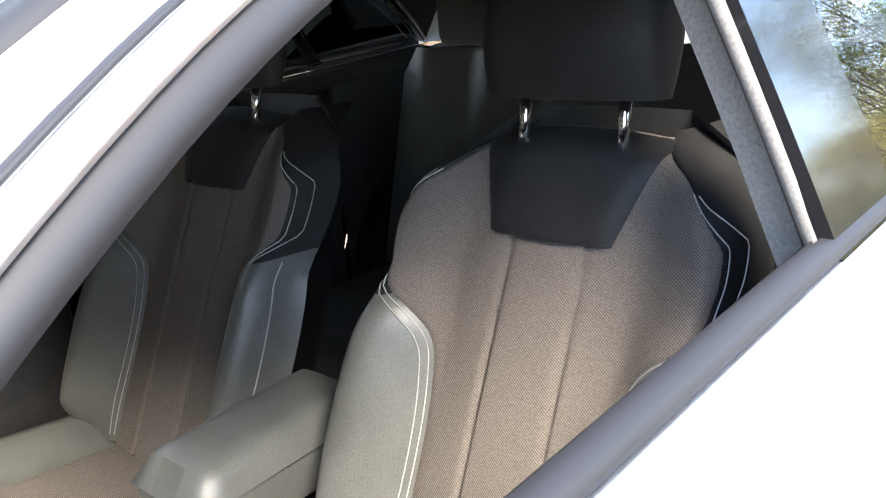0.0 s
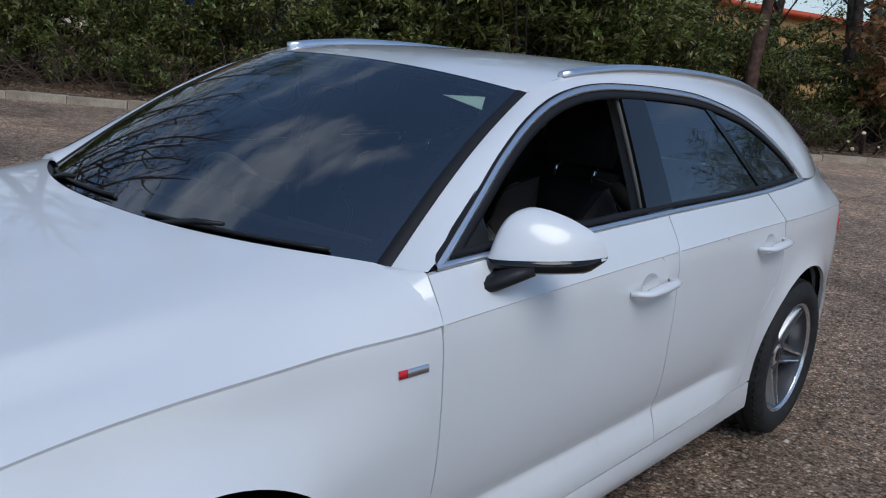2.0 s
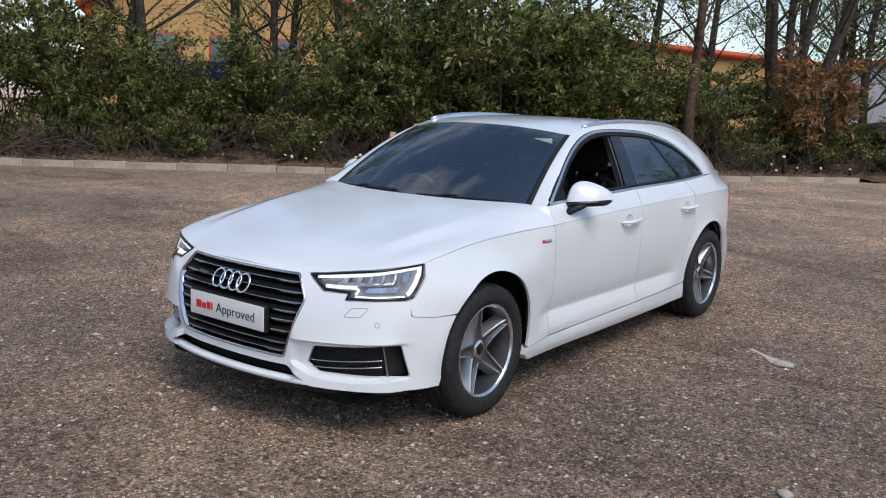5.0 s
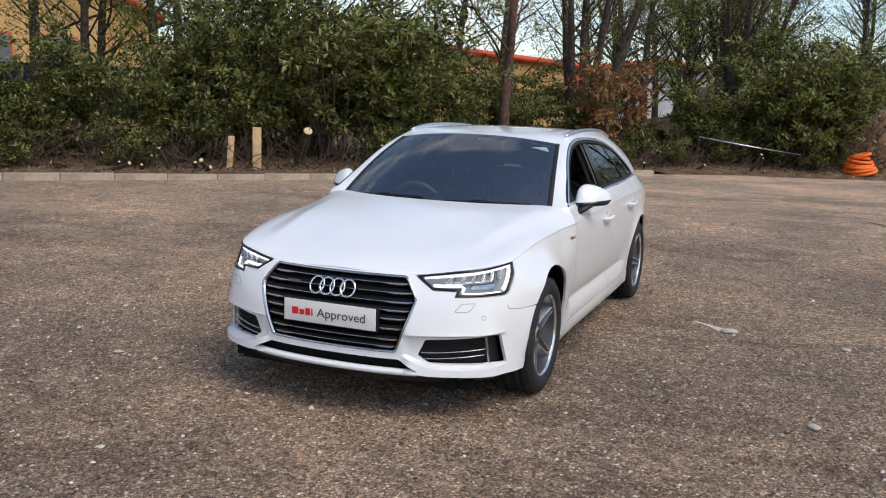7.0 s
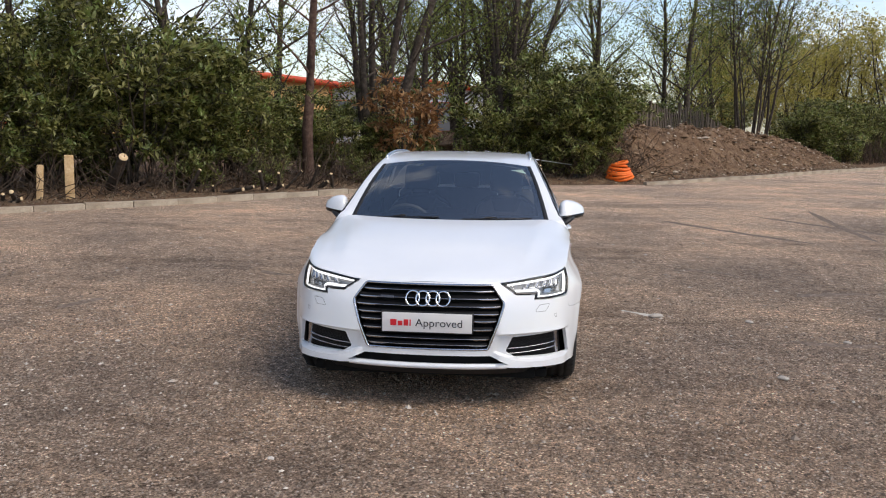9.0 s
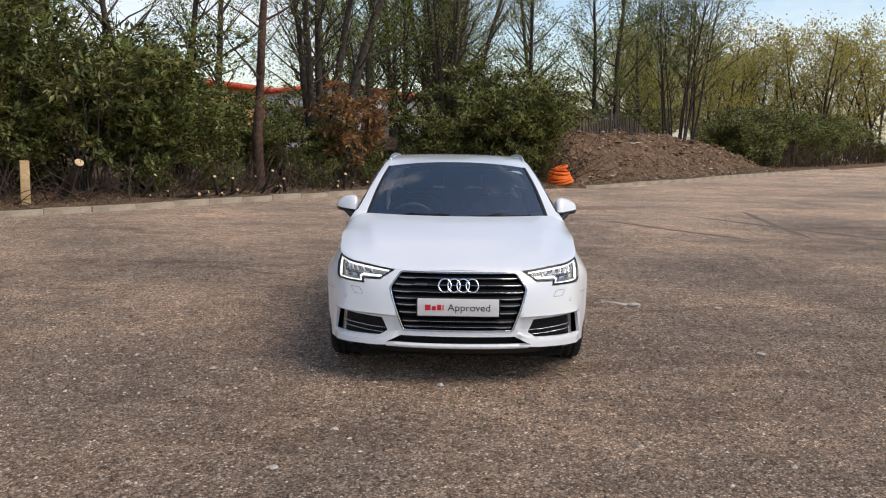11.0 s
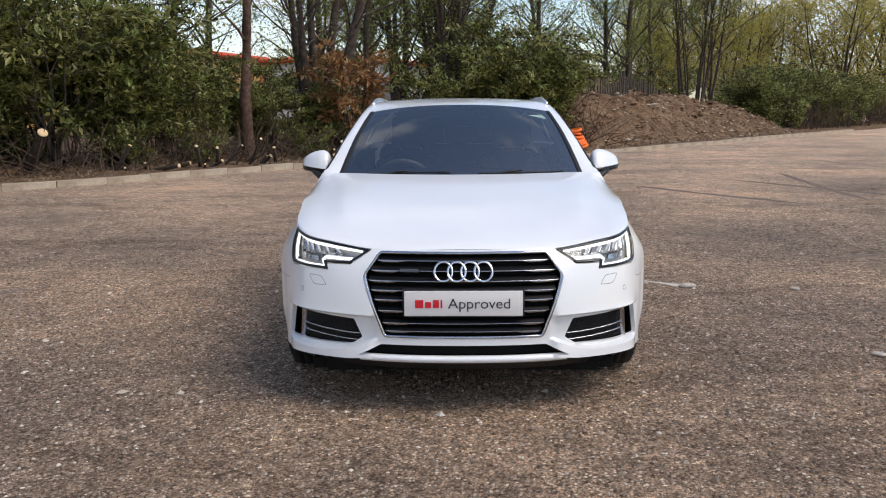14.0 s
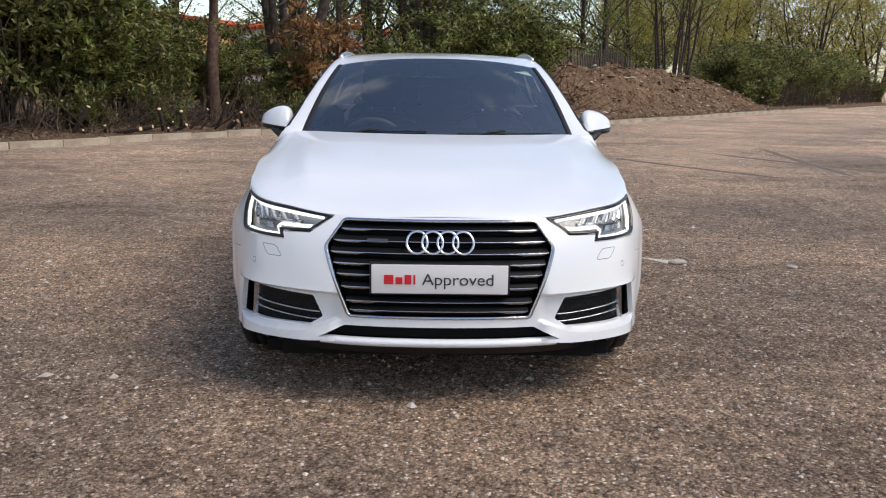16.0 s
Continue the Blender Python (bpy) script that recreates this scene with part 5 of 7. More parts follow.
# wheels
def make_wheel():
    w = new("wheel")
    w.parent = car
    R = 0.3265
    prof = [(0.222, 0.095), (0.232, 0.112), (0.262, 0.122), (0.295, 0.119), (0.314, 0.104), (0.3225, 0.09), (R, 0.07), (R, 0.056), (R - 0.007, 0.054), (R - 0.007, 0.047), (R, 0.045), (R, 0.014), (R - 0.007, 0.012), (R - 0.007, -0.012), (R, -0.014), (R, -0.045), (R - 0.007, -0.047), (R - 0.007, -0.054), (R, -0.056), (R, -0.07), (0.314, -0.104), (0.295, -0.119), (0.262, -0.122), (0.222, -0.095)]
    bm = bmesh.new()
    lathe(bm, prof, "x", 72)
    tyre = part("tyre", bm, RUBBER, w, "black low-profile tyre", 30)
    bm = bmesh.new()
    for k in range(64):
        t = 2 * math.pi * k / 64
        for sd in (1, -1):
            m = Euler((t, 0, 0)).to_matrix().to_4x4()
            box(bm, sd * 0.074, R - 0.010, -0.006, sd * 0.104 if sd > 0 else -0.104, R - 0.0055, 0.006, 0, m)
    tagged(part("tread_block", bm, RUBBER, tyre), kind="stuff")
    bm = bmesh.new()
    lathe(bm, [(0.224, 0.100), (0.230, 0.106), (0.2285, 0.110), (0.222, 0.108), (0.216, 0.098)], "x", 72)
    rim = part("rim", bm, RIM_METAL, w, "silver five-spoke alloy rim", 30)
    bm = bmesh.new()
    lathe(bm, [(0.216, 0.098), (0.208, 0.07), (0.206, -0.05), (0.214, -0.095), (0.224, -0.1)], "x", 60)
    part("rim_barrel", bm, RIM_DARK, rim)
    # black disc added behind the spokes in place of the shade there
    bm = bmesh.new()
    lathe(bm, [(0.01, -0.05), (0.205, -0.05)], "x", 40)
    part("wheel_back", bm, SHADOW_BLACK, w)
    for k in range(5):
        m = Euler((2 * math.pi * k / 5, 0, 0)).to_matrix().to_4x4()
        bm = bmesh.new()
        rows = []
        for j in range(11):
            t = j / 10
            r = 0.030 + (0.222 - 0.030) * t
            hw = 0.037 - 0.021 * t ** 0.9
            x = 0.060 + 0.036 * t ** 1.6
            g = 0.015 * smooth01(0.15, 0.35, t)
            ys_ = [-hw - 0.024, -hw - 0.003, -hw, -hw + 0.008, -hw + 0.011, hw - 0.011, hw - 0.008, hw, hw + 0.003, hw + 0.024]
            xs_ = [x - 0.055, x - 0.006, x, x, x - g, x - g, x, x, x - 0.006, x - 0.055]
            rows.append([Vector((a, b, r)) for a, b in zip(xs_, ys_)])
        grid_mesh([[m @ p for p in r] for r in rows], bm)
        bm.faces.ensure_lookup_table()
        for q, f in enumerate(bm.faces):
            f.material_index = (0, 0, 1, 2, 2, 2, 1, 0, 0)[q % 9]
        part("spoke", bm, [RIM_SIDE, CHROME, RIM_DARK], rim, "", 25)
        mb = Euler((2 * math.pi * (k + 0.5) / 5, 0, 0)).to_matrix().to_4x4()
        bm = bmesh.new()
        c = mb @ Vector((0.058, 0, 0.056))
        lathe(bm, [(0.0005, 0.008), (0.008, 0.008), (0.009, 0.0), (0.013, 0.0)], "x", 8, c)
        part("wheel_bolt", bm, RIM_DARK, rim)
    bm = bmesh.new()
    lathe(bm, [(0.029, 0.0665), (0.033, 0.066), (0.046, 0.060), (0.066, 0.048), (0.072, 0.02)], "x", 30)
    part("hub", bm, RIM_METAL, rim)
    bm = bmesh.new()
    lathe(bm, [(0.0005, 0.0690), (0.026, 0.0685), (0.0305, 0.066)], "x", 24)
    part("centre_cap", bm, GLOSS_BLACK, rim, "black centre cap")
    bm = bmesh.new()
    lathe(bm, [(0.075, 0.002), (0.150, 0.000), (0.152, -0.01), (0.150, -0.024), (0.07, -0.024)], "x", 48)
    part("brake_disc", bm, RIM_DARK, w)
    bm = bmesh.new()
    box(bm, -0.03, -0.20, -0.06, 0.035, -0.11, 0.08, 0.012)
    part("brake_caliper", bm, RIM_DARK, w)
    return w


wheel = make_wheel()
wheel.matrix_basis = pose(0.776, HUB_F, 0.327, 12)
copy_thing(wheel, pose(0.768, HUB_R, 0.327, 40))
copy_thing(wheel, pose(-0.776, HUB_F, 0.327, 30, 0, 180))
copy_thing(wheel, pose(-0.768, HUB_R, 0.327, 75, 0, 180))
for hy in (0.015, 2.80):
    rows = [[Vector((x, hy + 0.40 * math.cos(a), 0.345 + 0.40 * math.sin(a))) for a in [math.pi * (-0.12 + 1.24 * q / 20) for q in range(21)]] for x in (0.825, 0.55)]
    bm = grid_mesh(rows)
    c = bm.verts.new((0.55, hy, 0.345))
    last = [v for v in bm.verts if abs(v.co.x - 0.55) < 1e-4 and v is not c]
    for a, b in zip(last, last[1:]):
        bm.faces.new((a, b, c))
    both_sides("wheel_arch_liner", bm, SHADOW_BLACK, car)
# floor pan and bulkheads
bm = bmesh.new()
box(bm, -0.80, 0.42, 0.17, 0.80, 2.42, 0.24, 0.01)
# wide box and tray under the nose, added unseen to block light beneath
box(bm, -0.63, -0.70, 0.165, 0.63, 0.5, 0.24, 0.01)
box(bm, -0.70, -0.66, 0.165, 0.70, -0.38, 0.22, 0.01)
box(bm, -0.62, 2.3, 0.18, 0.62, 3.70, 0.30, 0.01)
part("underbody", bm, SHADOW_BLACK, car)

# ---- inside the car ----
def weave_material():
    m = principled("seat_fabric", (0.06, 0.052, 0.047), 0.9, 0, 0.2)
    n, l, b = nodes_of(m)
    tc = n.new("ShaderNodeTexCoord")
    w1 = n.new("ShaderNodeTexWave")
    w1.inputs["Scale"].default_value = 130
    w1.bands_direction = "DIAGONAL"
    l.new(tc.outputs["Object"], w1.inputs["Vector"])
    t = noise_node(n, l, 340, 2)
    mx = n.new("ShaderNodeMath"); mx.operation = "MULTIPLY"
    l.new(w1.outputs["Fac"], mx.inputs[0])
    l.new(t.outputs["Fac"], mx.inputs[1])
    r = ramp_node(n, l, mx.outputs["Value"], [(0.12, (0.085, 0.073, 0.065)), (0.6, (0.190, 0.167, 0.150))])
    l.new(r.outputs["Color"], b.inputs["Base Color"])
    add_bump(m, mx.outputs["Value"], 0.35, 0.002)
    return m


FABRIC = weave_material()
LEATHER = mottled("grey_leather", [(0.3, (0.082, 0.085, 0.078)), (0.7, (0.108, 0.111, 0.103))], 12, 0.38, 0.15, fine=420, distance=0.001, spec=0.5)
DARK_TRIM = mottled("dark_trim", [(0.3, (0.016, 0.016, 0.017)), (0.7, (0.026, 0.026, 0.027))], 25, 0.6, 0.15, fine=300, distance=0.001)
PALE_TRIM = mottled("pale_pillar_trim", [(0.3, (0.15, 0.138, 0.125)), (0.7, (0.165, 0.152, 0.14))], 20, 0.85, 0.02, fine=300, distance=0.0005)
HEAD_LEATHER = mottled("black_and_shaded_leather", [(0.3, (0.013, 0.013, 0.014)), (0.7, (0.022, 0.022, 0.023))], 12, 0.55, 0.1, fine=420, distance=0.001, spec=0.2)
THREAD = principled("pale_stitching", (0.36, 0.35, 0.33), 0.8)
ORANGE_RED = principled("buckle_red", (0.75, 0.10, 0.02), 0.4)

SEAT_W = [(0, 0.235), (0.12, 0.268), (0.3, 0.286), (0.5, 0.283), (0.62, 0.268), (0.68, 0.262), (0.75, 0.268), (0.82, 0.262), (0.88, 0.238), (0.94, 0.195), (1.0, 0.135)]
# half width of the woven centre, narrow below and spreading over the shoulders
SEAT_F = [(0, 0.138), (0.45, 0.143), (0.54, 0.156), (0.61, 0.190), (0.65, 0.222), (0.70, 0.243), (0.78, 0.245), (0.85, 0.220), (0.91, 0.178), (0.97, 0.128), (1.0, 0.110)]


def seat_f(h):
    return min(lerp_table(SEAT_F, h), 0.90 * lerp_table(SEAT_W, h))


def back_point(u, h, cx, lift=0.0):
    """The front of a backrest: u across (-1 to 1), h up (0 to 1)."""
    w = lerp_table(SEAT_W, h)
    a = abs(u)
    x = a * w
    z = 0.46 + 0.60 * h
    y = 1.515 + 0.30 * h
    top = smooth01(0.56, 0.70, h)
    bol = (0.085 * (1 - top) + 0.048 * top * (1 - smooth01(0.86, 1.0, h))) * smooth01(0.125, 0.235, x) * smooth01(-0.05, 0.15, h)
    groove = 0.010 * math.exp(-((x - 0.057) / 0.004) ** 2) * (1 - smooth01(0.77, 0.79, h)) + 0.006 * math.exp(-((x - seat_f(h)) / 0.005) ** 2)
    crown = -0.010 * math.cos(min(1, x / 0.13) * math.pi / 2)
    edge = 0.11 * smooth01(0.84, 1.0, a) ** 1.6 + 0.06 * smooth01(0.94, 1.0, h) ** 2
    return Vector((cx + u * w, y - bol + groove + crown + edge - lift, z - 0.02 * a * a * smooth01(0.85, 1.0, h)))


def seat_x(x, h, cx, lift=0.0):
    """The same front, by metres from the seat's middle."""
    return back_point(x / lerp_table(SEAT_W, h), h, cx, lift)


def span(a, b, n):
    return [a + (b - a) * k / n for k in range(n + 1)]


def front_seat(cx, label):
    seat = new("front_seat")
    seat.parent = car
    seat["label"] = label
    hs = span(0, 0.985, 60)
    part("backrest", grid_mesh([[seat_x(u * seat_f(h), h, cx) for u in span(-1, 1, 72)] for h in hs]), FABRIC, seat, "brown-grey woven centre", 60)
    for sg in (1, -1):
        rows = []
        for h in span(0, 1.0, 60):
            f0, w = seat_f(h), lerp_table(SEAT_W, h)
            rows.append([seat_x(sg * (f0 + (w - f0) * q), h, cx) for q in span(0, 1, 18)][:: sg])
        bm = grid_mesh(rows)
        # upper bolster in near-black leather: its shade is put into the colour
        for f in bm.faces:
            f.material_index = 1 if f.calc_center_median().z > 0.46 + 0.60 * 0.64 else 0
        part("bolster", bm, [LEATHER, HEAD_LEATHER], seat, "dark grey leather side bolster", 60)
        for off in (0.005, 0.015):
            bm = bmesh.new()
            tube(bm, [seat_x(sg * (seat_f(h) + off * 0.8), h, cx, 0.0015) for h in span(0.02, 0.90, 70)], 0.0011, 4, cap=False)
            part("stitching", bm, THREAD, seat, "pale stitching")
        bm = bmesh.new()
        tube(bm, [back_point(sg * 0.935, h, cx, 0.0015) for h in span(0.02, 0.62, 50)], 0.0018, 4, cap=False)
        part("piping", bm, THREAD, seat)
    pad = []
    for h in span(0.775, 0.985, 14):
        half = 0.093 + 0.045 * (h - 0.775) / 0.21
        pad.append([seat_x(u * half, h, cx, (0.014 * math.sin(math.pi * min(1, max(0, (h - 0.770) / 0.22))) ** 0.35) * (1 - abs(u) ** 8) + 0.003) for u in span(-1, 1, 24)])
    part("shoulder_pad", grid_mesh(pad), HEAD_LEATHER, seat, "dark leather upper pad", 60)
    # back shell
    rows = []
    for h in span(0, 1.0, 14):
        w = lerp_table(SEAT_W, h)
        rows.append([Vector((cx + u * w, 1.515 + 0.30 * h + 0.10 + 0.05 * (1 - u * u) ** 0.5 * (1 - h * 0.6) - (0.0 if abs(u) < 1 else 0.02), 0.46 + 0.60 * h)) for u in span(-1, 1, 10)])
    part("seat_back_shell", grid_mesh(rows), DARK_TRIM, seat, "", 60)
    # cushion
    rows = []
    for t in span(0, 1, 18):
        y = 1.04 + 0.53 * t
        row = []
        for u in span(-1, 1, 28):
            a = abs(u)
            z = 0.505 - 0.055 * t - 0.06 * smooth01(0.12, 0.0, t) + 0.045 * smooth01(0.60, 0.85, a) * (1 - smooth01(0.93, 1.0, a)) - 0.10 * smooth01(0.93, 1.0, a) - 0.008 * math.exp(-((a - 0.58) / 0.03) ** 2)
            row.append(Vector((cx + u * 0.255, y, z)))
        rows.append(row)
    bm = grid_mesh(rows)
    bm.faces.ensure_lookup_table()
    for k, f in enumerate(bm.faces):
        f.material_index = 1 if abs(f.calc_center_median().x - cx) > 0.255 * 0.6 else 0
    part("cushion", bm, [FABRIC, LEATHER], seat, "woven cushion with leather sides", 60)
    bm = bmesh.new()
    box(bm, cx - 0.25, 1.06, 0.27, cx + 0.25, 1.58, 0.44, 0.02)
    part("seat_base", bm, DARK_TRIM, seat)
    # headrest
    bm = bmesh.new()
    rows = []
    for h in span(0, 1, 12):
        z = 1.095 + 0.20 * h
        w = 0.125 + 0.018 * math.sin(math.pi * min(1, h * 0.75 + 0.2))
        dep = 0.055 * math.sin(math.pi * min(1, max(0.02, 0.10 + 0.84 * h))) ** 0.5
        rows.append([Vector((cx + w * (abs(math.cos(q)) ** 0.55) * (1 if math.cos(q) > 0 else -1), 1.815 + 0.035 * h + dep * math.sin(q), z)) for q in [2 * math.pi * k / 24 for k in range(24)]])
    grid_mesh(rows, bm, True)
    for rr in (rows[0], rows[-1]):
        bm.faces.new([bm.verts.new(p) for p in rr])
    part("headrest", bm, HEAD_LEATHER, seat, "dark leather headrest", 60)
    for dx in (-0.075, 0.075):
        bm = bmesh.new()
        tube(bm, [Vector((cx + dx, 1.80, 1.02)), Vector((cx + dx, 1.817, 1.11))], 0.0085, 10)
        part("headrest_post", bm, CHROME, seat, "chrome headrest post")
    return seat


front_seat(0.388, "front passenger seat, brown-grey weave with leather bolsters")
front_seat(-0.352, "driver's seat, brown-grey weave with leather bolsters")
# rear bench
bm = bmesh.new()
rows = [[Vector((-0.64 + 1.28 * i / 24, 2.40 + 0.17 * j / 8 + 0.02 * math.cos(i * 1.57) , 0.52 + 0.55 * j / 8 - (0.05 if j == 8 and i in (0, 24) else 0))) for i in range(25)] for j in range(9)]
grid_mesh(rows, bm)
box(bm, -0.64, 1.95, 0.36, 0.64, 2.45, 0.52, 0.04)
bench = part("rear_bench", bm, LEATHER, car, "dark rear bench seat", 60)
for x in (-0.38, 0.0, 0.38):
    bm = bmesh.new()
    box(bm, x - 0.12, 2.55, 1.07, x + 0.12, 2.62, 1.21, 0.03)
    part("rear_headrest", bm, LEATHER, bench)
bm = bmesh.new()
box(bm, -0.66, 2.70, 0.95, 0.66, 3.25, 0.98, 0.008)
part("load_cover", bm, DARK_TRIM, car)

# dashboard and steering wheel
rows = []
for t in span(0, 1, 14):
    y = 0.42 + 0.56 * t
    rows.append([Vector((x, y + 0.06 * (x / 0.74) ** 2, 0.955 - 0.03 * t - 0.20 * smooth01(0.78, 1.0, t) + 0.03 * math.exp(-((x + 0.365) / 0.2) ** 2) * smooth01(0.4, 0.7, t))) for x in span(-0.74, 0.74, 28)])
dash = part("dashboard", grid_mesh(rows), DARK_TRIM, car, "black dashboard", 60)
bm = bmesh.new()
box(bm, -0.72, 0.80, 0.50, 0.72, 0.97, 0.75, 0.03)
part("dash_lower", bm, DARK_TRIM, dash)
bm = bmesh.new()
box(bm, -0.115, 0.80, 0.93, 0.115, 0.815, 1.035, 0.006)
part("dash_screen", bm, GLOSS_BLACK, dash, "slim tablet screen")
bm = bmesh.new()
box(bm, -0.105, 0.814, 0.94, 0.105, 0.817, 1.028, 0.002)
wheel_c = Vector((-0.365, 1.02, 0.86))
part("screen_bezel", bm, SATIN, dash)
sw = new("steering_wheel")
sw.parent = car
bm = bmesh.new()
mt = Matrix.Translation(wheel_c) @ Euler((radians(24), 0, 0)).to_matrix().to_4x4()
tube(bm, [mt @ Vector((0.185 * math.cos(a), 0, 0.185 * math.sin(a))) for a in [2 * math.pi * k / 40 for k in range(41)]], 0.016, 8, cap=False)
part("wheel_rim", bm, LEATHER, sw, "black leather rim")
bm = bmesh.new()
box(bm, -0.075, -0.03, -0.06, 0.075, 0.03, 0.06, 0.02, mt)
box(bm, -0.18, -0.012, -0.02, 0.18, 0.012, 0.02, 0.006, mt)
box(bm, -0.02, -0.012, -0.18, 0.02, 0.012, 0.0, 0.006, mt)
part("wheel_boss", bm, DARK_TRIM, sw)

# centre console
bm = bmesh.new()
box(bm, -0.105, 0.82, 0.30, 0.105, 1.75, 0.53, 0.02)
console = part("centre_console", bm, DARK_TRIM, car, "black centre console")
rows = []
for t in span(0, 1, 12):
    y = 1.345 + 0.33 * t
    e = smooth01(0, 0.10, t) * smooth01(1, 0.95, t)
    rows.append([Vector((0.008 + 0.085 * u, y, 0.612 + 0.050 * e * (1 - abs(u) ** 6) + 0.012 * t)) for u in span(-1, 1, 16)])
bm = grid_mesh(rows)
box(bm, -0.075, 1.35, 0.55, 0.091, 1.67, 0.614, 0.008)
part("armrest", bm, LEATHER, console, "padded leather armrest", 50)
bm = bmesh.new()
box(bm, -0.09, 0.90, 0.528, 0.09, 1.28, 0.545, 0.008)
part("console_trim", bm, SATIN, console, "aluminium console trim")
bm = bmesh.new()
box(bm, -0.045, 1.02, 0.54, 0.045, 1.12, 0.60, 0.018)
part("gear_lever", bm, GLOSS_BLACK, console)
for k in range(4):
    bm = bmesh.new()
    box(bm, -0.07 + 0.04 * k, 1.18, 0.545, -0.045 + 0.04 * k, 1.22, 0.556, 0.003)
    part("console_button", bm, CHROME if k % 2 else GLOSS_BLACK, console)
for cx in (0.145, -0.145):
    bm = bmesh.new()
    box(bm, cx - 0.012, 1.46, 0.46, cx + 0.012, 1.49, 0.53, 0.004)
    part("belt_buckle", bm, ORANGE_RED, car, "orange-red belt buckle")

card2 = [(1.68, 0.99), (2.46, 1.0), (2.40, 0.34), (1.68, 0.33)]
both_sides("rear_door_card", panel(on_side(card2), lambda s, z, i: wrap(s, min(z, 0.80), 0.070 + i) + Vector((0, 0, z - min(z, 0.80))), step=0.08), DARK_TRIM, car)
both_sides("rear_side_trim", panel(on_side([(2.42, 0.99), (3.2, 1.0), (3.2, 0.4), (2.42, 0.4)]), lambda s, z, i: wrap(s, min(z, 0.80), 0.10 + i) + Vector((0, 0, z - min(z, 0.80))), step=0.1), DARK_TRIM, car)
# door cards, pillar trims, headliner, floor
card = [(0.66, 0.975), (1.63, 1.0), (1.62, 0.34), (0.66, 0.33)]
both_sides("door_card", panel(on_side(card), lambda s, z, i: wrap(s, min(z, 0.80), 0.075 + i + 0.03 * smooth01(0.8, 1.0, z)) + Vector((0, 0, z - min(z, 0.80))), step=0.06), DARK_TRIM, car)
rows = [[side_glass(y, belt(y) + 0.012, 0.012), side_glass(y, belt(y) + 0.006, 0.05), side_glass(y, belt(y) - 0.03, 0.095)] for y in span(0.66, 2.80, 40)]
both_sides("door_top", grid_mesh(rows), DARK_TRIM, car)
rows = [[side_glass(y, belt(y) + 0.015, 0.016), side_glass(y, belt(y) + 0.026, 0.020), side_glass(y, belt(y) + 0.016, 0.026)] for y in span(0.66, 2.78, 40)]
both_sides("inner_belt_seal", grid_mesh(rows), SEAL, car)
pil = [(1.59, 0.98), (1.76, 0.98), (1.80, 1.36), (1.65, 1.36)]
both_sides("pillar_trim", panel(pil, lambda y, z, i: side_glass(y, z, 0.055 + i), 0, 0.06, 0.03), PALE_TRIM, car, "pale grey pillar trim")
for yy, ins in ((1.552, 0.020), (1.580, 0.034)):
    pts = [side_glass(yy + 0.16 * (z - 1.0), z, ins) for z in span(1.0, 1.36, 12)]
    bm = bmesh.new()
    tube(bm, pts, 0.011, 8)
    both_sides("door_seal", bm, PALE_TRIM, car)
# window frame seals along the pillar, seen from inside the opening
pts = [side_glass(y, dlo(y) - 0.030, 0.030) for y in span(0.66, 1.59, 40)]
bm = bmesh.new()
tube(bm, pts, 0.010, 8)
both_sides("frame_seal", bm, SEAL, car)
pts = [side_glass(y, dlo(y) - 0.036, 0.050) for y in span(0.68, 1.59, 40)]
bm = bmesh.new()
tube(bm, pts, 0.012, 8)
both_sides("opening_seal", bm, SEAL, car)
rows = []
for j in range(13):
    y = 1.16 + 2.0 * j / 12
    rows.append([roof_point(u * (roof_edge(max(y, 1.2)).x), y) + Vector((0, 0, -0.035)) for u in span(-1, 1, 12)])
part("headliner", grid_mesh(rows), PALE_TRIM, car, "pale grey headliner")
rows = []
for y in span(0.64, 2.8, 44):
    o = side_glass(y, dlo(y), 0.03)
    yi = lerp_table([(0.60, 0.582), (0.8, 0.75), (1.06, 0.97), (1.2, 1.10), (1.34, 1.25), (1.5, 1.46), (1.7, 1.69), (2.985, 2.96), (3.28, 3.28)], y)
    e = roof_edge(yi) + Vector((-0.01, 0.02, -0.03))
    rows.append([o, o.lerp(e, 0.5) + Vector((0.015, 0, 0.005)), e])
both_sides("inner_roof_side", grid_mesh(rows), DARK_TRIM, car)
bm = bmesh.new()
box(bm, -0.78, 0.45, 0.24, 0.78, 3.3, 0.27, 0.005)
box(bm, -0.74, 0.40, 0.27, 0.74, 0.44, 0.93, 0.005)
box(bm, -0.70, 3.25, 0.3, 0.70, 3.28, 0.95, 0.005)
part("cabin_floor", bm, DARK_TRIM, car)
bm = bmesh.new()
box(bm, -0.11, 1.02, 1.285, 0.11, 1.05, 1.345, 0.014)
part("rear_view_mirror", bm, GLOSS_BLACK, car, "black rear-view mirror")
# wipers parked low on the glass
for x0, x1 in ((-0.54, -0.06), (0.10, 0.60)):
    bm = bmesh.new()
    pts = [screen_point(x / 0.72, 0.010 + 0.020 * k / 10, -0.008) for k, x in enumerate(span(x0, x1, 10))]
    tube(bm, pts, 0.005, 6)
    arm = [screen_point((x0 + 0.08) / 0.72, -0.01, -0.004), screen_point((x0 + 0.18) / 0.72, 0.02, -0.016), screen_point((x0 + x1) / 2 / 0.72, 0.035, -0.014)]
    tube(bm, arm, [0.010, 0.008, 0.005], 6)
    part("wiper", bm, BLACK_PLASTIC, car, "black wiper arm and blade")
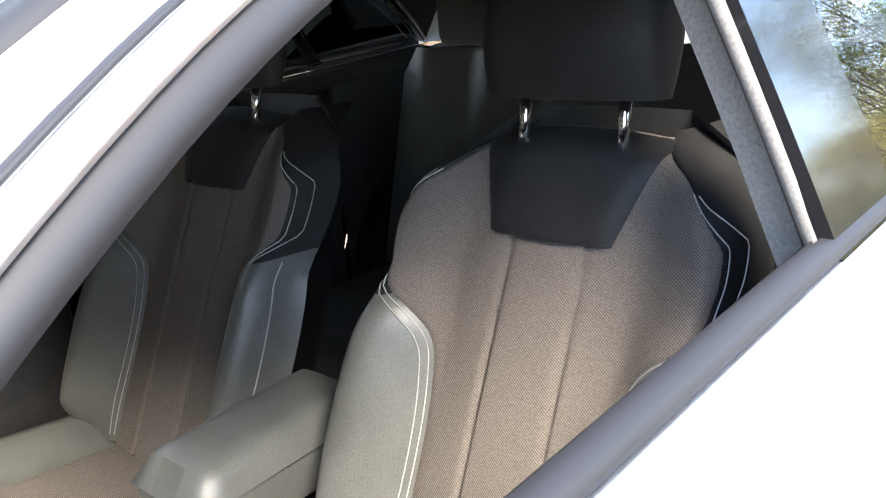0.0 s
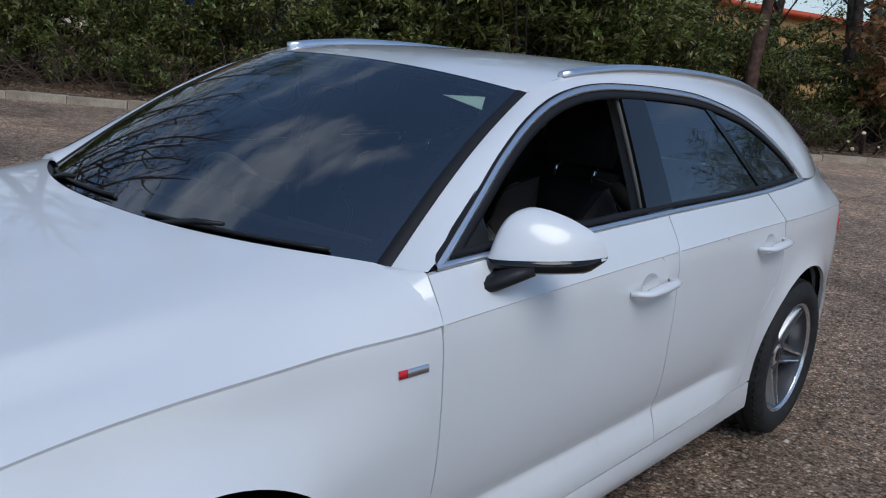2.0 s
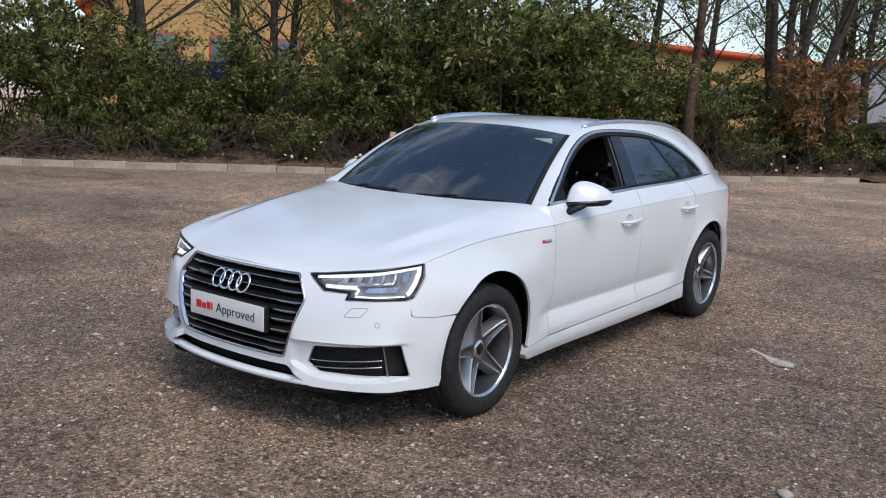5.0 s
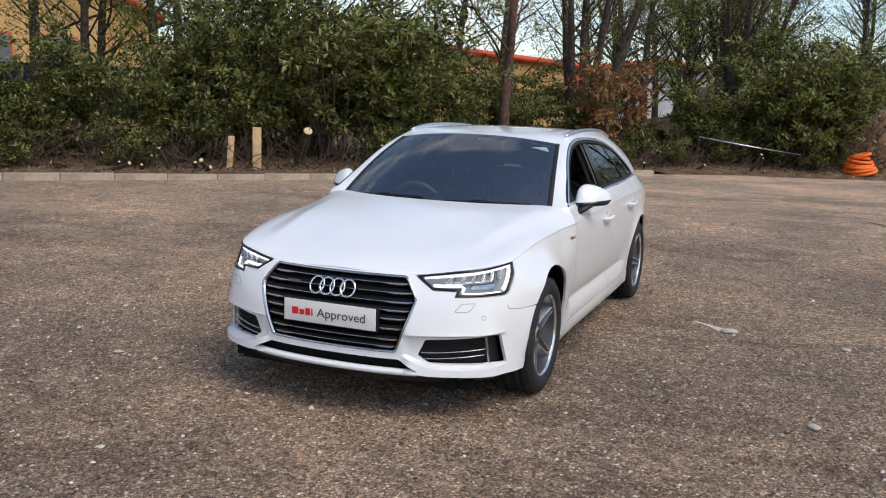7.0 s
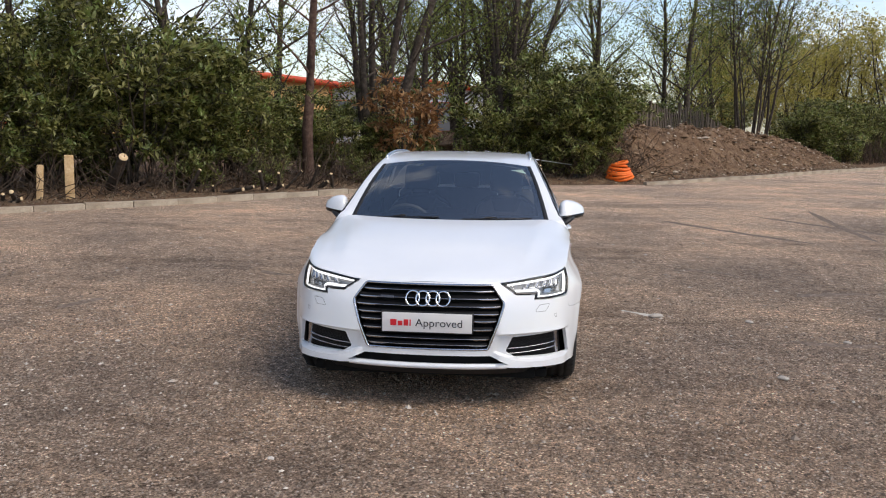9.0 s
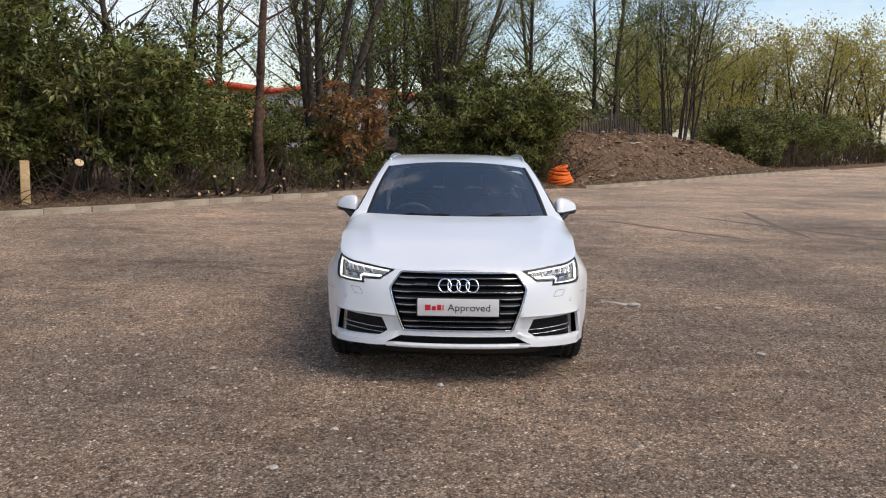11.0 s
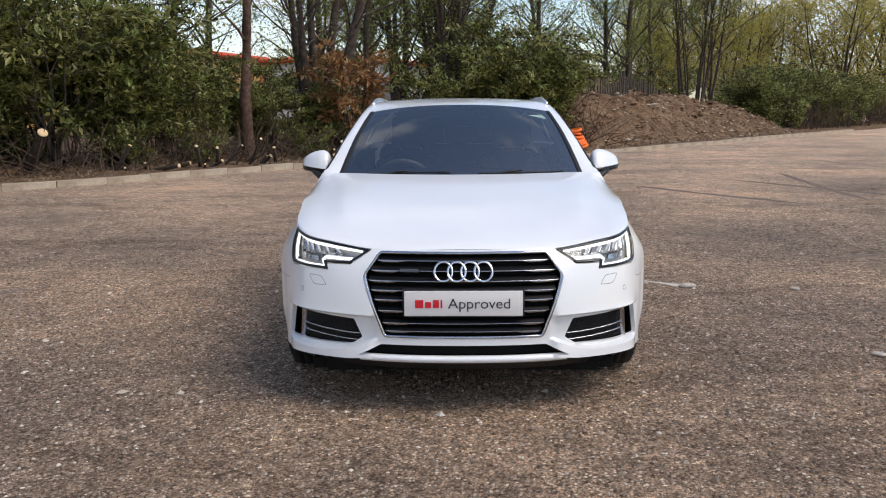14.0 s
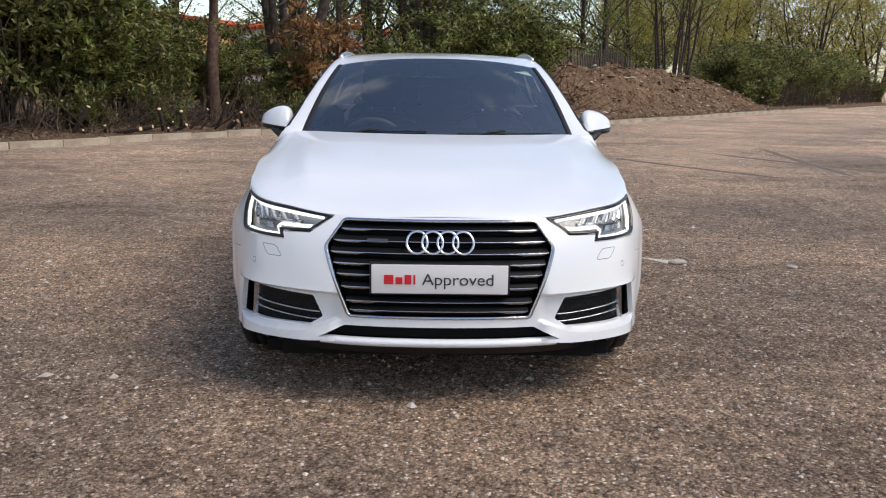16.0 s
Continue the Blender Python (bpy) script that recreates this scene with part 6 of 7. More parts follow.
rows = [[bonnet_point(u, 0.998) + Vector((0, -0.01, -0.012)), screen_point(u * 0.9, 0.0, 0.0) + Vector((0, 0.02, -0.02))] for u in span(-0.86, 0.86, 30)]
part("scuttle", grid_mesh(rows), BLACK_PLASTIC, car, "black scuttle panel")

# ---- plants ----
def leaf_material(name, stops, trans=0.35, rough=0.5):
    m = principled(name, stops[0][1], rough, 0.0, 0.35)
    n, l, b = nodes_of(m)
    g = n.new("ShaderNodeNewGeometry")
    r = ramp_node(n, l, g.outputs["Random Per Island"], stops)
    l.new(r.outputs["Color"], b.inputs["Base Color"])
    tl = n.new("ShaderNodeBsdfTranslucent")
    l.new(r.outputs["Color"], tl.inputs["Color"])
    mx = n.new("ShaderNodeMixShader")
    mx.inputs["Fac"].default_value = trans
    out = n["Material Output"]
    l.new(b.outputs["BSDF"], mx.inputs[1])
    l.new(tl.outputs["BSDF"], mx.inputs[2])
    l.new(mx.outputs["Shader"], out.inputs["Surface"])
    return m


LAUREL = leaf_material("laurel_leaf", [(0.0, (0.026, 0.030, 0.008)), (0.4, (0.088, 0.098, 0.023)), (0.75, (0.23, 0.235, 0.065)), (1.0, (0.46, 0.44, 0.19))], 0.42, 0.30)
YOUNG = leaf_material("young_leaf", [(0.0, (0.13, 0.17, 0.035)), (0.6, (0.24, 0.31, 0.09)), (1.0, (0.42, 0.46, 0.22))], 0.4, 0.42)
SPRING = leaf_material("spring_leaf", [(0.0, (0.11, 0.15, 0.025)), (0.6, (0.21, 0.25, 0.05)), (1.0, (0.38, 0.38, 0.12))], 0.45)
OLIVE = leaf_material("olive_leaf", [(0.0, (0.28, 0.25, 0.045)), (0.6, (0.44, 0.38, 0.09)), (1.0, (0.58, 0.48, 0.16))], 0.5)
DEAD = leaf_material("dead_leaf", [(0.0, (0.17, 0.075, 0.028)), (0.6, (0.32, 0.16, 0.065)), (1.0, (0.46, 0.31, 0.15))], 0.35, 0.7)
BARK = mottled("bark", [(0.3, (0.035, 0.027, 0.021)), (0.55, (0.075, 0.058, 0.045)), (0.75, (0.13, 0.105, 0.085))], 9, 0.95, 0.7, fine=60, distance=0.015)
BARK_RED = mottled("reddish_bark", [(0.3, (0.055, 0.030, 0.022)), (0.55, (0.11, 0.065, 0.048)), (0.75, (0.17, 0.115, 0.09))], 9, 0.95, 0.7, fine=60, distance=0.015)
TWIG = principled("twig", (0.075, 0.058, 0.045), 0.9, 0, 0.1)
DEAD_STICK = mottled("dead_stick", [(0.3, (0.05, 0.032, 0.022)), (0.6, (0.105, 0.072, 0.05)), (0.8, (0.20, 0.15, 0.11))], 3, 0.95, 0.2)
POST_WOOD = mottled("sawn_post", [(0.3, (0.48, 0.30, 0.14)), (0.55, (0.60, 0.41, 0.22)), (0.8, (0.70, 0.53, 0.33))], 9, 0.85, 0.2, fine=70, distance=0.003)
CUT_WOOD = mottled("cut_wood", [(0.3, (0.62, 0.43, 0.23)), (0.7, (0.76, 0.58, 0.36))], 14, 0.8, 0.1, fine=90, distance=0.002)


def leaves(points, size, seed, name, material, parent, droop=0.3, aspect=0.42):
    """Many separate bent leaves, four corners each, about points (with a direction each)."""
    rg = np.random.default_rng(seed)
    n = len(points)
    p = np.array([q[0] for q in points], float)
    d = np.array([q[1] for q in points], float)
    d += rg.normal(0, 0.55, (n, 3))
    d[:, 2] -= droop * 0.5
    d /= np.linalg.norm(d, axis=1)[:, None] + 1e-9
    up = rg.normal(0, 0.5, (n, 3)) + np.array([0, 0, 1.0])
    w = np.cross(d, up)
    w /= np.linalg.norm(w, axis=1)[:, None] + 1e-9
    nn = np.cross(w, d)
    s = size * rg.uniform(0.6, 1.35, n)[:, None]
    mid = p + d * s * 0.5 + nn * s * 0.10
    v = np.empty((n * 4, 3))
    v[0::4] = p
    v[1::4] = mid + w * s * aspect * 0.5
    v[2::4] = p + d * s
    v[3::4] = mid - w * s * aspect * 0.5
    faces = [(4 * i, 4 * i + 1, 4 * i + 2, 4 * i + 3) for i in range(n)]
    me = bpy.data.meshes.new(name)
    me.from_pydata(v.tolist(), [], faces)
    me.materials.append(material)
    ob = new(name, me)
    ob.parent = parent
    return ob


def wander(rg, start, direction, length, n, bend, rise):
    """A gently wandering line of n + 1 points."""
    pts, d = [Vector(start)], Vector(direction).normalized()
    for _ in range(n):
        d = (d + Vector((rg.gauss(0, bend), rg.gauss(0, bend), rg.gauss(0, bend * 0.5) + rise))).normalized()
        pts.append(pts[-1] + d * (length / n))
    return pts


def make_tree(seed, height, radius, stems=1, branches=24, reach=2.4, leaf=None, leaf_size=0.08, per_tip=1, name="tree", bark=None, spread=0.1, label="", first=0.25, keep=1.0, sub=4, scatter=0.10):
    """Straight tapering stems with rising branches, twigs and small loose leaves."""
    rg = random.Random(seed)
    trunks, limbs, twigs, tips = [], [], [], []
    for k in range(stems):
        a = 6.283 * k / stems + rg.uniform(-0.4, 0.4)
        lean = rg.uniform(0.35, 1.0) * spread
        off = 0.0 if stems == 1 else 0.05 * stems * rg.uniform(0.4, 1.0)
        h = height * rg.uniform(0.8, 1.0)
        line = wander(rg, (off * math.cos(a), off * math.sin(a), -0.2), (lean * math.cos(a), lean * math.sin(a), 1), h, 12, 0.035, 0.01)
        r0 = radius * (1.0 if stems == 1 else rg.uniform(0.5, 1.0))
        rad = [r0 * (1.25 - 0.25 * min(1, j) - 0.88 * j / 12) for j in range(13)]
        trunks.append((line, rad))
        for q in range(branches):
            t = first + (0.97 - first) * (q + rg.random()) / branches
            i = min(11, int(t * 12))
            c = line[i].lerp(line[i + 1], t * 12 - i)
            az, el = rg.uniform(0, 6.283), radians(rg.uniform(18, 58))
            ln = reach * (1.05 - 0.6 * t) * rg.uniform(0.55, 1.2)
            br = wander(rg, c, (math.cos(az) * math.cos(el), math.sin(az) * math.cos(el), math.sin(el)), ln, 5, 0.13, 0.05)
            rb = max(0.008, min(rad[i] * 0.5, 0.016 * ln))
            limbs.append((br, [rb * (1 - 0.7 * j / 5) for j in range(6)]))
            for _ in range(sub):
                u = rg.uniform(0.3, 1.0) * 5
                j = min(4, int(u))
                d = (br[j + 1] - br[j]).normalized() + Vector((rg.gauss(0, 0.6), rg.gauss(0, 0.6), rg.gauss(0.1, 0.4)))
                sb = wander(rg, br[j].lerp(br[j + 1], u - j), d, ln * rg.uniform(0.25, 0.5), 3, 0.2, 0.05)
                twigs.append((sb, [0.008, 0.006, 0.005, 0.003]))
                for w in range(3):
                    e = wander(rg, sb[w + 1], (sb[w + 1] - sb[w]).normalized() + Vector((rg.gauss(0, 0.7), rg.gauss(0, 0.7), rg.gauss(0, 0.5))), rg.uniform(0.15, 0.4), 1, 0.25, 0.0)
                    twigs.append((e, [0.005, 0.003]))
                    tips += [(e[0].lerp(e[1], 0.5), d.normalized()), (e[1], d.normalized())]
    tree = new(name)
    bm = bmesh.new()
    for pts, rad in trunks:
        tube(bm, pts, rad, 10, cap=False)
    part("trunk", bm, bark or BARK, tree)
    bm = bmesh.new()
    for pts, rad in limbs:
        tube(bm, pts, rad, 5, cap=False)
    tagged(part("branch", bm, bark or BARK, tree), kind="stuff")
    bm = bmesh.new()
    for pts, rad in twigs:
        tube(bm, pts, rad, 3, cap=False)
    tagged(part("twig", bm, TWIG, tree), kind="stuff")
    if leaf:
        pp = [(t[0] + Vector((rg.gauss(0, scatter), rg.gauss(0, scatter), rg.gauss(0, scatter))), t[1]) for t in tips if rg.random() < keep for _ in range(per_tip)]
        leaves(pp, leaf_size, seed, "crown", leaf, tree)
    return tagged(tree, label, "tree")


def make_bush(seed, height, width, leaf, leaf_size, label, stems=9, sprays=6, per=42, name="bush", low=0.35, tip=None, thick=0.024, flat=1.0):
    """A loose shrub: bare arching stems that carry layered leafy sprays higher up."""
    rg = random.Random(seed)
    bush = new(name)
    bm = bmesh.new()
    pp, young = [], []
    for k in range(stems):
        a = rg.random() * 6.28
        reach = width * 0.5 * rg.uniform(0.1, 0.8)
        h = height * rg.uniform(0.6, 1.0)
        line = []
        for j in range(7):
            t = j / 6
            line.append(Vector((math.cos(a) * (0.12 + reach * t ** 1.3) + rg.gauss(0, 0.06), math.sin(a) * (0.12 + reach * t ** 1.3) + rg.gauss(0, 0.06), h * t - 0.06)))
        tube(bm, line, [thick * rg.uniform(0.7, 1.2) * (1 - 0.75 * j / 6) for j in range(7)], 5, cap=False)
        for q in range(sprays):
            t = low + (1.0 - low) * rg.random() ** 0.8
            i = min(5, int(t * 6))
            c = line[i].lerp(line[i + 1], t * 6 - i)
            az = a + rg.gauss(0, 1.1)
            ln = width * rg.uniform(0.18, 0.40)
            br = wander(rg, c, (math.cos(az), math.sin(az), rg.uniform(-0.1, 0.55) * flat), ln, 5, 0.14, -0.02)
            tube(bm, br, [0.011, 0.009, 0.008, 0.006, 0.005, 0.003], 3, cap=False)
            for _ in range(per):
                u = rg.random() ** 0.6 * 5
                j = min(4, int(u))
                d = (br[j + 1] - br[j]).normalized()
                o = Vector((rg.gauss(0, 1), rg.gauss(0, 1), rg.gauss(0, 0.45)))
                pp.append((br[j].lerp(br[j + 1], u - j) + o * 0.075 * width / 2.4, d * 0.7 + o.normalized() * 0.8 + Vector((0, 0, 0.15))))
            if tip and rg.random() < 0.65:
                for _ in range(10):
                    young.append((br[5] + Vector((rg.gauss(0, 0.05), rg.gauss(0, 0.05), rg.gauss(0.05, 0.05))), (br[5] - br[4]).normalized() * 0.6 + Vector((rg.gauss(0, 0.6), rg.gauss(0, 0.6), 0.8))))
    part("stem", bm, BARK, bush)
    leaves(pp, leaf_size, seed + 50, "foliage", leaf, bush)
    if young:
        leaves(young, leaf_size * 0.9, seed + 70, "young_leaves", tip, bush)
    return tagged(bush, label, "bush")


def put(ob, x, y, z=0.0, rz=0.0, s=1.0, sz=None):
    ob.matrix_basis = Matrix.LocRotScale((x, y, z), Euler((0, 0, radians(rz))), (s, s, sz or s))
    return ob


def put_copy(ob, x, y, z=0.0, rz=0.0, s=1.0, sz=None):
    c = copy_thing(ob, pose(x, y, z, 0, 0, rz))
    c.scale = (s, s, sz or s)
    return c



# ---- hedge along the kerb ----
rng = random.Random(11)
bush_kinds = [make_bush(20 + i, 3.0, 2.7, LAUREL, 0.128, "evergreen laurel bush with pale young leaves behind the kerb", 13, 7, 64, low=0.26, tip=YOUNG) for i in range(4)]
low_kinds = [make_bush(40 + i, 1.3, 1.7, LAUREL, 0.12, "low laurel shrub with glossy leaves behind the kerb", 10, 6, 30, low=0.1, tip=YOUNG, thick=0.014) for i in range(2)]
used = set()


def place(kinds, d, off, s=1.0, sz=None, k=None, group="", dz=-0.04):
    """Puts one of the kinds behind the kerb, d along it; the first of each kind is the original."""
    x, y, a = kerb_at(d, off)
    k = rng.randrange(len(kinds)) if k is None else k
    src = kinds[k]
    z = bank_height(d, off) + dz
    if src.name not in used:
        used.add(src.name)
        b = put(src, x, y, z, rng.uniform(0, 360), s, sz)
    else:
        b = put_copy(src, x, y, z, rng.uniform(0, 360), s, sz)
    if group:
        b["group"] = group
    return b


# heights of the hedge along the kerb
HEDGE = [(0, 1.2), (5, 1.05), (6.5, 0.85), (9.5, 0.82), (12, 1.15), (17, 1.3), (18.3, 0.95), (21.5, 0.85), (23.5, 0.85), (25.5, 1.1), (28, 1.2), (30, 1.05), (32, 0.7)]
d = 0.6
while d < 29.6:
    top = lerp_table(HEDGE, d)
    s = top * rng.uniform(0.88, 1.08)
    if not 18.7 < d < 20.3 and rng.random() < 0.9:
        s *= rng.uniform(0.85, 1.08)
        place(bush_kinds, d + rng.uniform(-0.3, 0.3), rng.uniform(2.1, 2.7), s, s * rng.uniform(0.92, 1.1), group="hedge bushes")
    if rng.random() < 0.8 and not 6.3 < d < 11.2:
        s = top * rng.uniform(0.85, 1.1)
        place(bush_kinds, d + 0.8 + rng.uniform(-0.3, 0.3), rng.uniform(3.6, 4.6), s, s, group="hedge bushes")
    if rng.random() < 0.6:
        s = rng.uniform(0.7, 1.1)
        place(low_kinds, d + rng.uniform(-0.6, 0.6), rng.uniform(2.8, 4.0), s, s, group="low shrubs")
    if rng.random() < 0.85 and not 10.9 < d < 14.8 and not 18.9 < d < 20.2:
        s = rng.uniform(0.5, 0.95)
        place(low_kinds, d + rng.uniform(-0.6, 0.6), rng.uniform(1.2, 1.8), s, s, group="low shrubs")
    d += 1.55
for d, off, s in ((27.6, 2.0, 1.0), (29.0, 2.4, 1.05), (30.2, 2.6, 0.62)):
    place(bush_kinds, d, off, s, s, group="hedge bushes")

# ---- trees ----
lone = make_tree(3, 11, 0.165, 1, 18, 2.8, SPRING, 0.11, 3, "tree", BARK_RED, 0.04, "single tall tree with a reddish trunk and few leaves", 0.30, 0.5)
fork = make_tree(8, 11, 0.19, 5, 16, 2.8, SPRING, 0.105, 2, "tree", BARK, 0.22, "many-stemmed tree with thin spring leaves", 0.26, 0.8)
airy = [make_tree(30 + i, 11.5, 0.15, 1, 38, 3.0, SPRING, 0.105, 8, "tree", BARK, 0.06, "tall airy tree with fresh spring leaves", 0.14, 0.9, 4, 0.18) for i in range(3)]
bare = [make_tree(60 + i, 11, 0.15, 1, 30, 3.0, None, name="tree", bark=BARK, label="bare tree with fine dark branches", first=0.2, sub=4) for i in range(2)]
fan = make_tree(71, 9, 0.052, 12, 17, 2.8, SPRING, 0.10, 3, "tree", BARK, 0.20, "fan of many thin stems with sparse new leaves", 0.22, 0.9)
olive = [make_tree(80 + i, 7.5, 0.13, 5, 12, 2.9, OLIVE, 0.16, 4, "tree", BARK, 0.38, "spreading tree with yellow-green spring leaves", 0.12, 1.0, 4, 0.22) for i in range(2)]
place([lone], 19.5, 2.2, 1.0, k=0)
place([fork], 22.4, 3.1, 1.0, k=0)
for d, off, s in ((26.0, 5.2, 0.95), (30.5, 7.5, 0.9)):
    place([fork], d, off, s, k=0)
place([fan], 44.6, 4.4, 1.25, k=0)
for d, off, s in ((6.3, 4.2, 1.0), (12.9, 4.6, 0.9), (24.6, 5.2, 0.95), (25.2, 6.0, 1.0), (48.5, 9.5, 1.35), (35.5, 10.5, 1.0), (38.5, 12.5, 1.05), (42.0, 11.0, 1.0), (45.0, 13, 1.1), (9.3, 5.2, 0.9), (11.2, 6.0, 1.0), (14, 12, 1.15), (18.5, 11.5, 1.1), (23, 12, 1.15), (26, 14, 1.2), (30, 14, 1.1), (33, 17, 1.2), (37, 18, 1.2), (40, 20, 1.3), (15.5, 6.0, 0.9), (21.0, 7.5, 1.0), (9.8, 6.5, 0.9), (28.5, 8.5, 1.1), (52, 10, 1.0), (32.5, 9.5, 1.0), (46.6, 10.2, 1.1)):
    place(airy, d, off, s)
for d, off, s in ((1.6, 3.4, 1.1), (5.5, 5.2, 0.9), (4.0, 5.5, 1.1), (8.2, 7.0, 1.1), (17.8, 5.0, 0.95), (16.6, 8.0, 1.0), (24.0, 8.0, 1.0), (34.0, 13.0, 1.0), (41, 15.0, 1.1), (47, 14.5, 1.1), (12.0, 9.0, 1.1), (27.0, 9.5, 1.0), (20.5, 10.5, 1.0)):
    place(bare, d, off, s)
for d, off, s in ((54, 10.0, 0.85), (58, 8.5, 0.95), (62, 9, 1.05), (55, 13, 1.1), (60, 14, 1.2), (66, 10, 1.1), (69, 8, 1.1), (64, 16, 1.3), (70, 14, 1.3)):
    place(olive, d, off, s)
for x, y, s in ((24, 52, 1.2), (27, 57, 1.3), (30, 55, 1.25), (31, 61, 1.4), (35, 58, 1.4), (22, 58, 1.3), (40, 62, 1.5)):
    put_copy(olive[int(x) % 2], x, y, 0.0, 17 * x, s)
# dark low bushes under the far trees
for d in (47.8, 49.6, 51.2, 52.8, 54.5, 56.2, 58, 60, 62.5, 65, 67.5, 70):
    s = rng.uniform(0.95, 1.15)
    place(bush_kinds, d, 2.4 + rng.uniform(-0.2, 1.4), s * 1.2, s * 0.95, group="far bushes")
    if rng.random() < 0.6:
        place(low_kinds, d + 0.8, 1.7, 1.3, 1.2, group="far bushes")
for d, off in ((39.5, 10.0), (42.0, 10.8), (44.5, 10.2), (46.8, 9.4), (48.6, 8.0), (36.5, 11.0)):
    place(bush_kinds, d, off, 1.1, 0.95, group="far bushes")
# withered bush under the forked tree
dead = make_bush(91, 2.7, 1.7, DEAD, 0.17, "withered bush with hanging orange-brown leaves", 9, 6, 26, "withered_bush", 0.3, flat=-0.8)
place([dead], 22.4, 1.6, 1.15, 1.2, k=0)
# dead sticks and brambles under the hedge
bm = bmesh.new()
rg = random.Random(17)
for k in range(1300):
    d, off = rg.uniform(0.5, 31), 0.8 + abs(rg.gauss(0, 1.0))
    x, y, a = kerb_at(d, off)
    z = bank_height(d, off)
    ln = rg.uniform(0.4, 1.7)
    tube(bm, wander(rg, (x, y, z - 0.03), (rg.gauss(0, 0.7), rg.gauss(0, 0.7), rg.uniform(0.15, 1.0)), ln, 4, 0.18, 0.0), [0.012, 0.010, 0.008, 0.006, 0.004], 4, cap=False)
for k in range(420):
    d, off = rg.uniform(49, 70), 0.9 + abs(rg.gauss(0, 0.5))
    x, y, a = kerb_at(d, off)
    tube(bm, wander(rg, (x, y, bank_height(d, off) - 0.03), (rg.gauss(0, 0.25), rg.gauss(0, 0.25), 1.0), rg.uniform(0.7, 1.6), 3, 0.1, 0.0), [0.014, 0.012, 0.010, 0.006], 4, cap=False)
tagged(part("dead_sticks", bm, DEAD_STICK), "dead brown sticks and stems under the hedge", "sticks", kind="stuff")
# trees across the yard, mirrored in the glass and paint
for x, y, s, k in ((14, -5, 1.2, 0), (15, 0.5, 1.15, 1), (18, 5, 1.2, 2), (22, 11, 1.15, 2), (17, 17, 1.0, 0)):
    b = put_copy(airy[k], x, y, 0, 77 * k + 11 * x, s)
for x, y, s, k in ((-15.5, -1.5, 1.45, 0), (-17.5, -4.5, 1.5, 1), (-15.0, -8, 1.4, 0), (-18.5, 1.5, 1.5, 1), (-19, -11.5, 1.5, 0), (-21, -6, 1.6, 1), (-14, -12, 1.4, 1), (-16.6, 3.6, 1.35, 1), (-18.6, 5.8, 1.5, 0), (-20.5, 3.0, 1.5, 1), (-22.0, 8.0, 1.7, 0), (-24, 4.5, 1.7, 1), (6, -20, 1.4, 0), (-4, -17, 1.5, 1)):
    b = put_copy(bare[k], x, y, 0, 33 * k + 9 * x, s)

# ---- small things along the kerb ----
def stub(x, y, z, h, r, rz, tilt, name, label, square=False):
    thing = new(name)
    bm = bmesh.new()
    if square:
        box(bm, -r, -r * 0.75, -0.1, r, r * 0.75, h, 0.012)
        part("post", bm, POST_WOOD, thing)
    else:
        tube(bm, [(0, 0, -0.1), (0.01, 0, h * 0.5), (0, 0.01, h)], [r * 1.05, r, r * 0.95], 12, cap=False)
        part("bark", bm, BARK, thing)
        bm = bmesh.new()
        tube(bm, [(0, 0.01, h - 0.004), (0, 0.01, h + 0.004)], [r * 0.93, r * 0.9], 12)
        part("cut_face", bm, CUT_WOOD, thing, "pale sawn face")
    thing.matrix_basis = pose(x, y, z, tilt, 0, rz)
    return tagged(thing, label, "stump")


x, y, a = kerb_at(12.5, 0.9)
stub(x, y, bank_height(12.5, 0.9), 0.85, 0.085, 30, 3, "sawn_stump", "tall pale freshly sawn stump beside the kerb", True)
x, y, a = kerb_at(11.95, 0.95)
stub(x, y, bank_height(11.95, 0.95), 0.66, 0.055, 10, -9, "sawn_stump", "shorter leaning sawn stump beside the kerb", True)
x, y, a = kerb_at(13.6, 1.55)
stub(x, y, bank_height(13.6, 1.5) + 0.16, 0.95, 0.10, 45, 52, "leaning_log", "leaning dark log with a pale sawn end")
for k in range(38):
    d = rng.choice((rng.uniform(7.5, 11.5), rng.uniform(15, 19), rng.uniform(20.5, 26)))
    off = rng.uniform(0.5, 1.1)
    x, y, a = kerb_at(d, off)
    t = stub(x, y, bank_height(d, off), rng.uniform(0.12, 0.75), rng.uniform(0.02, 0.045), rng.uniform(0, 90), rng.uniform(35, 85), "cut_stem", "thin cut stem with a pale end in the hedge")
    tagged(t, group="cut stems", category="stem")

# coil of orange pipe
coil = new("pipe_coil")
ORANGE = mottled("orange_plastic", [(0.3, (0.78, 0.13, 0.015)), (0.7, (0.90, 0.19, 0.03))], 6, 0.5, 0.1)
rg = random.Random(5)
for k in range(7):
    bm = bmesh.new()
    R = 0.47 - 0.007 * k * k + rg.uniform(-0.02, 0.02)
    z = 0.06 + 0.098 * k
    ox, oy, tx, ty = rg.uniform(-0.04, 0.04), rg.uniform(-0.04, 0.04), rg.uniform(-0.06, 0.06), rg.uniform(-0.06, 0.06)
    pts = [(ox + R * math.cos(q), oy + R * math.sin(q), z + tx * math.cos(q) + ty * math.sin(q)) for q in [2 * math.pi * j / 36 for j in range(37)]]
    tube(bm, pts, 0.058, 8, cap=False)
    part("pipe_turn", bm, ORANGE, coil)
x, y, a = kerb_at(28.6, 0.75)
coil.matrix_basis = Matrix.LocRotScale((x, y, bank_height(28.6, 0.75) - 0.01), Euler((0.07, -0.05, 0)), (0.78, 0.78, 0.78))
tagged(coil, "coil of orange corrugated plastic pipe on the earth bank", "pipe coil")

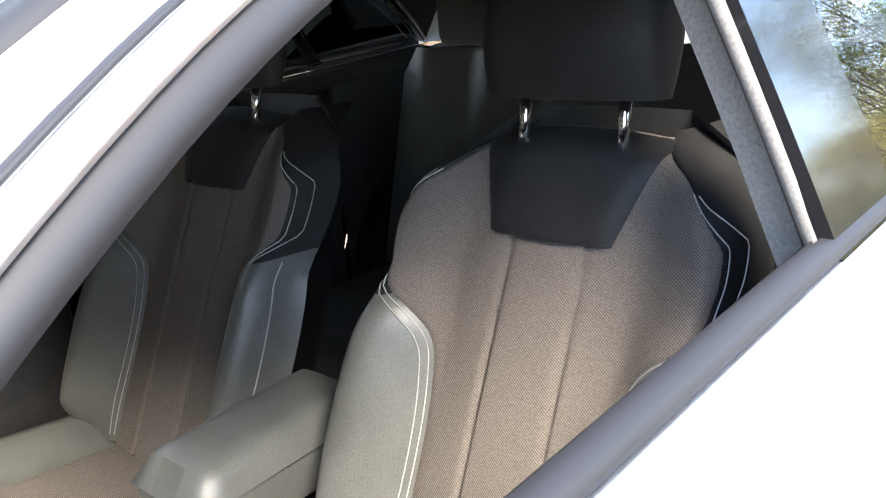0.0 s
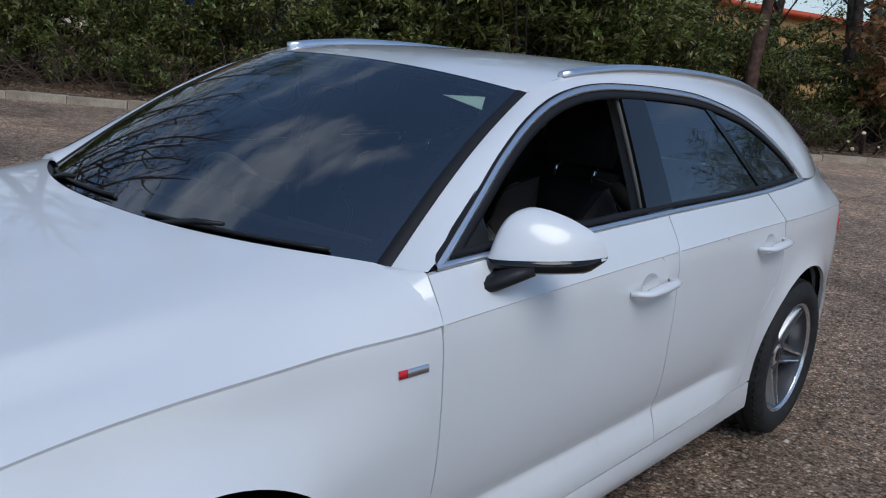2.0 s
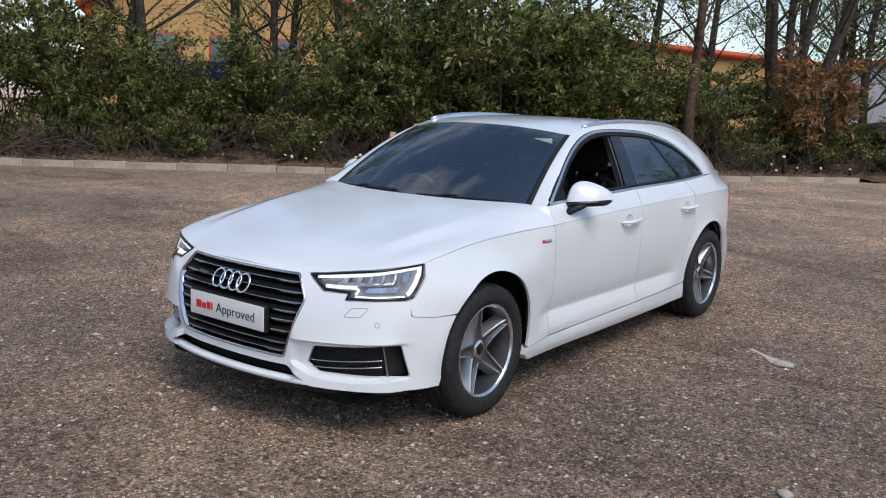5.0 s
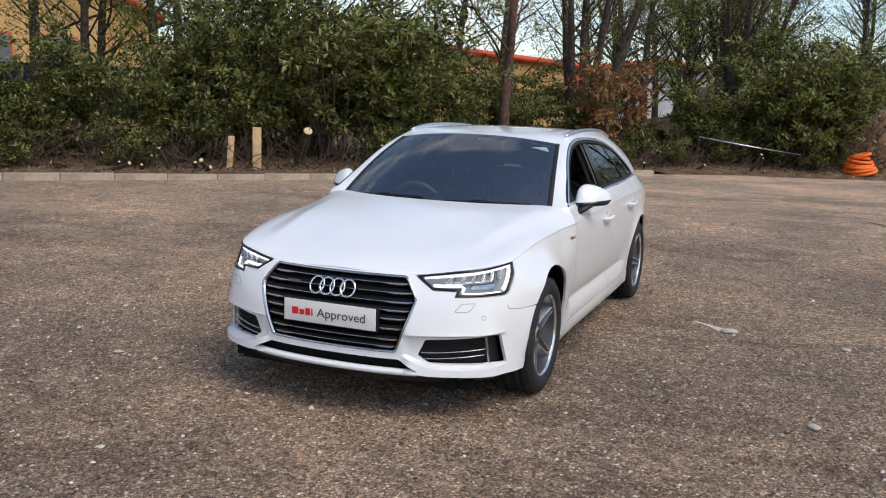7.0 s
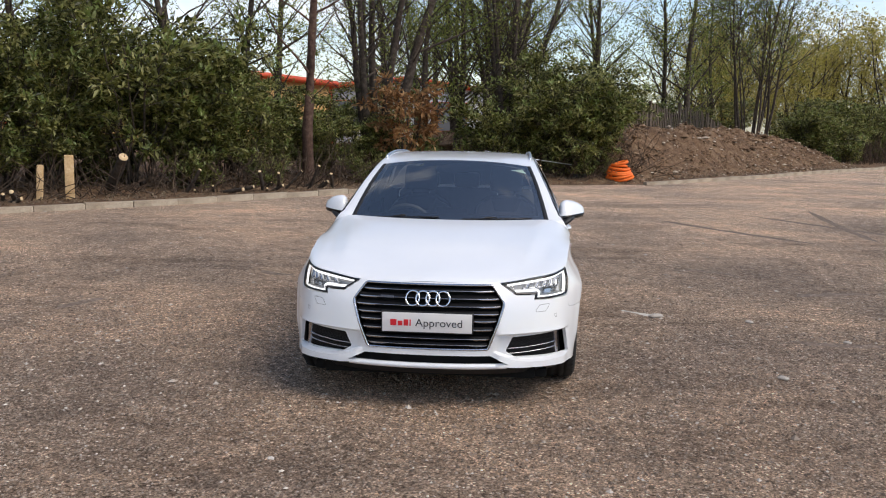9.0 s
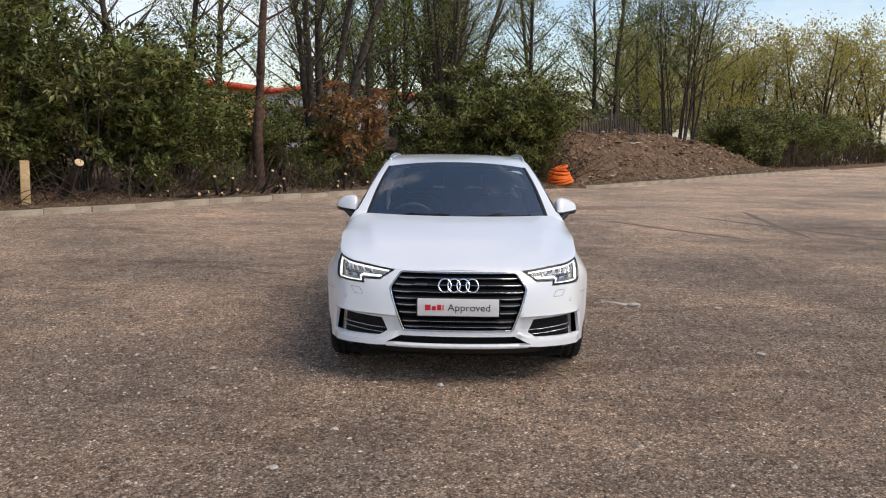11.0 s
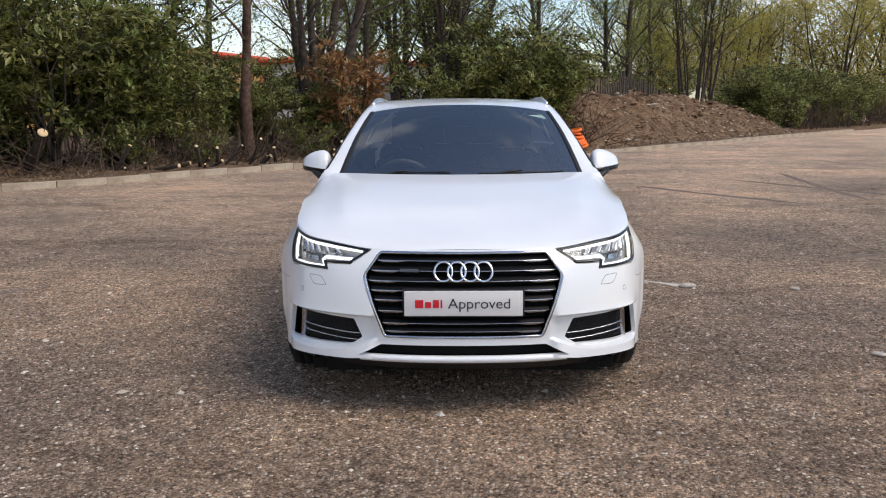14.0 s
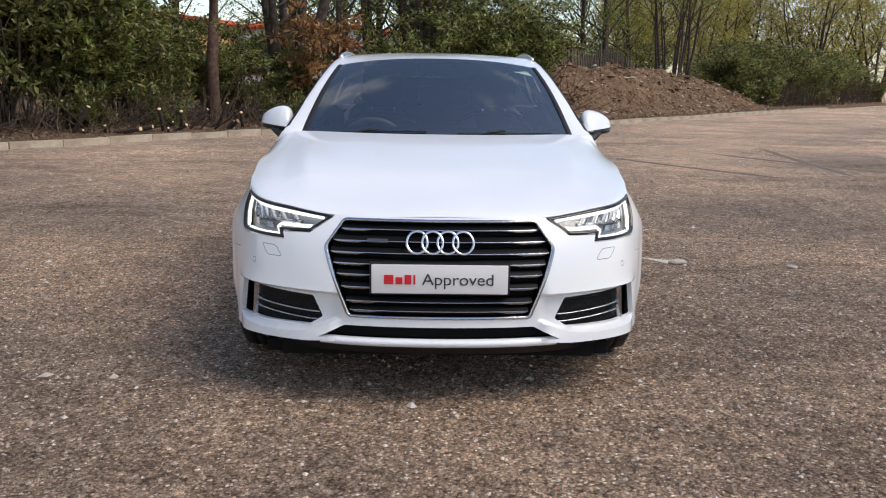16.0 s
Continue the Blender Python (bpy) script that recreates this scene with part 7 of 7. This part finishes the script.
# thrown-down pole and black trough by the hedge
bm = bmesh.new()
x, y, a = kerb_at(24.4, 1.1)
x2, y2 = kerb_at(26.9, 1.0)[:2]
tube(bm, [(x, y, 0.95), ((x + x2) / 2, (y + y2) / 2, 0.74), (x2, y2, 0.56)], 0.015, 8)
tagged(part("metal_pole", bm, SATIN), "grey metal pole leaning in the hedge", "pole")
bm = bmesh.new()
xm, ym, am = kerb_at(27.4, 1.35)
box(bm, -0.25, -0.1, 0, 0.25, 0.1, 0.12, 0.02)
tr = part("black_trough", bm, BLACK_PLASTIC)
tr.matrix_basis = pose(xm, ym, bank_height(27.4, 1.35) - 0.02, 0, 0, math.degrees(am))
tagged(tr, "long black plastic trough lying on the bank", "trough")

# heap of cut brush at the kerb's end
bm = bmesh.new()
rg = random.Random(8)
for k in range(160):
    d, off = 4.6 + rg.gauss(0, 0.8), 0.5 + abs(rg.gauss(0, 0.5))
    x, y, a = kerb_at(d, off)
    z = bank_height(d, off) + rg.uniform(0, 0.35)
    v = Vector((rg.gauss(0, 1), rg.gauss(0, 1), rg.gauss(0, 0.35))).normalized() * rg.uniform(0.3, 0.8)
    tube(bm, [Vector((x, y, z)) - v / 2, Vector((x, y, z + 0.03)), Vector((x, y, z)) + v / 2], [0.012, 0.010, 0.005], 4, cap=False)
tagged(part("brush_heap", bm, DEAD_STICK), "heap of brown cut branches at the end of the kerb", "branches", kind="stuff")

# leaf litter and grass on the bank
pp = []
rg = random.Random(21)
for k in range(9000):
    d, off = rg.uniform(0.5, 47), abs(rg.gauss(0.3, 0.9)) + 0.15
    x, y, a = kerb_at(d, off)
    pp.append((Vector((x, y, bank_height(d, off) + 0.01)), Vector((rg.gauss(0, 1), rg.gauss(0, 1), 0.25))))
LITTER = leaf_material("leaf_litter", [(0.0, (0.10, 0.07, 0.045)), (0.6, (0.19, 0.14, 0.095)), (1.0, (0.36, 0.29, 0.21))], 0.1, 0.85)
o = leaves(pp, 0.065, 3, "leaf_litter", LITTER, None, 0.0)
tagged(o, "brown dead leaves strewn over the earth bank", "leaf litter", kind="stuff")
# clods on the spoil heap
CLOD = vary_island(principled("clod", (0.15, 0.1, 0.07), 0.95, 0, 0.1), [(0.0, (0.075, 0.046, 0.028)), (0.55, (0.19, 0.115, 0.066)), (0.84, (0.31, 0.21, 0.135)), (0.95, (0.52, 0.44, 0.35))])
verts, faces = [], []
for k in range(11000):
    d, off = rg.uniform(28.2, 48), rg.uniform(0.3, 5.5)
    x, y, a = kerb_at(d, off)
    s = 0.014 + 0.065 * rg.random() ** 2.5 * (1 if rg.random() < 0.93 else 2.2)
    c = Vector((x, y, bank_height(d, off)))
    i0 = len(verts)
    for v in ((1, 0, 0), (-1, 0, 0), (0, 1, 0), (0, -1, 0), (0, 0, 0.8), (0, 0, -0.5)):
        verts.append(tuple(c + Vector((v[0] * rg.uniform(0.5, 1.6), v[1] * rg.uniform(0.5, 1.6), v[2] * rg.uniform(0.4, 0.9))) * s))
    faces += [(i0 + p, i0 + q, i0 + r) for p, q, r in ((0, 2, 4), (2, 1, 4), (1, 3, 4), (3, 0, 4), (2, 0, 5), (1, 2, 5), (3, 1, 5), (0, 3, 5))]
me = bpy.data.meshes.new("clods")
me.from_pydata(verts, [], faces)
me.materials.append(CLOD)
tagged(new("clods", me), "clods and stones on the spoil heap", "clods", kind="stuff")

# ---- paling fence behind the heap ----
fence = new("paling_fence")
WEATHERED = mottled("weathered_wood", [(0.3, (0.10, 0.074, 0.053)), (0.6, (0.165, 0.127, 0.094)), (0.8, (0.25, 0.20, 0.155))], 5, 0.9, 0.3, fine=60, distance=0.004)
bm = bmesh.new()
box(bm, -0.045, -0.01, 0, 0.045, 0.01, 1.25, 0.004)
pale_me = bpy.data.meshes.new("pale")
bm.to_mesh(pale_me)
bm.free()
pale_me.materials.append(WEATHERED)
bm = bmesh.new()
box(bm, -0.06, -0.06, -0.3, 0.06, 0.06, 1.42, 0.008)
post_me = bpy.data.meshes.new("fence_post")
bm.to_mesh(post_me)
bm.free()
post_me.materials.append(WEATHERED)
d, k = 30.5, 0
while d < 49:
    x, y, a = kerb_at(d, 7.2)
    z = bank_height(d, 7.2)
    ob = new("pale", pale_me)
    ob.parent = fence
    ob.matrix_basis = pose(x, y, z + rng.uniform(0.0, 0.06), rng.uniform(-2, 2), rng.uniform(-2, 2), math.degrees(a))
    if k % 17 == 0:
        ob = new("fence_post", post_me)
        ob.parent = fence
        ob.matrix_basis = pose(x, y, z, 0, 0, math.degrees(a))
    d += 0.15
    k += 1
for hz in (0.35, 1.0):
    bm = bmesh.new()
    tube(bm, [(*kerb_at(q, 7.26)[:2], bank_height(q, 7.2) + hz) for q in span(30.5, 49, 28)], 0.035, 4)
    part("fence_rail", bm, WEATHERED, fence)
tagged(fence, "weathered wooden paling fence behind the spoil heap", "fence")

# ---- buildings behind the hedge ----
OCHRE = mottled("ochre_cladding", [(0.3, (0.54, 0.315, 0.12)), (0.7, (0.64, 0.40, 0.17))], 0.6, 0.7, 0.1, fine=12)
RED_TRIM = mottled("red_trim", [(0.3, (0.55, 0.07, 0.03)), (0.7, (0.66, 0.11, 0.05))], 1.5, 0.6, 0.05)
ROOF_GREY = mottled("pale_roof", [(0.3, (0.48, 0.49, 0.50)), (0.7, (0.62, 0.63, 0.64))], 0.8, 0.6, 0.1)
BLUE = mottled("blue_steel", [(0.3, (0.015, 0.035, 0.10)), (0.7, (0.025, 0.055, 0.15))], 3, 0.55, 0.1)
PANE = principled("grey_pane", (0.15, 0.16, 0.17), 0.22)


def shed(x, y, rz, w, dpt, eave, ridge, wall_m, label, windows=()):
    """A gabled industrial building whose gable faces its own -y."""
    h = new("industrial_building")
    bm = bmesh.new()
    v = [bm.verts.new(p) for p in ((-w / 2, 0, 0), (w / 2, 0, 0), (w / 2, 0, eave), (0, 0, ridge), (-w / 2, 0, eave), (-w / 2, dpt, 0), (w / 2, dpt, 0), (w / 2, dpt, eave), (0, dpt, ridge), (-w / 2, dpt, eave))]
    for f in ((0, 1, 2, 3, 4), (6, 5, 9, 8, 7), (1, 6, 7, 2), (5, 0, 4, 9)):
        bm.faces.new([v[i] for i in f])
    part("wall", bm, wall_m, h)
    bm = bmesh.new()
    for sg in (1, -1):
        grid_mesh([[(sg * (w / 2 + 0.3), -0.3, eave - 0.1), (0, -0.3, ridge + 0.06)], [(sg * (w / 2 + 0.3), dpt + 0.3, eave - 0.1), (0, dpt + 0.3, ridge + 0.06)]], bm)
    part("roof", bm, ROOF_GREY, h)
    for sg in (1, -1):
        bm = bmesh.new()
        tube(bm, [(sg * (w / 2 + 0.3), -0.32, eave - 0.15), (0, -0.32, ridge)], 0.22, 4)
        part("verge_board", bm, RED_TRIM, h, "red verge board")
        bm = bmesh.new()
        tube(bm, [(sg * (w / 2 + 0.28), -0.3, eave - 0.2), (sg * (w / 2 + 0.28), dpt + 0.3, eave - 0.2)], 0.2, 4)
        part("fascia", bm, RED_TRIM, h, "red fascia")
        bm = bmesh.new()
        box(bm, sg * (w / 2 - 0.12) - 0.12, -0.06, 0, sg * (w / 2 - 0.12) + 0.12, 0.02, eave, 0.01)
        part("corner_trim", bm, RED_TRIM, h)
    for x0, z0, ww, hh in windows:
        bm = bmesh.new()
        box(bm, x0, -0.05, z0, x0 + ww, 0.03, z0 + hh, 0.02)
        win = part("window", bm, RED_TRIM, h)
        bm = bmesh.new()
        box(bm, x0 + 0.08, -0.07, z0 + 0.08, x0 + ww - 0.08, -0.04, z0 + hh - 0.08, 0.01)
        part("pane", bm, PANE, win)
    h.matrix_basis = pose(x, y, 0, 0, 0, rz)
    return tagged(h, label, "building")


shed(-30.5, 24.0, 55, 13, 16, 5.2, 8.2, OCHRE, "ochre industrial building with red verge boards behind the hedge", ((1.5, 2.6, 1.6, 1.4), (-1.2, 2.6, 1.6, 1.4), (-4.2, 2.6, 1.6, 1.4)))
shed(-23.0, 48.0, 40, 26, 14, 4.6, 5.4, OCHRE, "long low ochre warehouse with red trim", ((-9, 1.4, 2.4, 1.6), (-4, 1.4, 2.4, 1.6), (1, 1.4, 2.4, 1.6), (6, 1.4, 2.4, 1.6)))
shed(-9.0, 66.0, 15, 22, 14, 4.2, 5.4, ROOF_GREY, "pale grey shed with a red fascia", ((-6, 1.2, 3, 2.4), (2, 1.2, 3, 2.4)))
# blue steel container
box_thing = new("blue_container")
bm = bmesh.new()
box(bm, -3.0, -1.1, 0.75, 3.0, 1.1, 2.15, 0.03)
part("body", bm, BLUE, box_thing)
for k in range(9):
    bm = bmesh.new()
    box(bm, -2.9 + 0.7 * k, -1.16, 0.78, -2.78 + 0.7 * k, -1.09, 2.12, 0.01)
    part("rib", bm, BLUE, box_thing)
for sx in (-2.3, 2.0):
    bm = bmesh.new()
    box(bm, sx, -1.0, 0.05, sx + 0.3, 1.0, 0.76, 0.02)
    part("leg", bm, BLACK_PLASTIC, box_thing)
x, y, a = kerb_at(9.4, 9.5)
box_thing.matrix_basis = pose(x, y, 0.12, 0, 0, math.degrees(a) - 8)
tagged(box_thing, "dark blue steel container standing behind the hedge", "container")
for d, off, h in ((12.7, 8.5, 2.6), (20.8, 9.0, 2.8)):
    bm = bmesh.new()
    x, y, a = kerb_at(d, off)
    tube(bm, [(x, y, 0.1), (x, y, h)], 0.07, 8)
    tagged(part("orange_post", bm, ORANGE), "orange painted steel post behind the hedge", "post")
